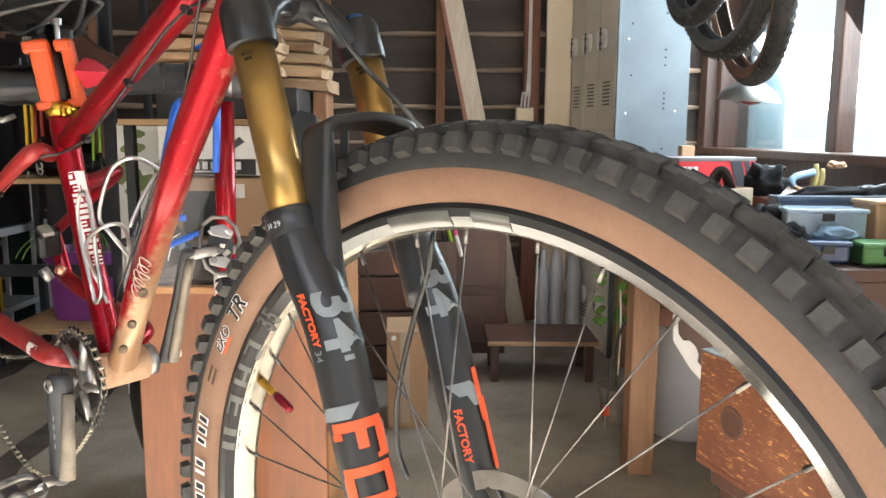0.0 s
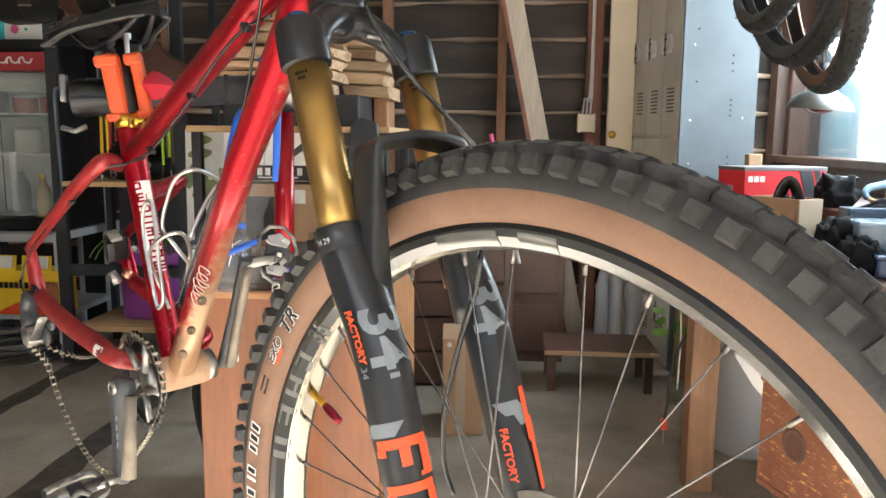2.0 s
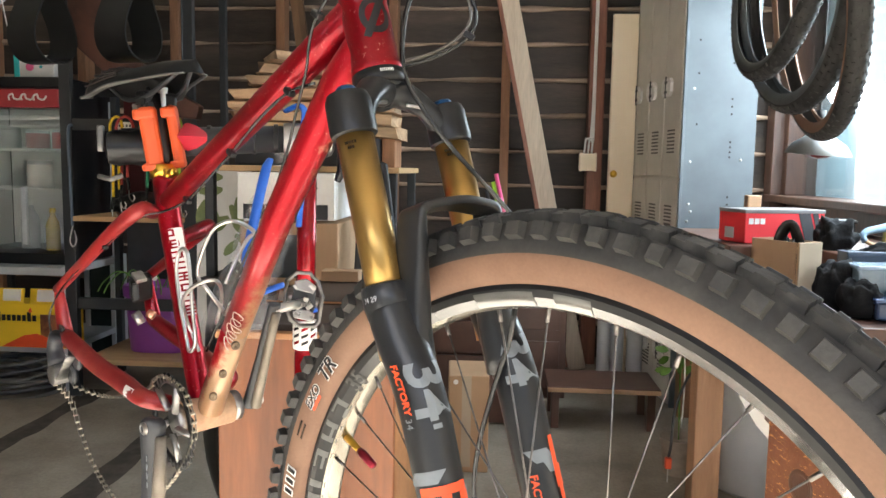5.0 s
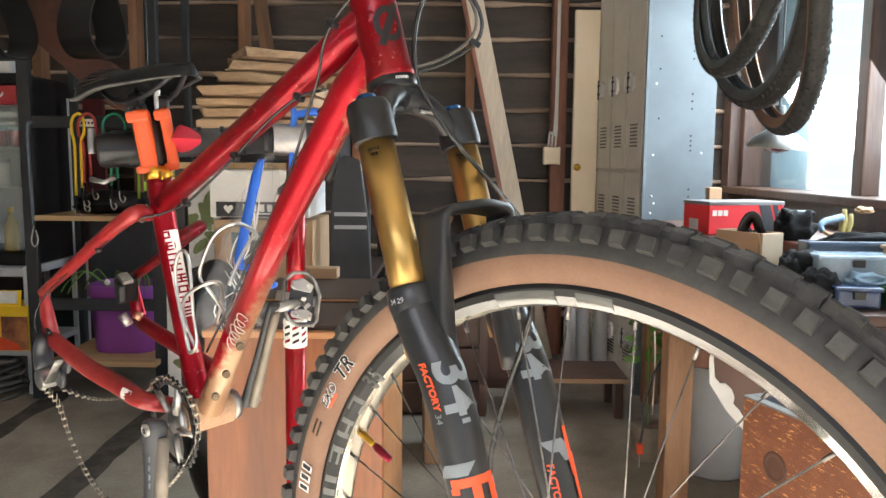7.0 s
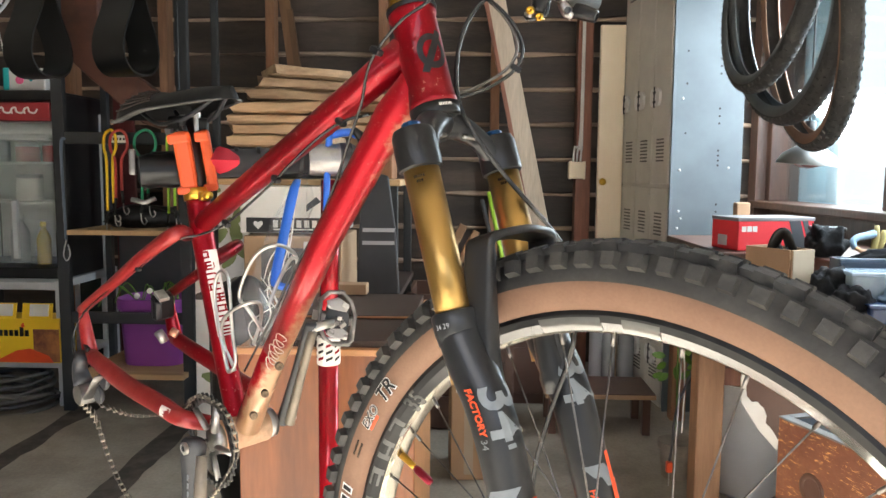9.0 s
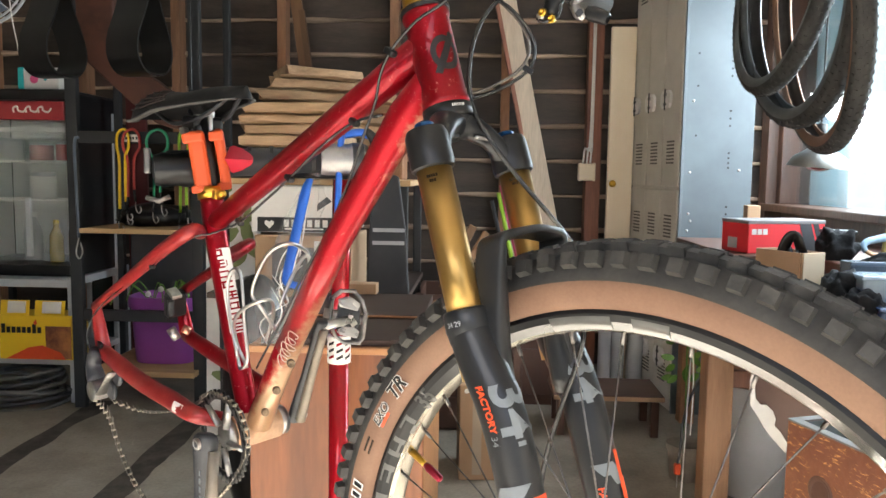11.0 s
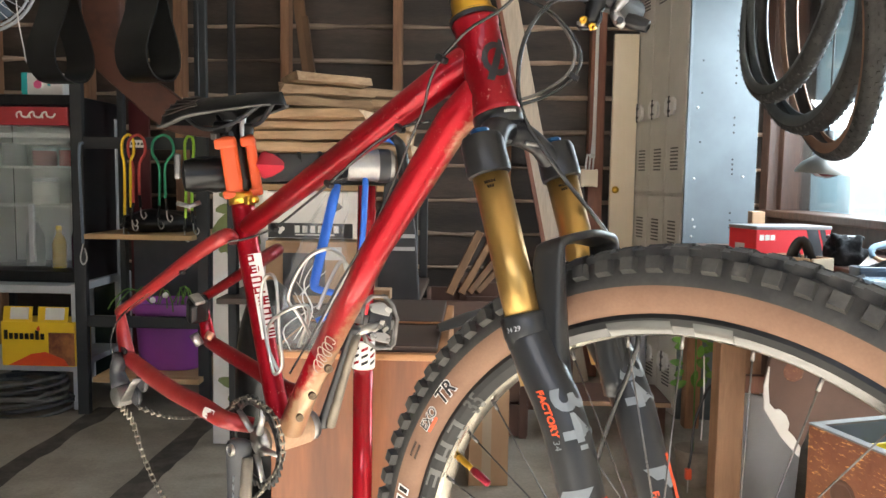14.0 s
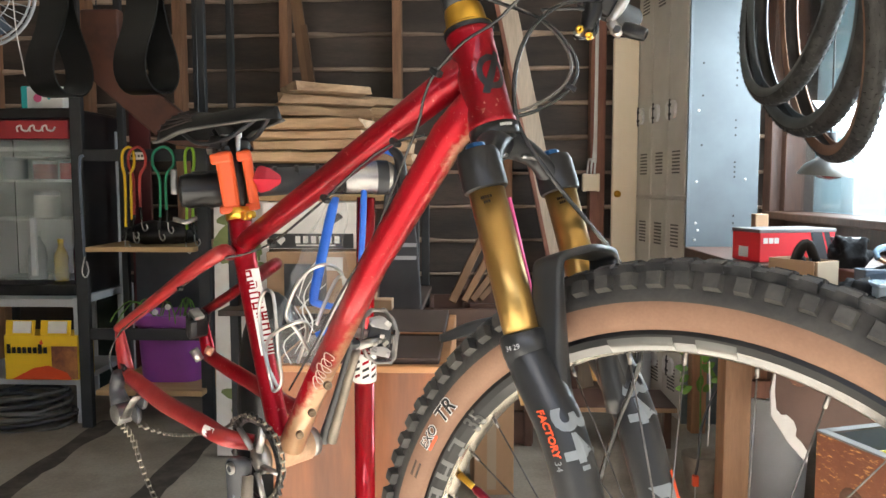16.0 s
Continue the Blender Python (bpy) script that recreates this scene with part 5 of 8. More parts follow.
for i in range(NK):
    a = 88.55 + 360 / NK * i
    for s in (-1, 1):
        # tall shoulder knobs
        th = radians(58)
        rr, zz = 0.3395 + 0.032 * math.cos(th), 0.0328 * math.sin(th) * s
        p = wp(rr, a + (1.2 if s > 0 else 0), zz)
        rad = (wp(1, a, 0) - HUB).normalized()
        nrm = (rad * 0.36 + FA * s * 0.93).normalized()
        tang = FA.cross(rad).normalized()
        m = axis_pose(p + nrm * 0.0022 + rad * 0.0058, nrm, tang)
        r = bmesh.ops.create_cube(side_bm[s], size=1.0)
        ln = 0.0155 if i % 2 else 0.0142
        bmesh.ops.scale(side_bm[s], vec=(ln, 0.0145, 0.0085), verts=r["verts"])
        for v in r["verts"]:
            if v.co.z > 0:
                v.co.x *= 0.82
                v.co.y *= 0.8
        bmesh.ops.transform(side_bm[s], matrix=m, verts=r["verts"])
        # centre blocks
        off = 1.1 if i % 2 else 1.45
        zc = 0.0088
        p = wp(0.3718, a + off, zc * s)
        rad = (wp(1, a + off, 0) - HUB).normalized()
        tang = FA.cross(rad).normalized()
        m = axis_pose(p + rad * 0.002, (rad + FA * s * 0.22).normalized(), tang)
        r = bmesh.ops.create_cube(kn, size=1.0)
        bmesh.ops.scale(kn, vec=(0.0185 if i % 2 else 0.0165, 0.0135, 0.0085), verts=r["verts"])
        for v in r["verts"]:
            if v.co.z > 0:
                v.co.x *= 0.85
                v.co.y *= 0.85
        bmesh.ops.transform(kn, matrix=m, verts=r["verts"])
        # low bridge to the next block
        half = a + off + 180 / NK
        p = wp(0.3724, half, zc * s)
        rad = (wp(1, half, 0) - HUB).normalized()
        m = axis_pose(p + rad * 0.0008, (rad + FA * s * 0.22).normalized(), FA.cross(rad).normalized())
        r = bmesh.ops.create_cube(kn, size=1.0)
        bmesh.ops.scale(kn, vec=(0.012, 0.011, 0.006), verts=r["verts"])
        bmesh.ops.transform(kn, matrix=m, verts=r["verts"])
part("tread", kn, KNOB, wheel, "rows of square rubber knobs")
for s in (-1, 1):
    part("shoulder_tread", side_bm[s], SIDEKNOB, wheel, "dusty grey side knobs")
# rim: side walls, inner bed
side = [(0.3185, 0.0205), (0.3145, 0.0214), (0.308, 0.0198), (0.3, 0.0142), (0.2975, 0.009)]
rp = [(0.3185, -0.0205), (0.3188, -0.018), (0.312, -0.0165), (0.308, 0.0), (0.312, 0.0165), (0.3188, 0.018)] + side + [(0.2965, 0.0)] + [(r, -z) for r, z in side[::-1]]
ridx = [2] * 6 + [0] * (len(rp) - 7)
ridx[6] = ridx[-1] = 2
ridx[9] = ridx[10] = ridx[11] = ridx[12] = 1


def rim_z(r):
    """Half width of the rim at a radius."""
    for (r1, z1), (r0, z0) in zip(side, side[1:]):
        if r0 <= r <= r1:
            return z0 + (z1 - z0) * (r - r0) / (r1 - r0)
    return side[-1][1] if r < side[-1][0] else side[0][1]


def rim_patch(a0, a1, r0, r1, z, label):
    rs = [r0 + (r1 - r0) * k / 4 for k in range(5)]
    part("rim_decal", ringmesh([(r, z * (rim_z(r) + 0.0007)) for r in rs], 8, None, (a0, a1)), RIMGREY, wheel, label, 1)


rim = part("rim", ringmesh(rp, 160, ridx), [RIM, RIMBED, BLACK], wheel, "scuffed dark metal rim with a pale bed", 16)
for z in (-1, 1):
    for a0, a1 in ((65.3, 71.6), (75.3, 86.8)):
        rim_patch(a0, a1, 0.3, 0.3125, z, "grey camouflage patch")


def side_text(text, size, r, ang, z, mt, parent, name, label, depth=0.0003, grow=0.0):
    """Letters that follow the wheel's drive side, reading with their feet to the hub."""
    def bend(co):
        a = ang - math.degrees(co[0] / r)
        return wm.inverted() @ wp(r + co[1], a, z - co[2])
    part(name, lettering(text, size, wm, depth, bend, grow=grow), mt, parent, label)


side_text("TR", 0.024, 0.3335, 123.6, -0.0328, WHITE, wheel, "lettering_edge", "pale letter outline", grow=0.0011)
side_text("TR", 0.024, 0.3335, 123.6, -0.0333, BLACK, wheel, "lettering", "black letters on the sidewall", grow=0.0003)
side_text("EXO", 0.015, 0.3335, 130.6, -0.0328, WHITE, wheel, "lettering_edge", "pale letter outline", grow=0.0008)
side_text("EXO", 0.015, 0.3335, 130.6, -0.0333, BLACK, wheel, "lettering", "black letters on the sidewall")
part("red_mark", ringmesh([(0.3245, -0.0316), (0.3275, -0.0326)], 6, None, (129.2, 132.8)), ORANGE, wheel, "", 1)
for i in range(8):
    a = 136.6 + i * 0.42
    part("fine_print", ringmesh([(0.334, -0.0331), (0.337, -0.0331)], 1, None, (a, a + 0.28)), RIM, wheel, "", 1)
    part("fine_print", ringmesh([(0.3275, -0.0331), (0.3305, -0.0331)], 1, None, (a, a + 0.28)), RIM, wheel, "", 1)
# the tyre's model name as pale outlined bars
for i, (w2, h2) in enumerate(((1.5, 0.016), (1.5, 0.016), (1.4, 0.016), (0, 0), (1.5, 0.016), (0.6, 0.016), (1.6, 0.016), (1.5, 0.016), (0.6, 0.016), (1.6, 0.016))):
    if not w2:
        continue
    a = 146.5 + i * 2.15
    part("name_bar", ringmesh([(0.332 - h2 / 2, -0.0331), (0.332 + h2 / 2, -0.0331)], 3, None, (a, a + w2)), WHITE, wheel, "", 1)
    part("name_bar", ringmesh([(0.332 - h2 / 2 + 0.002, -0.0335), (0.332 + h2 / 2 - 0.002, -0.0335)], 3, None, (a + 0.3, a + w2 - 0.3)), RIM, wheel, "", 1)
def rim_text(text, size, r, ang):
    def bend(co):
        rr = r + co[1]
        return wm.inverted() @ wp(rr, ang - math.degrees(co[0] / r), -(rim_z(rr) + 0.0006))
    part("lettering", lettering(text, size, wm, 0.0001, bend, grow=0.0006), RIMGREY, wheel, "large grey numerals on the rim")


rim_text("35", 0.023, 0.3055, 121.8)
for a0, a1, r0, r1 in ((127.6, 128.8, 0.2965, 0.3115), (128.8, 131.2, 0.308, 0.3115), (128.8, 131.2, 0.2965, 0.3), (133.4, 134.6, 0.2965, 0.3115), (134.6, 136.8, 0.3005, 0.304), (136.8, 138.0, 0.2965, 0.3115), (140.4, 141.8, 0.2965, 0.3115), (141.8, 144.6, 0.308, 0.3115), (141.8, 144.6, 0.3005, 0.304), (147.5, 149, 0.2965, 0.3115), (150.5, 152, 0.2965, 0.3115)):
    rim_patch(a0, a1, r0 + 0.002, r1 + 0.001, -1, "large grey stroke")
# spokes, nipples, valve
for i in range(32):
    a = 97.1 + 360 / 32 * i
    s = 1 if i % 2 else -1
    cross = 1 if (i // 2) % 2 else -1
    hubp = wp(0.0265, a + cross * 62, 0.031 * s)
    nip = wp(0.297, a, 0.004 * s)
    part("spoke", tube([nip, hubp], 0.00088, 6), SPOKE, wheel, "", 60)
    d = (hubp - nip).normalized()
    part("nipple", tube([nip - d * 0.003, nip + d * 0.011], 0.0019, 8), SPOKE, wheel, "", 60)
va = 136.7
part("valve", tube([wp(0.298, va, 0), wp(0.278, va, 0), wp(0.272, va, 0)], [0.0045, 0.0035, 0.0028], 10), GOLDANO, wheel, "gold valve stem", 40)
part("valve_cap", tube([wp(0.275, va, 0), wp(0.269, va, 0), wp(0.251, va, 0), wp(0.249, va, 0)], [0.0038, 0.0048, 0.0043, 0.003], 12), mat("burgundy_anodised", (0.25, 0.015, 0.03), 0.3, 0.8), wheel, "dark red valve cap", 40)
# brake disc on the far side, axle
disc = ringmesh([(0.074, 0.041), (0.09, 0.041), (0.09, 0.043), (0.074, 0.043), (0.074, 0.041)], 72)
part("brake_disc", disc, DISC, wheel, "dull steel brake disc", 30)
for i in range(6):
    a = i * 60
    part("disc_arm", tube([wp(0.024, a, 0.042), wp(0.05, a + 12, 0.042), wp(0.076, a + 28, 0.042)], 0.004, 8, flat=(1, 0.3)), DISC, wheel, "", 60)
part("axle", tube([HUB - FA * 0.07, HUB + FA * 0.07], 0.0085, 16), BLACK, bike, "", 40)


# ---- repair stand ----
stand = thing("repair_stand", "red bicycle repair stand with orange clamp jaws and blue levers", "repair stand", (-0.273, 1.37, 0.0))
part("lower_post", tube([(-0.277, 1.37, 0.03), (-0.275, 1.37, 0.655)], 0.0185, 28), REDPOST, stand, "glossy red steel post", 40)
part("upper_post", tube([(-0.2745, 1.37, 0.65), (-0.269, 1.37, 0.985)], 0.0168, 28), REDPOST, stand, "glossy red steel post", 40)
collar = part("collar", lathe([(0.0168, 0.052), (0.021, 0.05), (0.0215, 0.046), (0.0215, 0.004), (0.021, 0.0), (0.0168, -0.002)], pose(-0.2745, 1.37, 0.651), 28), WHITE, stand, "white collar with red and black marks", 40)
for i in range(12):
    a = radians(196 + (i % 4) * 44)
    tz = 0.664 + 0.0125 * (i // 4)
    bq = bmesh.new()
    rows = [[bq.verts.new((-0.2745 + 0.0218 * math.cos(a + u), 1.37 + 0.0218 * math.sin(a + u), tz + 0.004 * u * 2.4 + h)) for h in (-0.0026, 0.0026)] for u in (-0.28, -0.14, 0, 0.14, 0.28)]
    for p, q in zip(rows, rows[1:]):
        bq.faces.new((p[0], q[0], q[1], p[1]))
    part("collar_slot", bq, [BLACK, RED][i % 3 == 1], collar)
part("blue_ring", lathe([(0.0168, 0.0), (0.022, 0.001), (0.022, 0.007), (0.0168, 0.008)], pose(-0.2735, 1.37, 0.716), 24), BLUE, stand, "", 40)
for a in (20, 140, 260):
    part("leg", tube([(-0.277, 1.37, 0.12), (-0.277 + 0.45 * math.cos(radians(a)), 1.37 + 0.28 * math.sin(radians(a)), 0.012)], 0.012, 12), BLACK, stand, "black folding leg", 40)
part("foot_sleeve", lathe([(0.0, 0.0), (0.024, 0.0), (0.024, 0.14), (0.02, 0.15)], pose(-0.277, 1.37, 0.0), 20), BLACK, stand, "", 40)
head0, head1 = V((-0.30, 1.325, 1.02)), V((-0.205, 1.353, 1.02))
part("head", lathe([(0.018, 0.0), (0.0265, 0.002), (0.0275, 0.01), (0.0275, 0.05), (0.029, 0.052), (0.029, 0.075), (0.026, 0.082), (0.018, 0.086)], axis_pose(head0, head1 - head0), 28), ALU, stand, "dull silver head barrel", 40)
part("head_band", lathe([(0.0292, 0.055), (0.0298, 0.057), (0.0298, 0.073), (0.0292, 0.075)], axis_pose(head0, head1 - head0), 28), DARKGREY, stand, "", 40)
part("arm", tube([V((-0.52, 1.21, 1.003)), V((-0.48, 1.235, 1.008)), V((-0.30, 1.325, 1.02))], [0.026, 0.0235, 0.0225], 22), DARKGREY, stand, "black ribbed clamp arm", 40)
for i in range(5):
    c = V((-0.44, 1.26, 1.012)).lerp(V((-0.31, 1.32, 1.02)), i / 4)
    part("arm_rib", lathe([(0.0225, -0.004), (0.0245, -0.003), (0.0245, 0.003), (0.0225, 0.004)], axis_pose(c, head1 - head0), 20), BLACK, stand, "", 40)
part("clamp_body", lathe([(0.012, -0.036), (0.024, -0.033), (0.028, -0.02), (0.026, 0.0), (0.029, 0.012), (0.027, 0.034), (0.016, 0.038)], axis_pose((-0.503, 1.2, 0.999), (0.9, 0.42, 0.05)), 18), STRAP, stand, "black clamp body", 40)
part("clamp_plate", box((-0.543, 1.185, 1.012), (0.01, 0.02, 0.04), 0.003, (0, 0, 20)), PEDALMETAL, stand, "dull steel plate")
part("lever", tube([(-0.50, 1.165, 0.957), (-0.515, 1.16, 0.95), (-0.535, 1.16, 0.955)], 0.004, 10), PEDALMETAL, stand, "small steel lever", 40)
pd = V((-0.01, -0.006, 0.08)).normalized()     # along the seat post
for nm, c, w in (("jaw", (-0.448, 1.156, 1.012), 0.026), ("jaw", (-0.4185, 1.171, 1.016), 0.016)):
    m = axis_pose(V(c), pd, V((0.95, 0.31, 0)))
    part(nm, box(c, (w, 0.04, 0.092), 0.006, m=m), JAW, stand, "orange rubber jaw pad")
    part("jaw_lip", box(c, (w + 0.006, 0.043, 0.012), 0.004, m=m @ pose(-0.003, 0, -0.041)), JAW, stand)
    part("jaw_lip", box(c, (w + 0.006, 0.043, 0.016), 0.004, m=m @ pose(-0.004, 0, 0.036)), JAW, stand)
part("knob", lathe([(0.006, -0.005), (0.022, 0.0), (0.0245, 0.005), (0.02, 0.018), (0.01, 0.033), (0.005, 0.037)], axis_pose((-0.407, 1.165, 1.016), V((0.95, 0.1, -0.02))), 3), KNOBRED, stand, "pink-red tightening knob", 50)
part("blue_lever", tube([(-0.30, 1.345, 1.068), (-0.275, 1.33, 1.076), (-0.262, 1.325, 1.066), (-0.2645, 1.325, 1.03), (-0.268, 1.322, 0.93), (-0.273, 1.325, 0.872)], [0.005, 0.006, 0.006, 0.006, 0.006, 0.005], 10, curve=4, flat=(1.3, 0.8)), BLUE, stand, "long blue release lever", 50)
part("blue_lever", tube([(-0.262, 1.335, 1.062), (-0.232, 1.34, 1.068), (-0.215, 1.345, 1.062)], 0.007, 10, curve=3), BLUE, stand, "short blue lever", 50)
part("black_lever", tube([(-0.222, 1.335, 1.072), (-0.205, 1.34, 1.05), (-0.2, 1.34, 0.98), (-0.21, 1.34, 0.95)], [0.006, 0.01, 0.01, 0.006], 10, curve=3), BLACK, stand, "black cam lever", 50)
part("blue_lever", tube([(-0.305, 1.27, 0.985), (-0.31, 1.255, 0.96), (-0.332, 1.25, 0.86), (-0.34, 1.25, 0.822), (-0.335, 1.25, 0.812), (-0.30, 1.25, 0.805)], [0.005, 0.007, 0.007, 0.0065, 0.0055, 0.0045], 10, curve=4, flat=(1.3, 0.8)), BLUE, stand, "bent blue lever", 50)
part("blue_lever", tube([(-0.335, 1.24, 0.76), (-0.30, 1.25, 0.775), (-0.285, 1.27, 0.78)], 0.005, 10, curve=4), BLUE, stand, "", 50)

# crumpled clear bag hung on the stand
bag = bmesh.new()
rows = []
for i in range(15):
    t = i / 14
    c = V((-0.332, 1.42, 0.975)).lerp(V((-0.425, 1.44, 0.66)), t)
    w = 0.018 + 0.05 * t ** 0.7
    ring = []
    for k in range(20):
        a = 2 * math.pi * k / 20
        n = 1 + 0.35 * noise.noise((math.cos(a) * 2.2, math.sin(a) * 2.2, t * 6)) + 0.22 * noise.noise((math.cos(a) * 6, math.sin(a) * 6, t * 14))
        ring.append(bag.verts.new(c + V((math.cos(a) * w * n, math.sin(a) * 0.45 * w * n, 0.01 * math.sin(3 * a) * t))))
    rows.append(ring)
for p, q in zip(rows, rows[1:]):
    for k in range(20):
        bag.faces.new((p[k], p[(k + 1) % 20], q[(k + 1) % 20], q[k]))
bag.faces.new(rows[0])
pbag = thing("plastic_bag", "crumpled clear plastic bag hung from the repair stand", "bag", (-0.38, 1.43, 0.66))
part("film", bag, PLASTICBAG, pbag, "", 80)
part("knot", lathe([(0.0, 0.0), (0.012, 0.004), (0.009, 0.014), (0.016, 0.03), (0.007, 0.032)], pose(-0.331, 1.42, 0.972, 10, 8, 0), 10), PLASTICBAG, pbag, "twisted neck", 60)
random.seed(17)
# opaque white strips stand in for glints on the film's folds
for k in range(9):
    t0 = 0.1 + 0.07 * k
    c0, c1 = V((-0.332, 1.40, 0.96)).lerp(V((-0.425, 1.405, 0.66)), t0), V((-0.332, 1.40, 0.96)).lerp(V((-0.425, 1.405, 0.66)), min(1, t0 + 0.3))
    w = 0.012 + 0.035 * t0
    part("crease_glint", tube([c0 + V((random.uniform(-w, w), 0, 0)), c0.lerp(c1, 0.5) + V((random.uniform(-w, w), -0.006, 0.0)), c1 + V((random.uniform(-w, w), 0, 0))], [0.0006, 0.0016, 0.0007], 6, curve=4), WHITE, pbag, "white strip for a glint along a fold", 60)

# ---- wooden cabinet behind the stand ----
cab = thing("cabinet", "low varnished orange-brown wooden cabinet with a dark recessed top", "cabinet", (-0.3, 1.7, 0))
X0, X1, Y0, Y1, ZT = -0.475, -0.125, 1.47, 2.05, 0.655
part("front_panel", box(((X0 + X1) / 2, Y0 + 0.009, ZT / 2 + 0.01), (X1 - X0, 0.018, ZT - 0.02), 0.003), DESKWOOD, cab, "varnished wooden front")
part("side_panel", box((X1 - 0.0095, (Y0 + Y1) / 2 + 0.01, ZT / 2 + 0.003), (0.019, Y1 - Y0 - 0.02, ZT), 0.003), DESKEDGE, cab, "pale board side")
part("side_panel", box((X0 + 0.0095, (Y0 + Y1) / 2 + 0.01, ZT / 2), (0.019, Y1 - Y0 - 0.02, ZT), 0.003), DESKEDGE, cab)
part("back_panel", box(((X0 + X1) / 2, Y1 - 0.008, ZT / 2), (X1 - X0 - 0.04, 0.014, ZT), 0.002), DESKEDGE, cab)
part("top_lip", box(((X0 + X1) / 2, Y0 + 0.006, ZT - 0.007), (X1 - X0 + 0.006, 0.02, 0.014), 0.003), DESKEDGE, cab, "pale front edging")
part("top_board", box(((X0 + X1) / 2 - 0.0, Y0 + 0.13, ZT + 0.004), (X1 - X0 - 0.04, 0.225, 0.016), 0.002), DESKTOP, cab, "dark brown top board")
part("top_board", box(((X0 + X1) / 2 - 0.0, (Y0 + 0.25 + Y1) / 2, ZT + 0.008), (X1 - X0 - 0.04, Y1 - Y0 - 0.27, 0.02), 0.002), DESKTOP, cab, "dark brown top board")
part("edge_strip", box(((X0 + X1) / 2, Y0 + 0.2455, ZT + 0.0165), (X1 - X0 - 0.045, 0.005, 0.004), 0.001), DESKEDGE, cab)
bl = bmesh.new()
rows = []
for i in range(13):
    t = i / 12
    w = 0.045 * math.sin(math.pi * min(1, t * 0.85 + 0.08)) ** 0.8
    c = V((-0.15, 1.62, 0.688)).lerp(V((0.04, 1.72, 0.715)), t) + V((0, 0, 0.012 * math.sin(math.pi * t)))
    rows.append([bl.verts.new(c + V((-0.25, 0.95, 0)) * w * s + V((0, 0, -0.014 * abs(s) ** 2))) for s in (-1, -0.5, 0, 0.5, 1)])
for p, q in zip(rows, rows[1:]):
    for k in range(4):
        bl.faces.new((p[k], p[k + 1], q[k + 1], q[k]))
bmesh.ops.recalc_face_normals(bl, faces=bl.faces)
bmesh.ops.solidify(bl, geom=bl.faces[:], thickness=0.004)
single("mudguard", bl, DARKGREY, "dark grey plastic mudguard lying on the cabinet corner", "mudguard", 60)

# ---- two-tier rack with planks and boxes ----
rack2 = thing("storage_rack", "pale two-tier storage rack with a thin board shelf", "rack", (-0.58, 2.6, 0))
for x in (-0.86, -0.27):
    for y in (2.45, 2.98):
        part("post", box((x, y, 0.48), (0.03, 0.03, 0.96), 0.003), SHELFMETAL, rack2)
part("shelf", box((-0.565, 2.71, 0.967), (0.64, 0.58, 0.019), 0.003), PLY, rack2, "pale board shelf")
part("shelf", box((-0.565, 2.66, 0.606), (0.64, 0.62, 0.019), 0.003), DESKTOP, rack2, "dark board shelf")
toolbox = thing("tool_case", "long dark grey tool case under the plank pile", "case", (-0.6, 2.75, 0.977))
part("body", box((-0.6, 2.74, 1.03), (0.46, 0.3, 0.104), 0.008), DARKGREY, toolbox)
part("latch", box((-0.52, 2.588, 1.045), (0.04, 0.008, 0.03), 0.002), BLACK, toolbox)
part("latch", box((-0.7, 2.588, 1.045), (0.04, 0.008, 0.03), 0.002), BLACK, toolbox)


def plank(c, s, rot, n):
    """A rough-sawn plank with uneven faces and chipped ends."""
    b2 = bmesh.new()
    N1 = 14
    rows = []
    for i in range(N1 + 1):
        x = -s[0] / 2 + s[0] * i / N1
        ring = []
        for (yy, zz) in ((-1, -0.72), (-0.9, -1), (0.9, -1), (1, -0.72), (1, 0.72), (0.9, 1), (-0.9, 1), (-1, 0.72)):
            o = V((x, yy * s[1] / 2, zz * s[2] / 2))
            o += V((0.004 * noise.noise((n * 3.1, yy * 3, zz)) if i in (0, N1) else 0, 0.014 * noise.noise((x * 7, n, yy)), 0.006 * noise.noise((x * 8, n * 2.3, zz * 2))))
            if i in (0, N1):
                o.x += (0.04 * noise.noise((yy * 2, n * 1.7, zz * 2))) - math.copysign(0.0, x)
            ring.append(b2.verts.new(pose(*c, *rot) @ o))
        rows.append(ring)
    for p, q in zip(rows, rows[1:]):
        for k in range(8):
            b2.faces.new((p[k], p[(k + 1) % 8], q[(k + 1) % 8], q[k]))
    b2.faces.new(rows[0][::-1]), b2.faces.new(rows[-1])
    bmesh.ops.recalc_face_normals(b2, faces=b2.faces)
    return single("plank", b2, ROUGHWOOD, "rough-sawn pale wooden plank in a stacked pile", "plank", 40, group="pile of rough planks")


zz = 1.083
for i, (x0, x1, h, yaw) in enumerate(((-0.838, -0.48, 0.041, 2), (-0.842, -0.46, 0.038, -3), (-0.835, -0.45, 0.036, 4), (-0.825, -0.445, 0.039, -2), (-0.79, -0.44, 0.038, 8), (-0.775, -0.455, 0.04, 17), (-0.73, -0.475, 0.036, 24))):
    plank(((x0 + x1) / 2, 2.69 + 0.012 * (i % 3), zz + h / 2), (x1 - x0, 0.24, h - 0.003), (random.uniform(-0.6, 0.6), random.uniform(-0.8, 0.8) if i < 4 else 1.6, yaw), i)
    zz += h
zz = 1.083
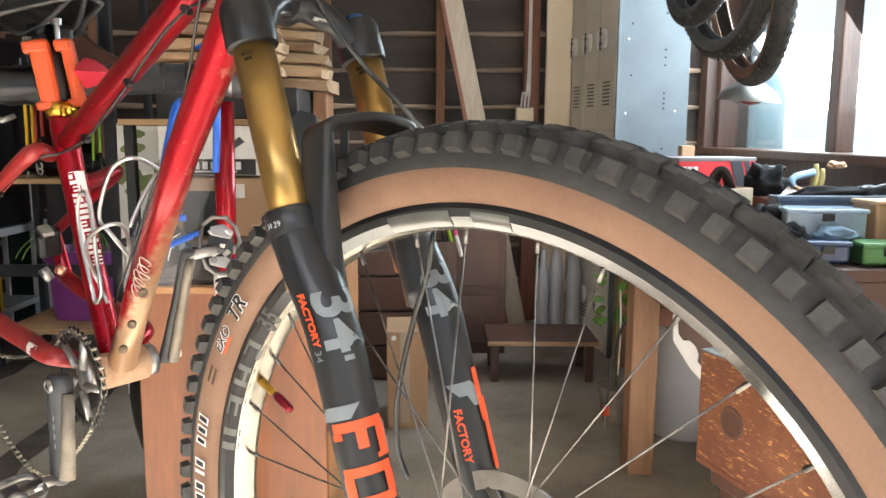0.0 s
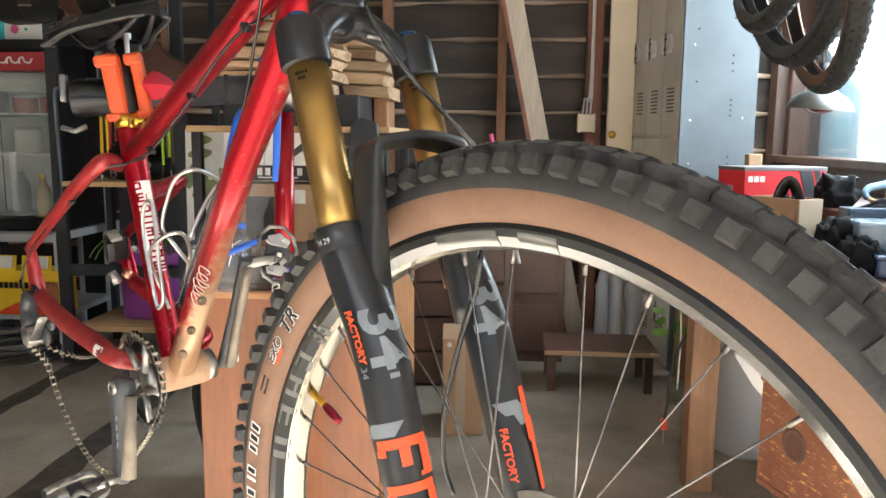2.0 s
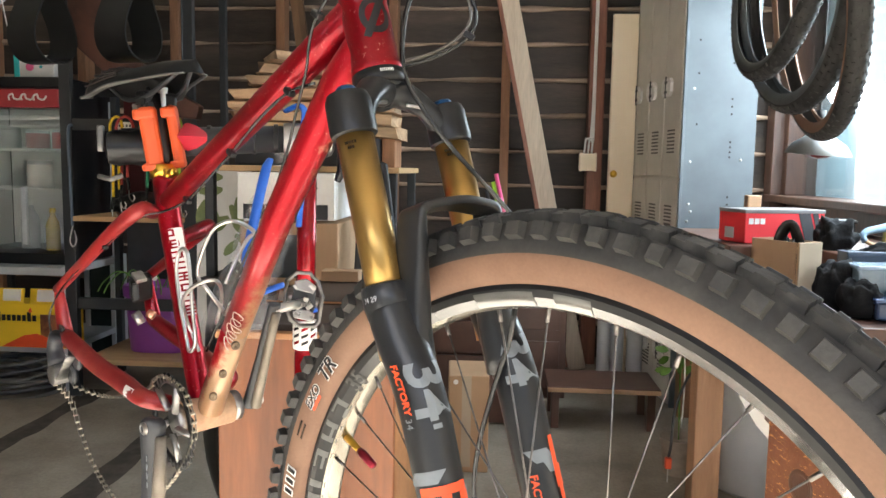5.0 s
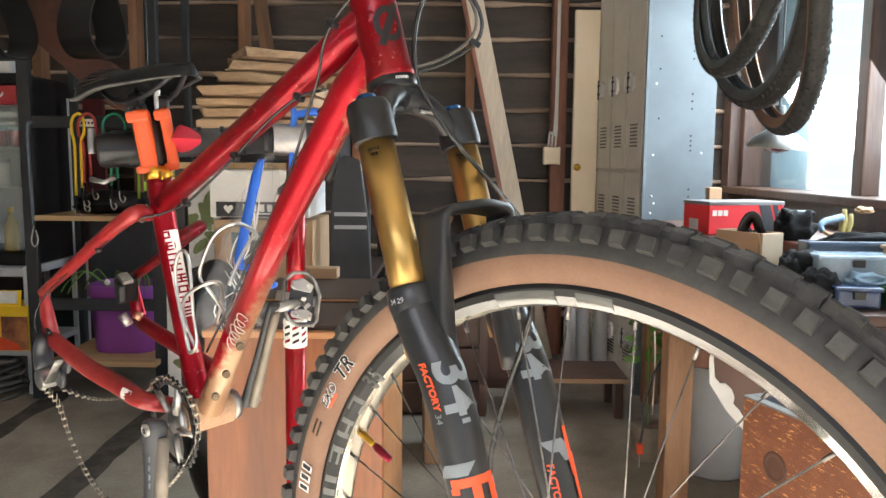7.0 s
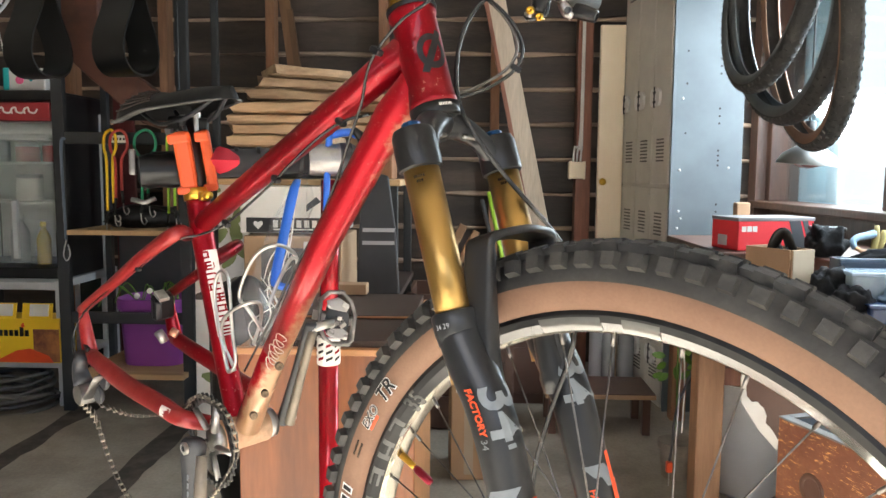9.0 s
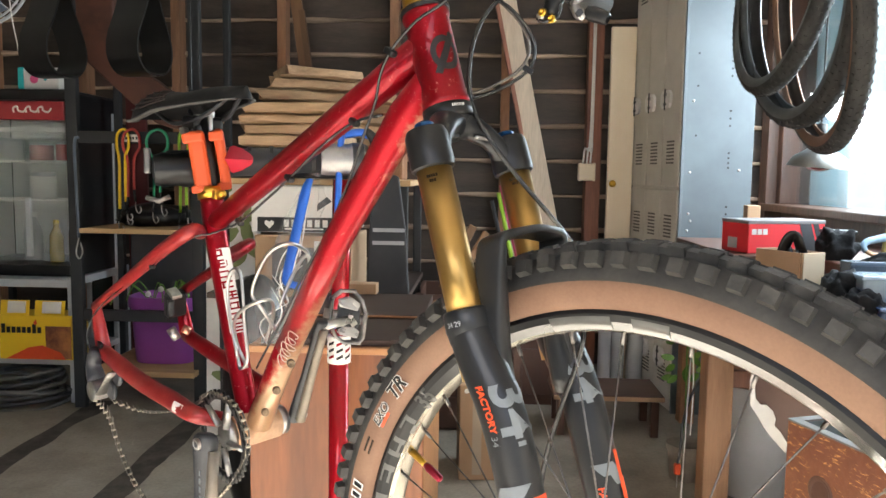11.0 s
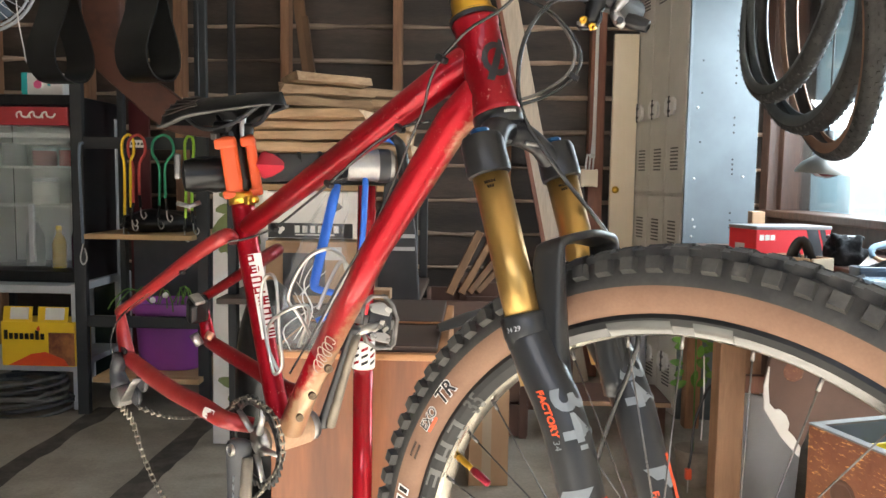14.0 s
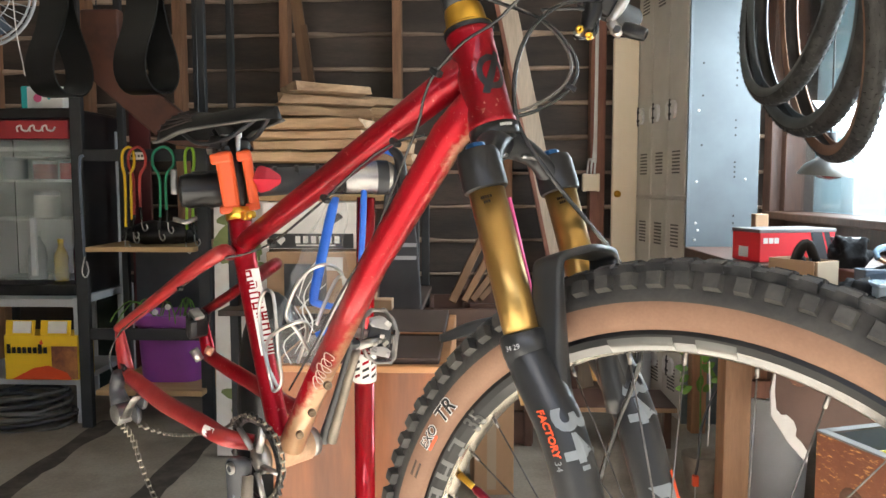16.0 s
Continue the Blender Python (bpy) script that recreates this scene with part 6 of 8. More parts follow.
for i, (x0, x1, h, yaw) in enumerate(((-0.46, -0.30, 0.045, 0), (-0.47, -0.31, 0.045, -4), (-0.5, -0.32, 0.042, 6), (-0.5, -0.34, 0.04, -5), (-0.53, -0.345, 0.04, 10), (-0.52, -0.36, 0.036, 14))):
    plank(((x0 + x1) / 2, 2.92, zz + h / 2), (x1 - x0, 0.2, h - 0.003), (0, 4, yaw), i + 20)
    zz += h
pbase = thing("timber_block", "short block of dark timber under stacked planks", "block", (-0.36, 2.93, 0.977))
part("body", box((-0.34, 2.93, 1.03), (0.05, 0.18, 0.106), 0.004), STUD, pbase)

dbox = thing("white_carton", "white carton with a black label strip", "box", (-0.6, 2.45, 0.8))
part("body", box((-0.575, 2.46, 0.884), (0.3, 0.3, 0.142), 0.003), WHITE, dbox)
part("label", box((-0.575, 2.308, 0.838), (0.26, 0.003, 0.045), 0), BLACK, dbox, "black label with pale bars")
hs = [(0, -0.013), (0.014, 0.002), (0.014, 0.009), (0.008, 0.013), (0, 0.008), (-0.008, 0.013), (-0.014, 0.009), (-0.014, 0.002)]
part("label_mark", slab(hs, axis_pose((-0.668, 2.3055, 0.838), (0, -1, 0), (1, 0, 0)), 0.001), WHITE, dbox, "white heart mark")
for i in range(6):
    part("label_bar", box((-0.615 + i * 0.024, 2.3055, 0.842), (0.015, 0.002, 0.022), 0), WHITE, dbox)
part("label_bar", box((-0.56, 2.3055, 0.825), (0.12, 0.002, 0.004), 0), WHITE, dbox)
part("mark", slab([(0, 0), (0.045, 0.03), (0.03, 0.045), (0.0, 0.02)], axis_pose((-0.52, 2.3085, 0.88), (0, -1, 0), (1, 0, 0)), 0.001), DARKGREY, dbox)
cb = thing("cardboard_box", "brown cardboard box with a dark picture on its face", "box", (-0.56, 2.5, 0.61))
part("body", box((-0.56, 2.44, 0.711), (0.3, 0.3, 0.19), 0.004), CARD, cb)
part("picture", box((-0.59, 2.288, 0.705), (0.13, 0.003, 0.13), 0), DARKGREY, cb, "dark printed picture")
part("label", box((-0.5, 2.288, 0.77), (0.05, 0.003, 0.04), 0), WHITE, cb)
bp = thing("printed_panel", "tall white panel printed with green leaves, leaning", "panel", (-0.95, 2.75, 0))
part("body", box((-0.935, 2.76, 0.485), (0.2, 0.02, 0.965), 0.003, (-2, 0, 0)), WHITE, bp)
random.seed(4)
OLIVE = mat("olive_print", (0.2, 0.24, 0.09), 0.6, col2=(0.13, 0.17, 0.06), scale=12, amount=0.8)
for i in range(16):
    c = V((-0.935 + random.uniform(-0.085, 0.085), 2.7487 + 0.0, random.choice((0.82, 0.86, 0.9, 0.8, 0.2, 0.26, 0.15, 0.32, 0.7)) + random.uniform(-0.05, 0.05)))
    c.y = 2.7487 + (c.z - 0.485) * 0.035
    L = random.uniform(0.03, 0.06)
    out = [(L * math.cos(a) * (1 + 0.2 * math.sin(2 * a)), 0.45 * L * math.sin(a)) for a in [2 * math.pi * k / 10 for k in range(10)]]
    part("printed_leaf", slab(out, axis_pose(c, (0, -1, 0.035), (math.cos(i), 0, math.sin(i))), 0.0006 + 0.0001 * (i % 4)), OLIVE, bp)
sk = thing("backpack", "black soft backpack standing on the floor", "bag", (-0.66, 2.0, 0))
bkm = bmesh.new()
bmesh.ops.create_uvsphere(bkm, u_segments=24, v_segments=16, radius=1)
for v in bkm.verts:
    n = 1 + 0.12 * noise.noise(v.co * 2.2)
    v.co = V((-0.63 + 0.1 * v.co.x * n, 2.05 + 0.09 * v.co.y * n, 0.36 + 0.36 * math.copysign(abs(v.co.z) ** 0.7, v.co.z)))
part("body", bkm, STRAP, sk, "", 80)
part("strap", tube([(-0.6, 1.965, 0.66), (-0.57, 1.94, 0.5), (-0.58, 1.945, 0.2)], 0.014, 8, curve=4, flat=(1.2, 0.3)), DARKGREY, sk, "", 60)
sl = thing("plastic_sled", "dark grey plastic board with pale stripes, leaning", "board", (-0.3, 2.5, 0.616))
slm = axis_pose((-0.30, 2.37, 0.62), V((0, -1, 0.12)), (1, 0, 0))
part("body", slab([(-0.075, 0), (0.06, 0), (0.045, 0.2), (0.02, 0.37), (-0.03, 0.385), (-0.06, 0.36), (-0.07, 0.2)], slm, 0.02, bev=0.005), DARKGREY, sl)
for z in (0.16, 0.2):
    part("stripe", box((0, 0, 0), (0.1, 0.012, 0.002), 0, m=slm @ pose(-0.008, z, 0.0215)), GREYBOX, sl)
sb = thing("small_carton", "small dusty grey-brown carton", "box", (-0.3, 2.25, 0.67))
part("body", box((-0.345, 2.03, 0.689), (0.1, 0.05, 0.028), 0.002), CARD, sb)
# leaning offcuts and sticks
offs = thing("shelf_crate", "dim wooden crate holding offcuts", "crate", (-0.05, 3.0, 0))
for k in range(4):
    part("front_slat", box((-0.06, 2.908, 0.07 + 0.134 * k), (0.42, 0.016, 0.126), 0.003, (0, 0, 0)), BROWNP, offs)
    part("back_slat", box((-0.06, 3.292, 0.07 + 0.134 * k), (0.42, 0.016, 0.126), 0.003), BROWNP, offs)
for x in (-0.262, 0.142):
    part("side_board", box((x, 3.1, 0.27), (0.016, 0.366, 0.53), 0.003), BROWNP, offs)
part("base", box((-0.06, 3.1, 0.014), (0.386, 0.366, 0.02), 0.002), BROWNP, offs)
for x in (-0.25, 0.13):
    part("corner_post", box((x, 2.896, 0.27), (0.03, 0.008, 0.54), 0.002), BROWNP, offs)
for i, (x0, z0, x1, z1, w) in enumerate(((-0.165, 0.56, -0.05, 0.80, 0.035), (-0.12, 0.56, 0.0, 0.775, 0.03), (-0.09, 0.56, 0.02, 0.70, 0.028), (-0.06, 0.56, 0.035, 0.66, 0.025))):
    d = V((x1 - x0, 0.04, z1 - z0))
    m = axis_pose(V(((x0 + x1) / 2, 2.93 + 0.02 * i, (z0 + z1) / 2)), d, (0, 1, 0))
    single("offcut", box((0, 0, 0), (0.06, w * 0.9, d.length), 0.003, m=m), OFFCUT, "short wooden offcut leaning in a crate", "wood", group="leaning offcuts")
for i, (x0, z0, x1, z1, mt) in enumerate(((0.15, 0.66, 0.055, 0.96, PINK), (0.135, 0.62, 0.045, 0.93, LIME), (0.115, 0.6, 0.02, 0.9, DARKGREY), (0.17, 0.58, 0.07, 0.86, WHITE))):
    single("rolled_tube", tube([(x0, 2.92, z0 - 0.1), (x1, 2.95, z1)], 0.008, 14), mt, ("pink", "lime green", "dark grey", "pale")[i] + " plastic tube leaning in a crate", "tube", 40, group="coloured tubes")

# ---- back wall: leaning boards, outlet ----
for (x0, z0, x1, z1, w, d, mt, lab) in ((0.475, 0.0, 0.055, 2.0, 0.085, 0.028, RAWBOARD, "long pale raw board leaning on the back wall"), (-0.70, 0.0, -0.97, 1.95, 0.055, 0.02, OFFCUT, "slim raw stick leaning on the back wall"), (-0.67, 0.0, -0.93, 1.8, 0.03, 0.03, OFFCUT, "slim raw stick leaning on the back wall")):
    v = V((x1 - x0, 0.06, z1 - z0))
    single("board", box((0, 0, 0), (w, d, v.length), 0.003, m=axis_pose(V(((x0 + x1) / 2, 3.8, (z0 + z1) / 2)), v, (1, 0, 0))), mt, lab, "board")
single("board", box((0, 0, 0), (0.02, 0.03, 2.02), 0.003, m=axis_pose(V((0.212, 3.795, 1.0)), V((-0.42, 0.06, 2.0)), (1, 0, 0))), TRIM, "thin reddish batten along a leaning board", "board")
ol = thing("outlet_box", "cream surface-mounted power outlet with cables", "outlet", (0.5, 3.87, 1.02))
part("body", box((0.5, 3.855, 1.02), (0.085, 0.04, 0.085), 0.006), BEIGE, ol)
for x in (-0.018, 0.0, 0.018):
    part("cable", tube([(0.5 + x, 3.86, 1.06), (0.507 + x * 0.9, 3.865, 1.14), (0.522 + x * 0.25, 3.87, 1.24), (0.524 + x * 0.25, 3.87, 2.4)], 0.005, 8, curve=4), WHITE, ol, "pale cable", 60)
for x in (-0.034, 0.034):
    for z in (-0.038, 0.038):
        part("lug", box((0.5 + x, 3.838, 1.02 + z), (0.014, 0.008, 0.014), 0.002), BEIGE, ol)

# ---- lockers and cream door ----
dr = thing("cream_door", "cream-painted narrow cupboard door with a brass knob", "door", (0.64, 3.75, 0))
part("body", box((0.642, 3.74, 0.855), (0.118, 0.035, 1.7), 0.004), BEIGE, dr)
part("knob", lathe([(0.006, 0), (0.006, 0.012), (0.016, 0.018), (0.017, 0.026), (0.01, 0.032), (0.0, 0.033)], axis_pose((0.604, 3.722, 0.965), (0, -1, 0)), 16), GOLDANO, dr, "dull brass knob", 60)
LATCH = mat("bright_latch_metal", (0.85, 0.84, 0.82), 0.4, 0.2, col2=(0.72, 0.7, 0.67), scale=30, amount=0.7)
VENTGREY = mat("shaded_vent_grey", (0.13, 0.12, 0.11), 0.5)
lk = thing("locker", "grey steel lockers with a daylight-tinted end panel and bright latch plates", "locker", (0.9, 3.5, 0))
LZ = 2.02
part("body", slab([(0.808, 3.206), (1.075, 3.2), (1.03, 3.83), (0.712, 3.77)], Matrix.Identity(4), LZ), LOCKER, lk)
part("end_panel", box((0.9405, 3.198, LZ / 2), (0.285, 0.008, LZ), 0.002), LOCKSIDE, lk, "steel end panel tinted for blue daylight")
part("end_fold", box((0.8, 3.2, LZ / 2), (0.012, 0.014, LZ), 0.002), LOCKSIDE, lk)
random.seed(11)
for (x, zs) in ((0.985, (1.62, 1.6, 1.54, 1.5, 1.47, 1.44, 1.41, 1.27, 1.24, 1.21, 1.1, 1.08, 1.06, 1.04, 0.88, 0.85, 0.82)), (0.85, (1.5, 1.37, 1.17))):
    for z in zs:
        part("hole", lathe([(0.0, 0.0), (0.0045, 0.0), (0.0045, 0.0006)], axis_pose((x + 0.0, 3.1936, z), (0, -1, 0)), 8), BLACK, lk)
for x, z in ((0.835, 1.31), (0.832, 1.02), (0.833, 0.85), (0.842, 0.82), (0.83, 0.78), (1.03, 1.03)):
    part("rivet", lathe([(0.006, 0.0), (0.005, 0.002), (0.0, 0.003)], axis_pose((x, 3.1936, z), (0, -1, 0)), 8), STEEL, lk, "bright rivet", 60)
lu = (V((0.712, 3.77, 0)) - V((0.808, 3.206, 0))).normalized()
ln = V((lu.y * -1, lu.x, 0))
for i in range(3):
    for j, (z0, z1) in enumerate(((0.02, 0.945), (0.96, 2.0))):
        c = V((0.808, 3.206, 0)) + lu * (0.02 + 0.178 * (i + 0.5))
        m = axis_pose(c + ln * 0.006 + V((0, 0, (z0 + z1) / 2)), ln, lu)
        d = part("locker_door", box((0, 0, 0), (0.172, z1 - z0, 0.012), 0.003, m=m), LOCKER, lk)
        hz = 0.37 if j else 0.2
        lm4 = axis_pose(c + ln * 0.0122 + V((0, 0, z0 + hz)) + lu * (0.048 if j else 0.02), ln, lu)
        lt4 = part("latch", slab([(-0.05, -0.02), (-0.05, 0.02), (-0.034, 0.038), (0.034, 0.038), (0.05, 0.02), (0.05, -0.02), (0.034, -0.038), (-0.034, -0.038)], lm4, 0.013, bev=0.002), LATCH, d, "bright six-sided latch plate")
        part("latch_bar", box((0, 0, 0), (0.008, 0.09, 0.006), 0.002, m=lm4 @ pose(0, 0, 0.0135)), DARKGREY, d)
        for yy in (-0.02, 0.02):
            part("latch_hole", box((0, 0, 0), (0.03, 0.01, 0.002), 0.0005, m=lm4 @ pose(0, yy, 0.0131)), DARKGREY, d)
        for zb in (z0 + 0.1, z1 - 0.2):
            for k in range(7):
                part("vent_slot", box((0, 0, 0), (0.075, 0.007, 0.003), 0.001, m=axis_pose(c + ln * 0.0125 + V((0, 0, zb + k * 0.015)), ln, lu)), VENTGREY, d)


# ---- black rack on the far side ----
rk = thing("metal_rack", "black angle-steel rack with plywood shelves", "rack", (-1.44, 3.2, 0))
for x in (-1.69, -1.178):
    for y in (3.06, 3.45):
        part("post", box((x, y, 0.98), (0.048 if y < 3.1 else 0.03, 0.03, 1.96), 0.003), SHELFMETAL, rk)
for z in (1.13, 0.395):
    part("rail", box((-1.434, 3.06, z), (0.464, 0.02, 0.048), 0.003), SHELFMETAL, rk)
part("shelf", box((-1.42, 3.2, 0.752), (0.44, 0.42, 0.02), 0.002), PLY, rk, "pale plywood shelf")
part("shelf", box((-1.40, 3.2, 0.165), (0.44, 0.42, 0.022), 0.002), PLY, rk, "pale plywood shelf")
part("sticker", box((-1.44, 3.0485, 1.127), (0.065, 0.002, 0.03), 0), WHITE, rk, "white paper sticker with dark bars")
for i in range(4):
    part("sticker_bar", box((-1.462 + i * 0.014, 3.047, 1.127), (0.007, 0.002, 0.01), 0), DARKGREY, rk)
part("back_slats", box((-1.43, 3.42, 0.55), (0.4, 0.012, 0.36), 0.002), DARKGREY, rk)


gpn = thing("glass_panel", "tall dark glass panel in a pale frame behind the rack", "panel", (-1.84, 3.56, 0.0))
part("glass", box((-1.84, 3.56, 0.62), (0.13, 0.008, 1.22), 0.002), mat("dark_green_glass", (0.02, 0.03, 0.028), 0.12, col2=(0.035, 0.05, 0.045), scale=5, amount=0.7), gpn, "dark greenish glass")
for x in (-1.905, -1.775):
    part("frame_bar", box((x, 3.555, 0.62), (0.022, 0.022, 1.24), 0.003), GREYBOX, gpn)
part("frame_bar", box((-1.84, 3.555, 1.25), (0.152, 0.022, 0.022), 0.003), GREYBOX, gpn)
single("red_board", box((-1.7, 3.66, 0.68), (0.1, 0.02, 1.36), 0.003), mat("dark_red_paint", (0.09, 0.012, 0.012), 0.5, col2=(0.05, 0.01, 0.009), scale=5, amount=0.7), "dark red painted board standing behind the rack", "board")


def bungee(x, mt, col, w, drop, hz):
    t = thing("bungee_cord", col + " bungee cord looped over the rack rail with steel hooks", "cord", (x, 3.045, 1.15), group="bungee cords")
    part("cord", tube([(x - 0.016, 3.03, 0.87 - drop), (x - 0.013, 3.03, 1.03), (x - w, 3.035, 1.09), (x - w * 0.85, 3.035, 1.14), (x, 3.045, 1.163), (x + w * 0.85, 3.04, 1.14), (x + w, 3.035, 1.09), (x + 0.012, 3.03, 1.04), (x + 0.01, 3.03, 0.9 - drop)], 0.0058, 10, curve=6), mt, t, "", 60)
    for dx, k in ((-0.016, 0.87), (0.01, 0.9)):
        p = V((x + dx, 3.03, k - drop))
        part("sleeve", tube([p, p + V((dx * 0.4, 0, -0.05))], 0.006, 8), BLACK, t, "", 60)
        q = p + V((dx * 0.4, 0, -0.05))
        part("hook", tube([q, q + V((0.004, -0.004, -0.03)), q + V((0.016, -0.006, -0.045)), q + V((0.026, -0.006, -0.032)), q + V((0.02, -0.006, -0.018))], 0.0025, 8, curve=4), STEEL, t, "bent steel hook", 60)


bungee(-1.473, YELLOW, "yellow", 0.024, 0.03, 0)
bungee(-1.437, mat("red_cord", (0.5, 0.06, 0.05), 0.6), "faded red", 0.034, -0.02, 0)
bungee(-1.33, GREEN, "green", 0.042, -0.01, 0)
bungee(-1.222, LIME, "light green", 0.018, 0.04, 0)
single("hanging_cord", tube([(-1.655, 3.035, 1.13), (-1.67, 3.03, 1.1), (-1.668, 3.03, 0.9), (-1.664, 3.03, 0.72)], 0.006, 8, curve=5), BLUEGREY, "dark blue cord hanging from the rack post", "cord", 60)
single("steel_hook", tube([(-1.664, 3.03, 0.72), (-1.675, 3.025, 0.66), (-1.66, 3.02, 0.635), (-1.648, 3.025, 0.66), (-1.658, 3.03, 0.7)], 0.003, 8, curve=5), STEEL, "small steel hook on a dark cord", "hook", 60)
bag2 = bmesh.new()
bmesh.ops.create_uvsphere(bag2, u_segments=24, v_segments=14, radius=1)
for v in bag2.verts:
    n = 1 + 0.25 * noise.noise(v.co * 2.5)
    v.co = V((-1.41 + 0.17 * v.co.x * n, 3.2 + 0.12 * v.co.y * n, max(0.764, 0.8 + 0.055 * v.co.z * n)))
single("cloth_bag", bag2, STRAP, "slumped black cloth bag on a plywood shelf", "bag", 80)

tub = thing("purple_tub", "purple plastic tub with trailing green plants", "tub", (-1.375, 3.215, 0.178))
tb = bmesh.new()
rows = []
for r, z in ((0.124, 0.178), (0.128, 0.185), (0.142, 0.415), (0.152, 0.417), (0.154, 0.462), (0.146, 0.464), (0.14, 0.43), (0.0, 0.425)):
    rows.append([tb.verts.new((-1.375 + r * math.copysign(abs(math.cos(a)) ** 0.6, math.cos(a)), 3.215 + 0.8 * r * math.copysign(abs(math.sin(a)) ** 0.6, math.sin(a)), z)) for a in [2 * math.pi * k / 28 for k in range(28)]])
for p, q in zip(rows, rows[1:]):
    for k in range(28):
        tb.faces.new((p[k], p[(k + 1) % 28], q[(k + 1) % 28], q[k]))
bmesh.ops.recalc_face_normals(tb, faces=tb.faces)
part("body", tb, PURPLE, tub, "", 40)
random.seed(5)
for i in range(9):
    a = random.uniform(0, 6.28)
    p = V((-1.375 + 0.06 * math.cos(a), 3.19 + 0.05 * math.sin(a), 0.44))
    q = V((random.uniform(-0.13, 0.13), random.uniform(-0.12, -0.03), 0.06))
    part("stem", tube([p, p + q * 0.6 + V((0, 0, 0.05)), p + q + V((0, 0, -0.01)), p + q * 1.15 + V((0, -0.01, -0.06))], 0.0028, 6, curve=5), LEAF, tub, "thin green stem", 60)
for c in ((-1.395, 3.07, 0.485), (-1.345, 3.08, 0.505)):
    part("flower", lathe([(0.0, 0.0), (0.012, 0.003), (0.013, 0.008), (0.006, 0.013), (0, 0.013)], axis_pose(c, (0, -1, 0.3)), 8), WHITE, tub, "small pale flower", 60)

# ---- drinks cooler on its own low rack ----
cr2 = thing("low_rack", "low dark rack with dull grey shelf edges", "rack", (-2.0, 3.4, 0))
for x in (-2.32, -1.75):
    for y in (3.12, 3.6):
        part("post", box((x, y, 0.27), (0.028, 0.03, 0.54), 0.003), GREYBOX if x > -2 else SHELFMETAL, cr2)
part("shelf", box((-2.04, 3.36, 0.515), (0.56, 0.5, 0.034), 0.003), GREYBOX, cr2, "dull grey shelf")
part("shelf", box((-2.04, 3.36, 0.177), (0.56, 0.5, 0.026), 0.003), GREYBOX, cr2, "dull grey shelf")
SIGNRED = mat("faded_red_sign", (0.36, 0.035, 0.04), 0.35, col2=(0.28, 0.03, 0.035), scale=9, amount=0.7)
fg = thing("drinks_cooler", "small glass-front drinks cooler with a red sign strip", "cooler", (-2.05, 3.4, 0.532))
part("side_panel", box((-1.785, 3.43, 0.93), (0.03, 0.46, 0.79), 0.004), BLACK, fg)
part("side_panel", box((-2.33, 3.43, 0.93), (0.03, 0.46, 0.79), 0.004), BLACK, fg)
part("back_panel", box((-2.06, 3.645, 0.93), (0.53, 0.02, 0.79), 0.003), WHITE, fg)
for xx in (-1.803, -2.312):
    part("liner", box((xx, 3.42, 0.93), (0.004, 0.4, 0.7), 0.001), WHITE, fg, "pale inner liner")
part("base", box((-2.06, 3.42, 0.557), (0.52, 0.44, 0.048), 0.004), BLACK, fg)
part("top", box((-2.06, 3.42, 1.312), (0.57, 0.48, 0.045), 0.006), BLACK, fg)
sg = part("sign", box((-2.06, 3.205, 1.246), (0.51, 0.02, 0.08), 0.004), SIGNRED, fg, "red sign strip with a white flourish")
for i in range(3):
    c0 = -2.0 + i * 0.055
    part("flourish", tube([(c0 - 0.02, 3.192, 1.236), (c0 - 0.022, 3.192, 1.255), (c0 - 0.005, 3.192, 1.262), (c0 + 0.0, 3.192, 1.245), (c0 + 0.022, 3.192, 1.24), (c0 + 0.035, 3.192, 1.256)], 0.0042, 6, curve=5, flat=(1, 0.5)), WHITE, sg, "", 60)
part("tag", box((-1.83, 3.19, 1.31), (0.07, 0.006, 0.022), 0.001), GREYBOX, fg)
for z in (1.03, 0.858):
    part("glass_shelf", box((-2.06, 3.4, z), (0.51, 0.34, 0.008), 0.001), WHITE, fg, "pale shelf")
gp = part("glass_door", box((-2.06, 3.205, 0.9), (0.51, 0.006, 0.6), 0.001), FILMGLASS, fg, "glass door with a pale film for reflections")
gp.visible_shadow = False
part("door_frame", box((-1.975, 3.2, 0.745), (0.022, 0.02, 0.25), 0.003), GREYBOX, fg)
part("light_strip", box((-2.06, 3.23, 1.165), (0.5, 0.02, 0.02), 0.003), WHITE, fg)


def bottle(c, r, h, mt, lab, nm="bottle", cap=WHITE):
    t = thing(nm, lab, nm, c, group="bottles and jars in the cooler")
    part("body", lathe([(0.0, 0.0), (r * 0.92, 0.0), (r, 0.006), (r, h * 0.58), (r * 0.85, h * 0.68), (r * 0.42, h * 0.82), (r * 0.38, h * 0.92), (0.0, h * 0.92)], pose(*c), 20), mt, t, "", 40)
    part("cap", lathe([(0.0, h * 0.9), (r * 0.44, h * 0.9), (r * 0.44, h), (0.0, h)], pose(*c), 16), cap, t, "", 40)


def jar(c, r, h, mt, lab):
    t = thing("jar", lab, "jar", c, group="bottles and jars in the cooler")
    part("body", lathe([(0.0, 0.0), (r, 0.002), (r, h * 0.82), (r * 0.9, h * 0.86), (0.0, h * 0.86)], pose(*c), 20), mt, t, "", 40)
    part("lid", lathe([(0.0, h * 0.85), (r * 0.98, h * 0.85), (r * 0.98, h), (0.0, h)], pose(*c), 20), GREYBOX, t, "", 40)


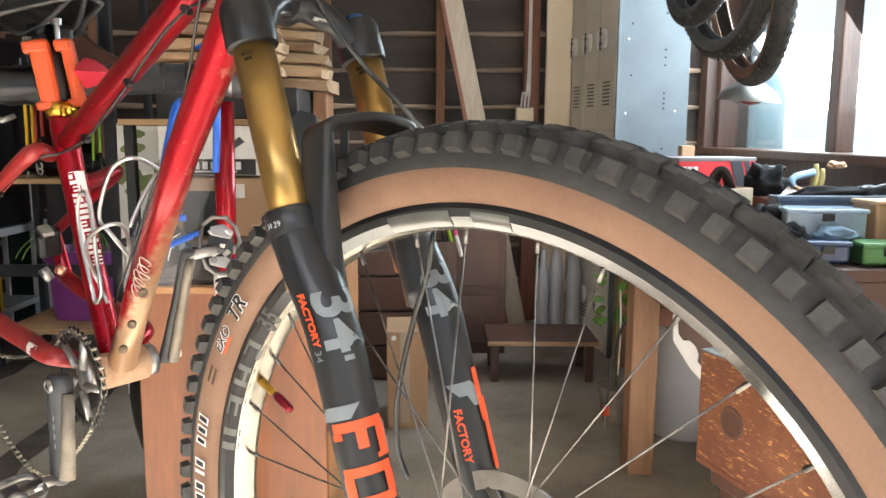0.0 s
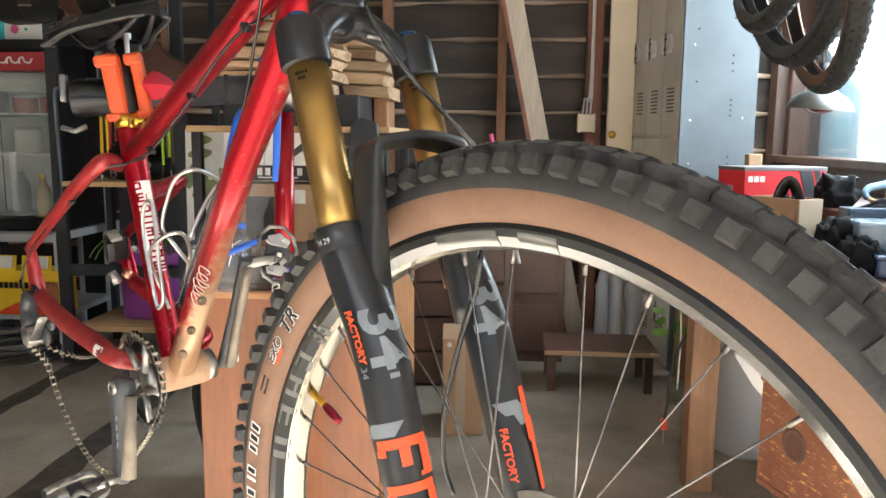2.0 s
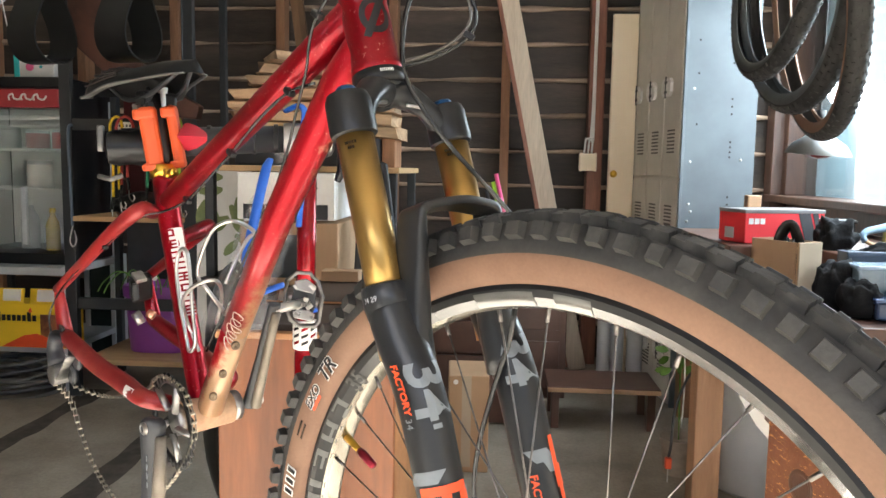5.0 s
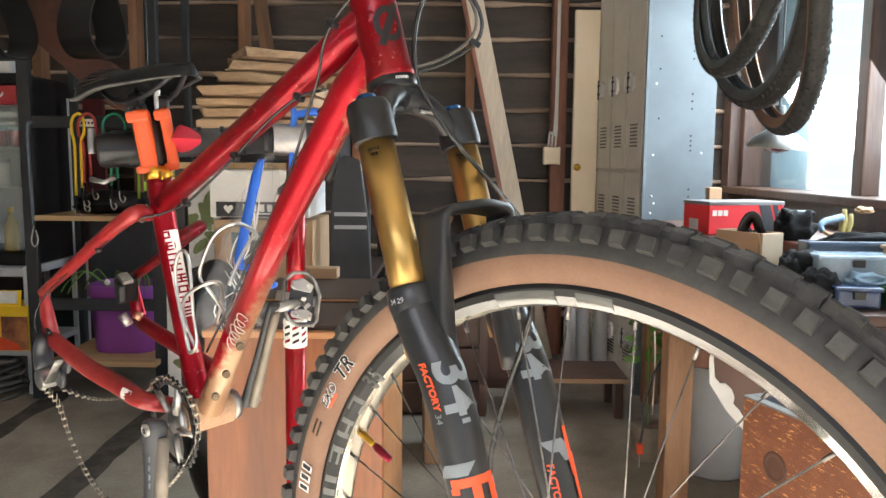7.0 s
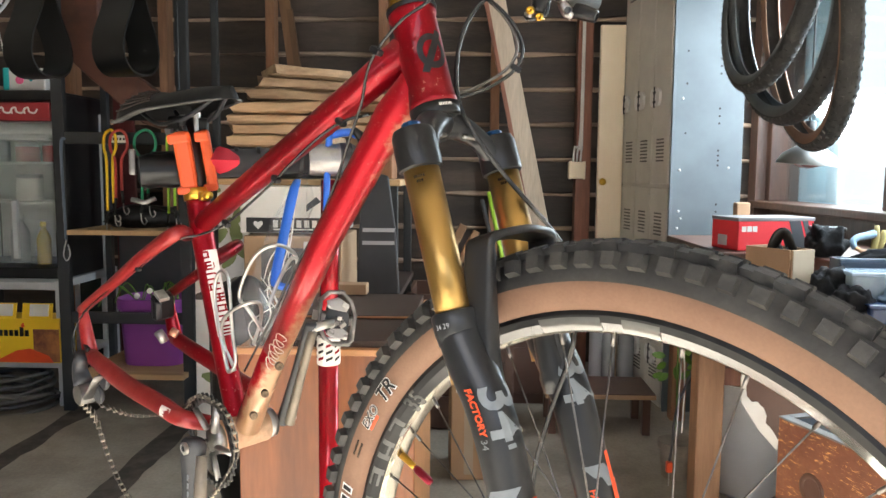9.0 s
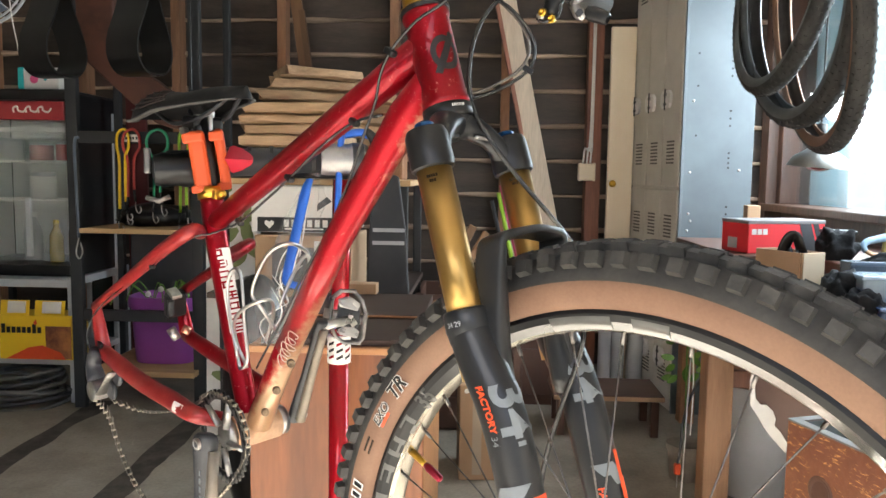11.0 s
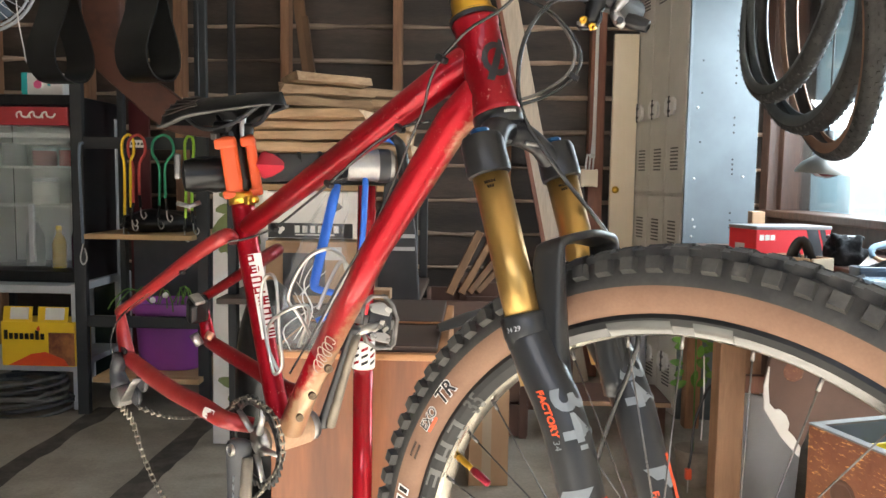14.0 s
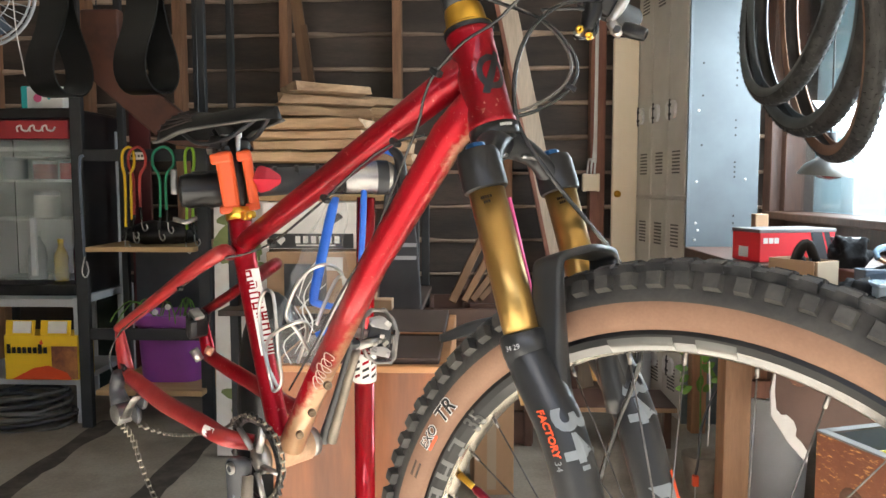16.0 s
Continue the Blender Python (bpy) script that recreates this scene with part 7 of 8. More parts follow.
jar((-1.985, 3.33, 1.035), 0.05, 0.08, mat("berry_jam", (0.25, 0.03, 0.03), 0.3), "squat jar of dark red preserve")
jar((-1.88, 3.33, 1.035), 0.036, 0.085, mat("red_tin", (0.45, 0.05, 0.05), 0.3, 0.4), "red and silver tin")
jar((-2.14, 3.36, 1.035), 0.05, 0.1, GREYBOX, "pale jar with a grey lid")
bt = thing("storage_tray", "clear plastic tray with a pale lid", "tray", (-1.98, 3.33, 1.12))
part("body", box((-1.96, 3.36, 1.135), (0.22, 0.2, 0.012), 0.003), WHITE, bt)
jar((-2.0, 3.36, 0.863), 0.055, 0.12, WHITE, "white tub with a printed label")
jar((-1.86, 3.4, 0.863), 0.04, 0.1, BLUEGREY, "blue-grey tin with a grey lid")
bottle((-1.925, 3.32, 0.582), 0.03, 0.19, mat("yellow_liquid", (0.5, 0.33, 0.03), 0.2), "bottle of yellow liquid", cap=YELLOW)
bottle((-1.835, 3.34, 0.582), 0.04, 0.24, mat("purple_liquid", (0.12, 0.03, 0.08), 0.2), "bottle of dark purple drink", cap=BLACK)
bottle((-2.08, 3.4, 0.582), 0.04, 0.22, GREYBOX, "pale plastic bottle with white cap")
tc = thing("teal_carton", "white and teal carton with a pink dot", "box", (-1.96, 3.3, 1.335))
part("body", box((-1.94, 3.3, 1.385), (0.17, 0.08, 0.1), 0.006), WHITE, tc)
part("teal_end", box((-2.025, 3.3, 1.385), (0.03, 0.084, 0.104), 0.006), TEAL, tc)
part("dot", lathe([(0, 0), (0.018, 0), (0.018, 0.002), (0, 0.002)], axis_pose((-1.965, 3.2595, 1.385), (0, -1, 0)), 16), PINK, tc)
part("dot", lathe([(0, 0), (0.007, 0), (0.007, 0.002), (0, 0.002)], axis_pose((-1.915, 3.2595, 1.385), (0, -1, 0)), 12), TEAL, tc)

fl = thing("firelog_carton", "yellow carton of fire logs with open white-topped flaps", "box", (-1.85, 3.12, 0.19))
FX0, FX1, FY = -2.06, -1.745, 3.09
part("body", box(((FX0 + FX1) / 2, FY + 0.07, 0.285), (FX1 - FX0, 0.14, 0.19), 0.003), YELLOW, fl)
part("side_panel", box((FX1 - 0.055, FY - 0.0015, 0.265), (0.11, 0.003, 0.14), 0), mat("dark_flame_photo", (0.16, 0.05, 0.03), 0.5, col2=(0.5, 0.2, 0.06), scale=14, amount=0.8), fl, "dark photo panel of a fire")
wav = [(0.0, 0.0), (0.26, 0.0), (0.24, 0.03), (0.16, 0.06), (0.1, 0.05), (0.04, 0.02)]
part("red_swoosh", slab(wav, axis_pose((FX0 + 0.03, FY - 0.003, 0.193), (0, -1, 0), (1, 0, 0)), 0.0015), ORANGE, fl, "red-orange swoosh")
for i in range(8):
    part("name_bar", box((FX0 + 0.022 + i * 0.0225, FY - 0.004, 0.318 + (0.006 if i in (0, 6) else 0)), (0.016, 0.003, 0.026 + (0.014 if i in (0, 6) else 0)), 0.001), BLACK, fl)
part("flame_mark", slab([(0, 0), (0.012, 0.006), (0.006, 0.024), (-0.004, 0.012)], axis_pose((FX0 + 0.16, FY - 0.004, 0.34), (0, -1, 0), (1, 0, 0)), 0.002), ORANGE, fl)
for x0, x1 in ((FX0 + 0.005, FX0 + 0.13), (FX0 + 0.155, FX0 + 0.285)):
    part("flap", box(((x0 + x1) / 2, FY + 0.012, 0.405), (x1 - x0, 0.005, 0.075), 0.001, (-10, 0, 0)), YELLOW, fl)
    part("flap_top", box(((x0 + x1) / 2 + 0.01, FY + 0.0085, 0.414), ((x1 - x0) * 0.62, 0.006, 0.05), 0.001, (-10, 0, 0)), WHITE, fl, "white flap patch")
COILGREY = mat("grey_cable_sheath", (0.11, 0.108, 0.1), 0.45, col2=(0.06, 0.058, 0.055), scale=12, amount=0.7)
cc = thing("cable_coil", "heap of coiled grey cables on the floor", "cable", (-1.95, 3.2, 0))
random.seed(8)
for i in range(9):
    h = 0.012 + 0.014 * i
    part("cable", tube([(-2.0 + (0.24 - i * 0.008) * math.cos(a) + random.uniform(-0.02, 0.02), 3.1 + 0.13 * math.sin(a), h + random.uniform(-0.004, 0.006) + 0.02 * math.sin(a + i)) for a in [2 * math.pi * k / 12 for k in range(13)]], 0.009, 8, curve=3), [COILGREY, DARKGREY, COILGREY][i % 3], cc, "", 60)

# ---- hung from the ceiling on the far side ----
def strap_loop(cx, cy, turn, zb, w, lab):
    t = thing("rubber_loop", lab, "strap", (cx, cy, zb), group="black rubber loops")
    prof = [(-0.012, ZC), (-0.014, zb + 0.42), (-0.03, zb + 0.26), (-0.085, zb + 0.13), (-0.09, zb + 0.06), (-0.055, zb + 0.012), (0.0, zb), (0.055, zb + 0.012), (0.09, zb + 0.06), (0.085, zb + 0.13), (0.03, zb + 0.26), (0.014, zb + 0.42), (0.012, ZC)]
    cl = smooth_path([(x, 0, z) for x, z in prof], 4)
    m = pose(cx, cy, 0, 0, 0, turn)
    b2 = bmesh.new()
    rows = [[b2.verts.new(m @ (p + V((0, s * w, 0)))) for s in (-1, -0.33, 0.33, 1)] for p in cl]
    for p, q in zip(rows, rows[1:]):
        for k in range(3):
            b2.faces.new((p[k], p[k + 1], q[k + 1], q[k]))
    bmesh.ops.recalc_face_normals(b2, faces=b2.faces)
    bmesh.ops.solidify(b2, geom=b2.faces[:], thickness=0.006)
    part("band", b2, STRAP, t, "", 60)
    part("hook", tube([(cx, cy, ZC), (cx, cy, ZC - 0.05)], 0.006, 8), STEEL, t, "", 60)


strap_loop(-1.497, 2.6, 76, 1.31, 0.058, "wide black rubber loop hanging from the ceiling")
strap_loop(-1.193, 2.6, 76, 1.318, 0.062, "wide black rubber loop hanging from the ceiling")
bb2 = thing("brown_plank", "worn curved brown plank hung by wires from the ceiling", "plank", (-1.35, 2.8, 1.4))
bo = [(-0.16, 0.3), (-0.02, 0.3), (-0.02, 0.08), (0.06, 0.02), (0.135, -0.02), (0.22, -0.085), (0.27, -0.125), (0.33, -0.16), (0.32, -0.21), (0.195, -0.197), (0.13, -0.177), (0.06, -0.12), (-0.013, -0.055), (-0.127, 0.046), (-0.158, 0.077)]
part("body", slab([(x, z) for x, z in bo], axis_pose((-1.36, 2.84, 1.35), (0, -1, 0), (1, 0, 0)), 0.05, bev=0.006), BROWNLEATHER, bb2)
for x, z in ((-1.47, 1.64), (-1.1, 1.23)):
    part("wire", tube([(x, 2.815, z), (x, 2.815, ZC)], 0.0025, 6), STRAP, bb2)
fn = thing("fan", "round wire-caged fan hung in the corner", "fan", (-1.87, 2.7, 1.72))
fm = axis_pose((-1.868, 2.7, 1.715), (0.25, -1, -0.1))
for r, rr, zz2 in ((0.215, 0.006, 0.0), (0.205, 0.004, 0.02), (0.15, 0.002, 0.045), (0.1, 0.002, 0.055), (0.05, 0.0025, 0.06)):
    part("cage_ring", tube([fm @ V((r * math.cos(a), r * math.sin(a), zz2)) for a in [2 * math.pi * k / 40 for k in range(41)]], rr, 6), GREYBOX, fn, "", 60)
for k in range(40):
    a = 2 * math.pi * k / 40
    part("cage_wire", tube([fm @ V((0.05 * math.cos(a), 0.05 * math.sin(a), 0.06)), fm @ V((0.15 * math.cos(a + 0.1), 0.15 * math.sin(a + 0.1), 0.045)), fm @ V((0.212 * math.cos(a + 0.14), 0.212 * math.sin(a + 0.14), 0.0))], 0.0016, 5), GREYBOX, fn)
for k in range(3):
    a = 2.1 * k
    part("blade", slab([(0.03, -0.03), (0.18, -0.07), (0.19, 0.04), (0.04, 0.03)], fm @ pose(0, 0, -0.01, 0, 0, math.degrees(a)) @ pose(0, 0, 0, 18, 0, 0), 0.004), BLUEGREY, fn, "dark blade")
part("motor", lathe([(0, -0.1), (0.05, -0.1), (0.055, -0.02), (0.03, 0.03), (0, 0.03)], fm, 20), DARKGREY, fn, "", 40)
part("mount", tube([fm @ V((0, 0, -0.06)), (-1.87, 2.78, 2.0), (-1.87, 2.78, ZC)], 0.012, 10), GREYBOX, fn, "", 60)
part("cord", tube([(-1.70, 2.68, 1.66), (-1.705, 2.7, 1.55), (-1.7, 2.72, 1.45), (-1.705, 2.75, 1.40), (-1.66, 2.78, 1.37)], 0.0022, 6, curve=5), WHITE, fn, "thin pale pull cord", 60)

# ---- bench by the window and what lies on it ----
bn2 = thing("workbench", "cluttered wooden workbench under the window", "workbench", (1.15, 2.6, 0))
part("top", box((1.15, 2.80, 0.735), (0.74, 0.72, 0.04), 0.004), BROWNP, bn2)
part("front_board", box((1.27, 2.319, 0.735), (0.5, 0.238, 0.04), 0.004), BROWNP, bn2)
for x in (0.83, 1.48):
    for y in (2.475, 3.1):
        part("leg", box((x, y, 0.357), (0.06, 0.06, 0.715), 0.004), STUD, bn2)
part("apron", box((1.27, 2.25, 0.672), (0.48, 0.02, 0.085), 0.003), BROWNP, bn2)
CARTONTOP = mat("grey_carton_top", (0.2, 0.19, 0.195), 0.35, col2=(0.15, 0.12, 0.12), scale=6, amount=0.7)
rb = thing("red_carton", "long red and grey printed carton", "box", (0.95, 2.5, 0.755))
rm = pose(0.955, 2.6, 0.807, 0, 0, 15)
part("body", box((0, 0, 0), (0.28, 0.15, 0.1), 0.003, m=rm), REDBOX, rb)
part("lid", box((0, 0, 0), (0.284, 0.154, 0.012), 0.002, m=rm @ pose(0, 0, 0.051)), CARTONTOP, rb, "grey carton top")
for i, (x, w) in enumerate(((0.075, 0.03), (0.105, 0.012), (0.125, 0.02))):
    part("slash", slab([(x, -0.05), (x + w, -0.05), (x + w - 0.03, 0.045), (x - 0.03, 0.045)], rm @ pose(0, -0.0755, 0, 90, 0, 0), 0.001), DARKGREY, rb, "dark slash")
part("end_print", box((0, 0, 0), (0.002, 0.05, 0.035), 0, m=rm @ pose(-0.1415, 0.01, -0.02)), GREYBOX, rb, "white printed patch")
for i in range(3):
    part("letter_bar", box((0, 0, 0), (0.016, 0.0015, 0.018), 0, m=rm @ pose(-0.12 + i * 0.02, -0.0758, 0.02)), WHITE, rb)


def open_box(name, c, s, turn, lab, mt=CARD):
    t = thing(name, lab, "box", (c[0], c[1], c[2]))
    m = pose(*c, 0, 0, turn)
    part("base", box((0, 0, 0), (s[0], s[1], 0.006), 0.001, m=m @ pose(0, 0, 0.003)), mt, t)
    for sx, sy, px, py in ((s[0], 0.005, 0, -s[1] / 2), (s[0], 0.005, 0, s[1] / 2), (0.005, s[1] - 0.01, -s[0] / 2, 0), (0.005, s[1] - 0.01, s[0] / 2, 0)):
        part("side", box((0, 0, 0), (sx, sy, s[2]), 0.001, m=m @ pose(px, py, s[2] / 2 + 0.006)), mt, t)
    # paler sheet over one end, standing in for window light on it
    part("lit_end", box((0, 0, 0), (s[0] - 0.004, 0.003, s[2] - 0.002), 0.001, m=m @ pose(0, -s[1] / 2 - 0.0042, s[2] / 2 + 0.006)), CARDPALE, t, "end face paled for window light")


open_box("open_carton", (0.9075, 2.33, 0.6155), (0.09, 0.168, 0.164), 26.6, "open brown cardboard box of black parts on the old table")


def lump(name, c, s, mt, lab, cat, seed, sub=0):
    b2 = bmesh.new()
    bmesh.ops.create_icosphere(b2, subdivisions=4, radius=1)
    for v in b2.verts:
        n = 1 + 0.35 * noise.noise(v.co * 1.8 + V((seed, 0, 0))) + 0.12 * noise.noise(v.co * 5 + V((seed, 3, 0)))
        q = V((math.copysign(abs(v.co.x) ** 0.7, v.co.x), math.copysign(abs(v.co.y) ** 0.7, v.co.y), v.co.z))
        v.co = V((c[0] + s[0] * q.x * n, c[1] + s[1] * q.y * n, max(c[2], c[2] + s[2] * (0.8 + q.z) * n)))
    return single(name, b2, mt, lab, cat, 80)


CLOTH = mat("black_cloth", (0.012, 0.0125, 0.014), 0.85, col2=(0.022, 0.022, 0.024), scale=25, amount=0.8, bump=0.5, bscale=120, spec=0.15)
lump("black_strap_bundle", (0.9075, 2.33, 0.6225), (0.032, 0.055, 0.085), CLOTH, "black strap bundle in an open carton", "strap", 1)
lump("black_pouch", (1.06, 2.36, 0.756), (0.05, 0.045, 0.05), CLOTH, "slumped black pouch on the workbench", "pouch", 2)
single("bent_strap", tube([(0.885, 2.335, 0.76), (0.895, 2.32, 0.815), (0.915, 2.31, 0.83), (0.94, 2.31, 0.77)], 0.015, 10, curve=5, flat=(1.2, 0.4)), STRAP, "bent black strap sticking out of a carton", "strap", 60)
SLEEVE = mat("faded_blue_cloth", (0.2, 0.3, 0.4), 0.8, col2=(0.12, 0.19, 0.27), scale=30, amount=0.8, bump=0.4, bscale=90)
gv = thing("work_glove", "faded blue work glove with tan fingers on the bench", "glove", (1.2, 2.4, 0.756))
part("cuff", tube([(1.135, 2.34, 0.783), (1.132, 2.35, 0.80), (1.148, 2.36, 0.813), (1.18, 2.375, 0.818), (1.212, 2.385, 0.824)], [0.008, 0.0095, 0.0105, 0.0115, 0.0125], 12, curve=4), SLEEVE, gv, "", 60)
for k in range(3):
    part("finger", tube([(1.135, 2.335 + 0.004 * k, 0.785), (1.15 + 0.005 * k, 2.325 + 0.008 * k, 0.775), (1.17 + 0.004 * k, 2.322 + 0.01 * k, 0.775), (1.178, 2.322 + 0.01 * k, 0.767)], 0.0058, 8, curve=3), CARD, gv, "tan finger", 60)
for (x0, z0, x1, z1, r) in ((1.205, 0.772, 1.222, 0.85, 0.009), (1.222, 0.772, 1.243, 0.836, 0.008)):
    single("paint_stick", tube([(x0, 2.38, z0 - 0.016), ((x0 + x1) / 2 + 0.005, 2.385, (z0 + z1) / 2), (x1, 2.39, z1)], [r, r * 1.3, r * 0.7], 10, curve=3), mat("dull_ochre", (0.32, 0.26, 0.09), 0.7, col2=(0.2, 0.15, 0.06), scale=30, amount=0.8), "dull ochre stirring stick wrapped in rag", "stick", 50)
lump("leather_cap", (1.3, 2.42, 0.835), (0.026, 0.02, 0.012), CARD, "small tan leather cap hung over the bench clutter", "cap", 9)
tin = thing("paint_tin", "small dull brown tin against the wall", "tin", (0.97, 2.95, 0.755))
part("body", box((1.03, 3.02, 0.825), (0.05, 0.05, 0.14), 0.004), CARD, tin)
# lower old brown table in front, with boxes
lt = thing("old_table", "old brown-painted table with a raw wooden leg", "table", (1.05, 2.05, 0))
part("top", box((1.08, 2.16, 0.60), (0.9, 0.54, 0.03), 0.004), BROWNP, lt)
part("leg", box((0.645, 2.12, 0.293), (0.072, 0.072, 0.586), 0.004), POSTWOOD, lt, "raw pale wooden leg")
part("leg", box((1.48, 2.12, 0.293), (0.072, 0.072, 0.586), 0.004), POSTWOOD, lt)
part("leg", box((1.48, 1.93, 0.293), (0.06, 0.06, 0.586), 0.004), BROWNP, lt)
part("rail", box((0.8, 2.13, 0.44), (0.25, 0.02, 0.05), 0.003), TRIM, lt)
ap = [(0.67, 0.585), (1.2, 0.585), (1.2, 0.40), (0.775, 0.395), (0.757, 0.345), (0.742, 0.334), (0.7, 0.385), (0.662, 0.44), (0.66, 0.5)]
part("apron", slab(ap, axis_pose((0, 1.91, 0), (0, -1, 0), (1, 0, 0)), 0.02, bev=0.003), BROWNP, lt, "brown apron board with knots")
for c, r in (((0.725, 0.535), 0.02), ((0.93, 0.47), 0.018)):
    part("knot", lathe([(0.0, 0.0), (r * 0.6, 0.0005), (r, 0.003), (r * 1.25, 0.0)], axis_pose((c[0], 1.889, c[1]), (0, -1, 0), None), 14), RUST, lt, "dark knot", 60)
wst = [(0.662, 0.55), (0.664, 0.545), (0.663, 0.5), (0.668, 0.456), (0.682, 0.44), (0.695, 0.441), (0.711, 0.426), (0.719, 0.406), (0.717, 0.388), (0.733, 0.372), (0.75, 0.345), (0.748, 0.318), (0.7, 0.37), (0.655, 0.44), (0.652, 0.5)]
ws = thing("plastic_strip", "pale torn plastic strip along the table edge", "strip", (0.7, 1.88, 0.45))
part("body", slab(wst, axis_pose((0, 1.887, 0), (0, -1, 0), (1, 0, 0)), 0.006, bev=0.001), WHITE, ws)
NAVY = mat("dark_blue_plastic", (0.03, 0.055, 0.13), 0.25, col2=(0.05, 0.085, 0.17), scale=6, amount=0.6)
PALEBLUE = mat("cloudy_blue_plastic", (0.42, 0.53, 0.63), 0.15, col2=(0.25, 0.33, 0.42), scale=9, amount=0.8, alpha=0.75, bump=0.2, bscale=30)
for nm, c, s, rot, mt, lab in (("camera_case", (1.1, 2.45, 0.796), (0.09, 0.07, 0.078), -14, STRAP, "black padded case on the workbench"), ("parts_box", (1.06, 2.0, 0.643), (0.11, 0.085, 0.05), -10, NAVY, "small dark blue parts box on the old table"), ("storage_tub", (1.09, 2.085, 0.68), (0.2, 0.1, 0.122), -4, PALEBLUE, "cloudy pale blue plastic tub on the old table"), ("carton", (1.25, 2.08, 0.69), (0.1, 0.1, 0.146), 8, CARD, "small brown carton on the old table"), ("green_case", (1.19, 1.965, 0.643), (0.12, 0.09, 0.05), -6, mat("green_plastic", (0.07, 0.2, 0.06), 0.45), "green plastic case on the old table"), ("carton", (1.38, 2.1, 0.69), (0.14, 0.18, 0.146), 6, CARD, "small brown carton on the old table")):
    t = thing(nm, lab, "case", (c[0], c[1], c[2] - s[2] / 2))
    m = pose(*c, 0, 0, rot)
    part("body", box((0, 0, 0), s, 0.008, m=m), mt, t)
    part("lid", box((0, 0, 0), (s[0] + 0.008, s[1] + 0.008, 0.012), 0.004, m=m @ pose(0, 0, s[2] / 2)), mt, t)
    part("latch", box((0, 0, 0), (0.03, 0.008, 0.02), 0.002, m=m @ pose(0, -s[1] / 2 - 0.005, s[2] / 2 - 0.015)), BLACK, t)
BIN = mat("slate_blue_plastic", (0.085, 0.115, 0.165), 0.3, col2=(0.13, 0.165, 0.22), scale=7, amount=0.7)
bn3 = thing("blue_bin", "long slate blue plastic bin of dark odds and ends", "bin", (1.2, 2.22, 0.615))
for c, sz in (((1.2, 2.165, 0.692), (0.38, 0.006, 0.155)), ((1.2, 2.226, 0.692), (0.38, 0.006, 0.155)), ((1.013, 2.1955, 0.692), (0.006, 0.055, 0.155)), ((1.387, 2.1955, 0.692), (0.006, 0.055, 0.155)), ((1.2, 2.1955, 0.619), (0.368, 0.055, 0.006))):
    part("side", box(c, sz, 0.002), BIN, bn3)
part("rim", box((1.2, 2.16, 0.766), (0.39, 0.012, 0.012), 0.003), BIN, bn3, "rolled blue rim")
lump("dark_cloth", (1.17, 2.195, 0.735), (0.13, 0.024, 0.03), CLOTH, "heap of black cloth in a blue bin", "cloth", 12)
lump("dark_cloth", (1.3, 2.195, 0.735), (0.06, 0.024, 0.035), DARKGREY, "heap of dark grey cloth in a blue bin", "cloth", 14)
lump("tool_bag", (0.965, 2.12, 0.616), (0.05, 0.045, 0.075), CLOTH, "slumped black tool bag on the old table", "bag", 18)
lump("plastic_wrap", (1.1, 2.02, 0.668), (0.045, 0.03, 0.02), SLEEVE, "crumpled pale blue wrap on a parts box", "wrap", 16)
lump("tool_roll", (0.985, 2.03, 0.616), (0.045, 0.04, 0.05), CLOTH, "dark cloth tool roll heaped on the table", "tool roll", 7)
# crate with a yellow basket, on a stool
RIMWOOD = mat("worn_grey_edge", (0.2, 0.2, 0.2), 0.6, col2=(0.12, 0.11, 0.1), scale=15, amount=0.8)
ct = thing("wooden_crate", "open wooden crate with chipped brown paint", "crate", (0.8, 1.35, 0.33))
cm = pose(0.567, 1.437, 0.0, 0, 0, 18.6)       # its far near-side corner; x along the end, -y along the long side
part("long_side", box((0, 0, 0), (0.018, 0.56, 0.2), 0.002, m=cm @ pose(0.009, -0.28, 0.445)), RUST, ct, "chipped brown side board")
part("long_side", box((0, 0, 0), (0.018, 0.56, 0.2), 0.002, m=cm @ pose(0.331, -0.28, 0.445)), RUST, ct)
part("end_board", box((0, 0, 0), (0.304, 0.018, 0.2), 0.002, m=cm @ pose(0.17, -0.009, 0.445)), BLUEGREY, ct, "worn end board")
part("end_board", box((0, 0, 0), (0.304, 0.018, 0.2), 0.002, m=cm @ pose(0.17, -0.551, 0.445)), RUST, ct)
part("base", box((0, 0, 0), (0.34, 0.56, 0.012), 0.002, m=cm @ pose(0.17, -0.28, 0.339)), RUST, ct)
part("rim_edge", box((0, 0, 0), (0.02, 0.56, 0.004), 0.001, m=cm @ pose(0.009, -0.28, 0.547)), RIMWOOD, ct, "bare worn top edge")
part("rim_edge", box((0, 0, 0), (0.3, 0.02, 0.004), 0.001, m=cm @ pose(0.17, -0.009, 0.547)), RIMWOOD, ct, "bare worn top edge")
part("knot_hole", lathe([(0.0, -0.004), (0.014, -0.004), (0.02, 0.0), (0.026, 0.002), (0.03, 0.0)], axis_pose(cm @ V((-0.0005, -0.09, 0.44)), cm.to_3x3() @ V((-1, 0, 0))), 18), BROWNP, ct, "dark knot", 60)
bk = thing("yellow_basket", "yellow plastic basket with square holes inside a crate", "basket", (0.8, 1.35, 0.345))
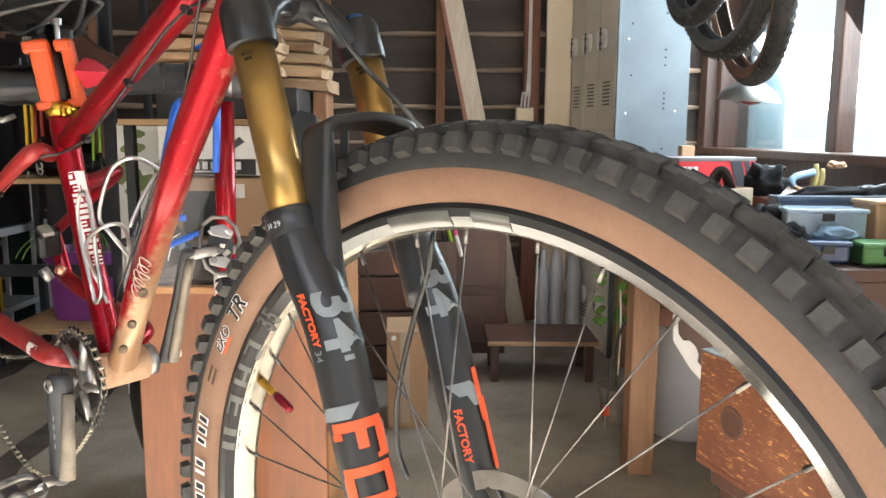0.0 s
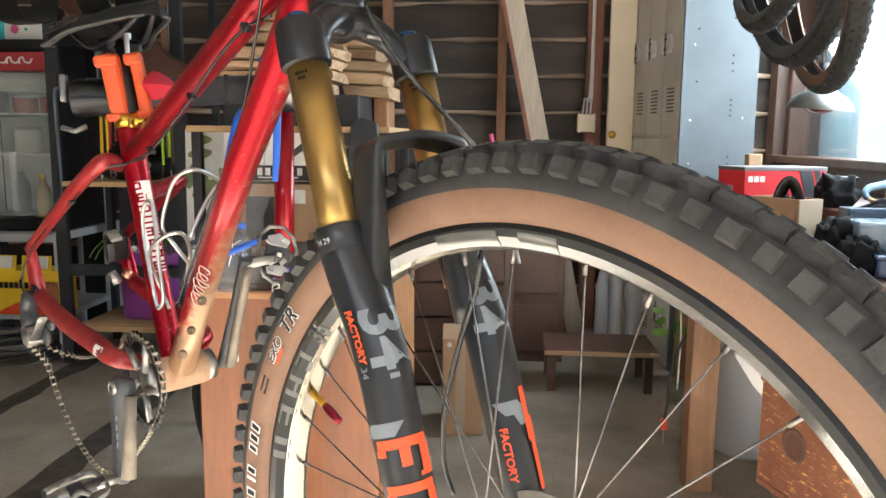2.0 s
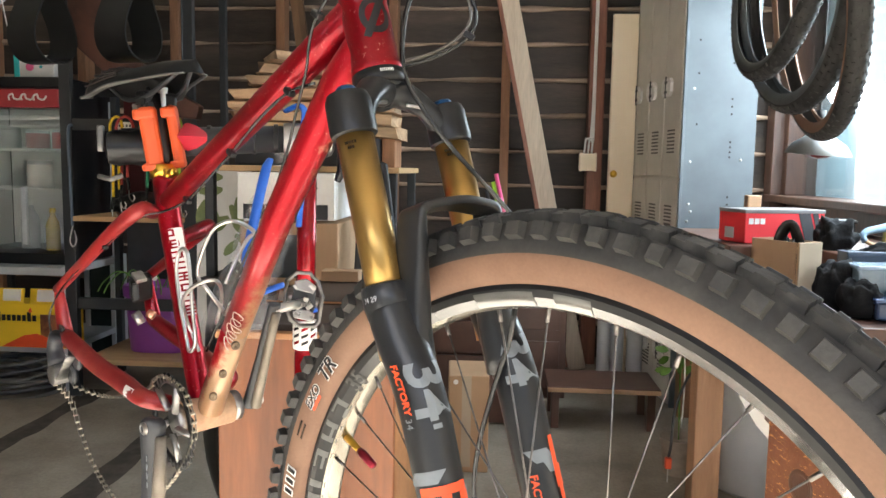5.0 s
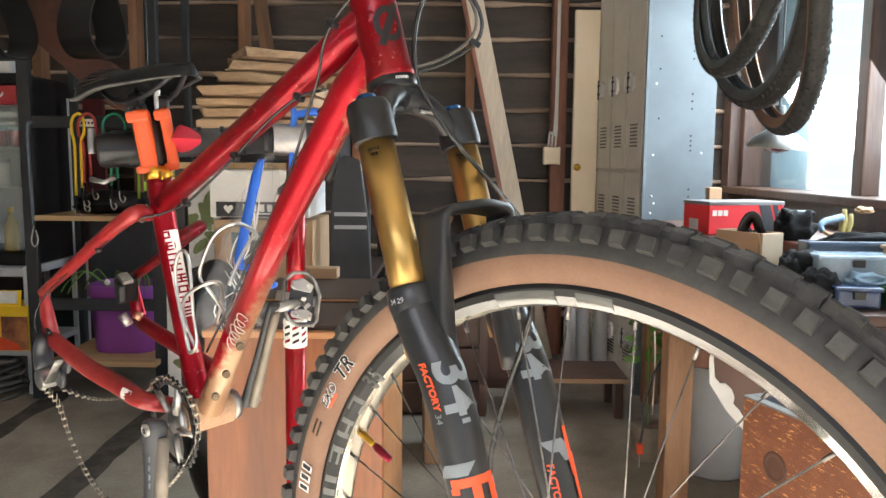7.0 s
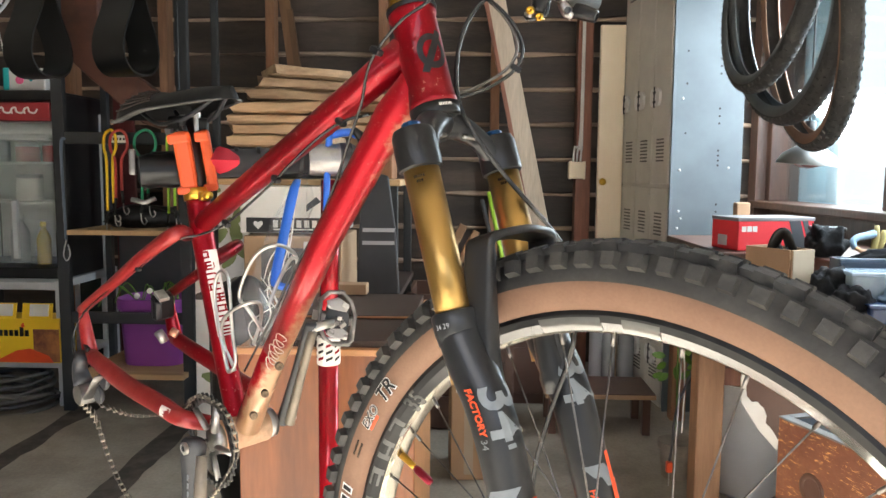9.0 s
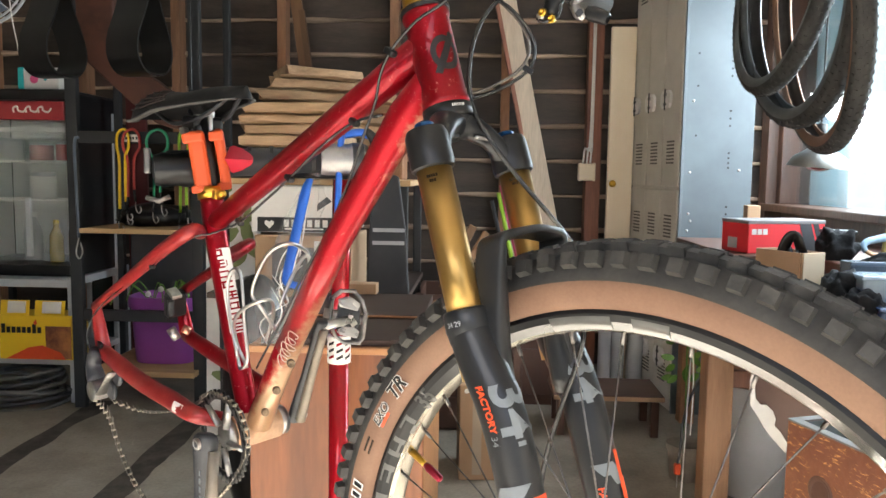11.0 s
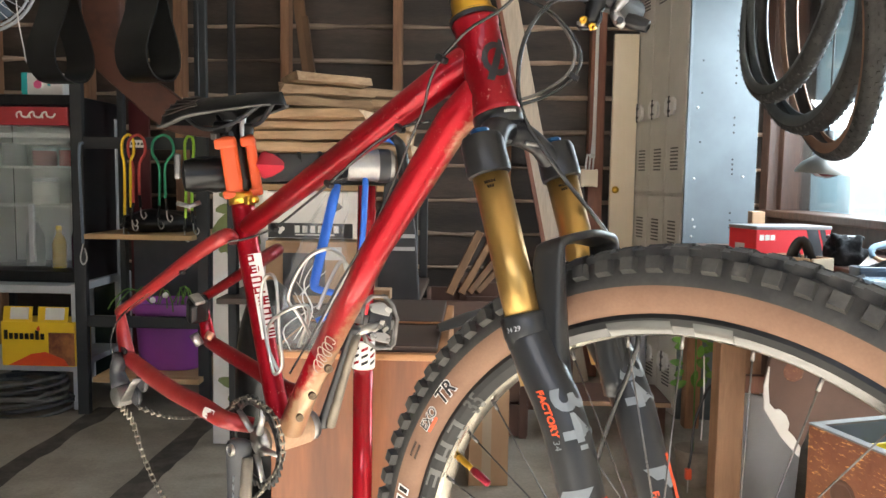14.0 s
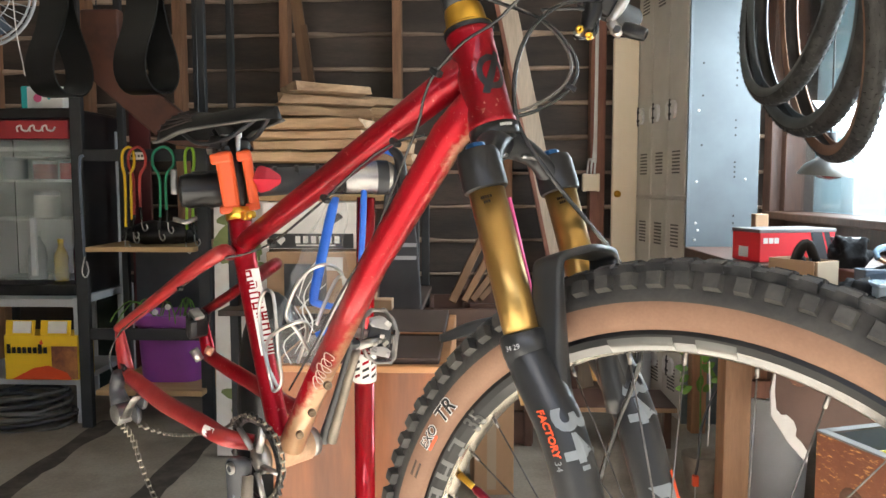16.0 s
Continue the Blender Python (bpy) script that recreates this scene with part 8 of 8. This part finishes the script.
for k, (x, y, sx, sy) in enumerate(((0.17, -0.07, 0.24, 0.006), (0.17, -0.42, 0.24, 0.006), (0.05, -0.245, 0.006, 0.35), (0.29, -0.245, 0.006, 0.35))):
    for z in (0.36, 0.4, 0.44, 0.48, 0.513):
        part("bar", box((0, 0, 0), (sx, sy, 0.012 if z < 0.5 else 0.022), 0.002, m=cm @ pose(x, y, z)), YELLOWPL, bk)
    nb = 9 if k < 2 else 13
    for i in range(nb):
        t = (i / (nb - 1) - 0.5)
        part("bar", box((0, 0, 0), (0.01 if k < 2 else sx, sy if k < 2 else 0.01, 0.16), 0.001, m=cm @ pose(x + (t * sx if k < 2 else 0), y + (t * sy if k > 1 else 0), 0.432)), YELLOWPL, bk)
st = thing("stool", "dark wooden stool under a crate", "stool", (0.78, 1.2, 0))
part("seat", box((0, 0, 0), (0.32, 0.5, 0.03), 0.004, m=cm @ pose(0.17, -0.28, 0.317)), BROWNP, st)
for x in (0.04, 0.3):
    for y in (-0.06, -0.5):
        part("leg", box((0, 0, 0), (0.035, 0.035, 0.302), 0.003, m=cm @ pose(x, y, 0.151)), BROWNP, st)
# under the table: bin, plant, cord with a red plug, low stool, carton on the floor
gb = thing("grey_bin", "pale grey plastic bin on the floor", "bin", (0.85, 2.35, 0))
part("body", lathe([(0.0, 0.0), (0.09, 0.0), (0.1, 0.01), (0.115, 0.34), (0.122, 0.342), (0.122, 0.36), (0.112, 0.36), (0.1, 0.03), (0, 0.03)], pose(0.86, 2.4, 0), 24), GREYBOX, gb, "", 40)
PLANTPOT = mat("dusty_clay_pot", (0.26, 0.22, 0.18), 0.85, col2=(0.18, 0.15, 0.12), scale=20, amount=0.8)
pl = thing("potted_plant", "small leafy green plant in a dusty clay pot", "plant", (0.66, 2.45, 0))
part("pot", lathe([(0.0, 0.0), (0.045, 0.0), (0.055, 0.1), (0.06, 0.1), (0.06, 0.12), (0.0, 0.11)], pose(0.67, 2.5, 0), 20), PLANTPOT, pl, "", 40)
random.seed(21)
lf = [(0.0, 0.0), (0.009, 0.009), (0.012, 0.022), (0.008, 0.037), (0.0, 0.046), (-0.008, 0.037), (-0.012, 0.022), (-0.009, 0.009)]
for i in range(20):
    h = 0.33 + 0.2 * (i / 20)
    a = random.uniform(0, 6.28)
    p = V((0.655 + 0.035 * math.cos(a), 2.47 + 0.035 * math.sin(a), h))
    d = V((math.cos(a), math.sin(a), random.uniform(-0.5, 0.6))).normalized()
    part("leaf", slab(lf, axis_pose(p, V((random.uniform(-0.6, 0.6), -1, random.uniform(-0.2, 0.8))), V((d.z, d.y * 0.2, -d.x))), 0.0015), LEAF, pl)
part("stem", tube([(0.67, 2.5, 0.1), (0.66, 2.48, 0.35), (0.655, 2.47, 0.54)], 0.0028, 8, curve=3), LEAF, pl, "", 60)
cd = thing("power_cord", "dark power cord with a red plug hanging from the table", "cord", (0.6, 2.2, 0.1))
part("cord", tube([(0.64, 2.16, 0.45), (0.61, 2.19, 0.4), (0.585, 2.21, 0.3), (0.578, 2.21, 0.2), (0.572, 2.21, 0.16)], 0.004, 8, curve=5), DARKGREY, cd, "", 60)
part("plug", box((0.572, 2.21, 0.142), (0.018, 0.018, 0.032), 0.003), ORANGE, cd, "red plug")
part("plug_tail", tube([(0.572, 2.21, 0.126), (0.572, 2.21, 0.085)], 0.002, 6), STEEL, cd)
part("lead", tube([(0.60, 2.2, 0.50), (0.605, 2.2, 0.38), (0.602, 2.2, 0.25)], 0.0022, 6, curve=4), WHITE, cd, "thin pale lead", 60)
lst = thing("step_stool", "low dark step stool with a pale edge", "stool", (0.55, 3.0, 0))
part("top", box((0.48, 3.0, 0.155), (0.42, 0.26, 0.022), 0.003), BROWNP, lst)
part("edge", box((0.48, 2.866, 0.155), (0.42, 0.006, 0.016), 0.001), CARD, lst, "pale worn edge")
for x in (0.3, 0.66):
    for y in (2.9, 3.1):
        part("leg", box((x, y, 0.072), (0.03, 0.03, 0.144), 0.002), BROWNP, lst)
cf = thing("floor_carton", "small brown carton on the concrete floor", "box", (0.0, 2.45, 0))
part("body", box((-0.02, 2.52, 0.16), (0.13, 0.2, 0.32), 0.004, (0, 0, 4)), CARD, cf)
part("tape", box((-0.02, 2.418, 0.17), (0.03, 0.002, 0.3), 0, (0, 0, 4)), CARDPALE, cf)
part("spot", lathe([(0, 0), (0.008, 0), (0.008, 0.002), (0, 0.002)], axis_pose((-0.055, 2.416, 0.3), (0, -1, 0)), 10), WHITE, cf)
bx = thing("dresser", "dim reddish brown chest of drawers by the back wall", "drawers", (0.18, 3.4, 0))
part("body", box((0.12, 3.45, 0.28), (0.5, 0.36, 0.56), 0.005), BROWNP, bx)
for z in (0.15, 0.4):
    dwr = part("drawer", box((0.12, 3.262, z), (0.44, 0.018, 0.2), 0.003), BROWNP, bx)
    part("handle", lathe([(0.005, 0), (0.005, 0.012), (0.014, 0.016), (0.012, 0.024), (0, 0.026)], axis_pose((0.12, 3.253, z), (0, -1, 0)), 12), STEEL, dwr, "", 60)
for i, (x, h, r) in enumerate(((0.62, 0.5, 0.03), (0.7, 0.46, 0.035), (0.56, 0.42, 0.03))):
    single("plastic_bottle", lathe([(0, 0), (r, 0), (r, h * 0.7), (r * 0.5, h * 0.85), (r * 0.45, h), (0, h)], pose(x, 3.5, 0), 16), GREYBOX, "tall dusty grey bottle on the floor", "bottle", 40, group="dusty bottles")

# ---- hanging tyres and lamp ----
hr = thing("ceiling_hook_bar", "steel bar with hooks fixed to the ceiling", "hook", (0.95, 2.38, ZC))
part("bar", tube([(0.8, 2.35, 1.97), (1.2, 2.25, 1.9)], 0.012, 10), STEEL, hr)
for x, y in ((0.82, 2.345), (1.18, 2.255)):
    part("rod", tube([(x, y, 1.93), (x, y, ZC)], 0.008, 8), STEEL, hr)


def hung_tyre(c, R, r, yaw, tip, inner, lab, sag=1.06, kn_h=0.004, knobs=96):
    m = pose(*c, 0, 0, yaw) @ pose(0, 0, 0, tip, 0, 0)
    t = thing("spare_tyre", lab, "tyre", c, group="tyres hung from the ceiling")
    b2 = bmesh.new()
    N1, K = 72, 15
    rows = []
    for i in range(N1):
        a = 2 * math.pi * i / N1
        ring = []
        for k in range(K):
            th = radians(-138 + 276 * k / (K - 1))
            rr = R + r * math.cos(th)
            ring.append(b2.verts.new(m @ V((rr * math.cos(a), r * 1.05 * math.sin(th), sag * rr * math.sin(a)))))
        rows.append(ring)
    for i in range(N1):
        p, q = rows[i], rows[(i + 1) % N1]
        for k in range(K - 1):
            b2.faces.new((p[k], p[k + 1], q[k + 1], q[k])).material_index = 0 if 3 <= k <= K - 5 else 1
    bmesh.ops.recalc_face_normals(b2, faces=b2.faces)
    bmesh.ops.solidify(b2, geom=b2.faces[:], thickness=0.003)
    part("casing", b2, [RUBBER, inner], t, "", 60)
    kb = bmesh.new()
    for i in range(knobs):
        a = 2 * math.pi * i / knobs
        for th in ((-62, 0, 62) if i % 2 else (-32, 32)):
            th = radians(th)
            n = V((math.cos(th) * math.cos(a), math.sin(th), math.cos(th) * math.sin(a)))
            p = V(((R + r * math.cos(th)) * math.cos(a), r * 1.05 * math.sin(th), sag * (R + r * math.cos(th)) * math.sin(a)))
            q = bmesh.ops.create_cube(kb, size=1.0)
            bmesh.ops.scale(kb, vec=(0.0075, 0.009, kn_h * 2), verts=q["verts"])
            bmesh.ops.transform(kb, matrix=m @ axis_pose(p, n, (-math.sin(a), 0, math.cos(a))), verts=q["verts"])
    part("tread", kb, RUBBER, t, "small rubber knobs")


GREYINNER = mat("pale_tyre_lining", (0.09, 0.1, 0.105), 0.35, col2=(0.045, 0.05, 0.052), scale=6, amount=0.9, rough2=0.6)
hung_tyre((0.857, 2.35, 1.615), 0.318, 0.027, -88.5, -6.2, GREYINNER, "black bicycle tyre hung from a hook", 1.083, 0.0018, 170)
hung_tyre((0.876, 2.3, 1.522), 0.318, 0.031, -86, 4, GREYINNER, "wide black bicycle tyre hung from a hook", 1.08, 0.002, 170)
hung_tyre((0.902, 2.22, 1.445), 0.318, 0.027, -95.3, 7.5, TAN, "black tyre with a tan inner wall hung from a hook", 1.1, 0.002, 170)
LX, LY, LZ2 = 1.008, 2.4, 1.035
lm = thing("lamp", "silver cone lamp hung by a cord near the window", "lamp", (LX, LY, LZ2))
part("shade", lathe([(0.092, 0.0), (0.09, 0.006), (0.075, 0.03), (0.045, 0.05), (0.03, 0.062), (0.026, 0.08), (0.022, 0.08), (0.026, 0.06), (0.042, 0.047), (0.072, 0.027), (0.088, 0.002)], pose(LX, LY, LZ2, 4, 3, 0), 28, closed=True), mat("dusty_silver", (0.3, 0.3, 0.29), 0.42, 0.7, col2=(0.2, 0.195, 0.185), scale=9, amount=0.7), lm, "dusty silver cone", 60)
part("bulb", lathe([(0, -0.014), (0.03, -0.008), (0.052, 0.008), (0.03, 0.03), (0, 0.05)], pose(LX, LY, LZ2), 18), mat("dark_red_glass", (0.13, 0.02, 0.015), 0.2), lm, "dark red bulb", 60)
part("socket", tube([(LX, LY, LZ2 + 0.075), (LX, LY, LZ2 + 0.13)], 0.017, 12), BLACK, lm, "", 40)
part("cord", tube([(LX, LY, LZ2 + 0.12), (LX, LY, ZC)], 0.003, 8), BLACK, lm)
single("pull_cord", tube([(1.02, 2.3, 1.18), (1.02, 2.3, ZC)], 0.002, 6), WHITE, "thin white pull cord hanging from the ceiling", "cord")
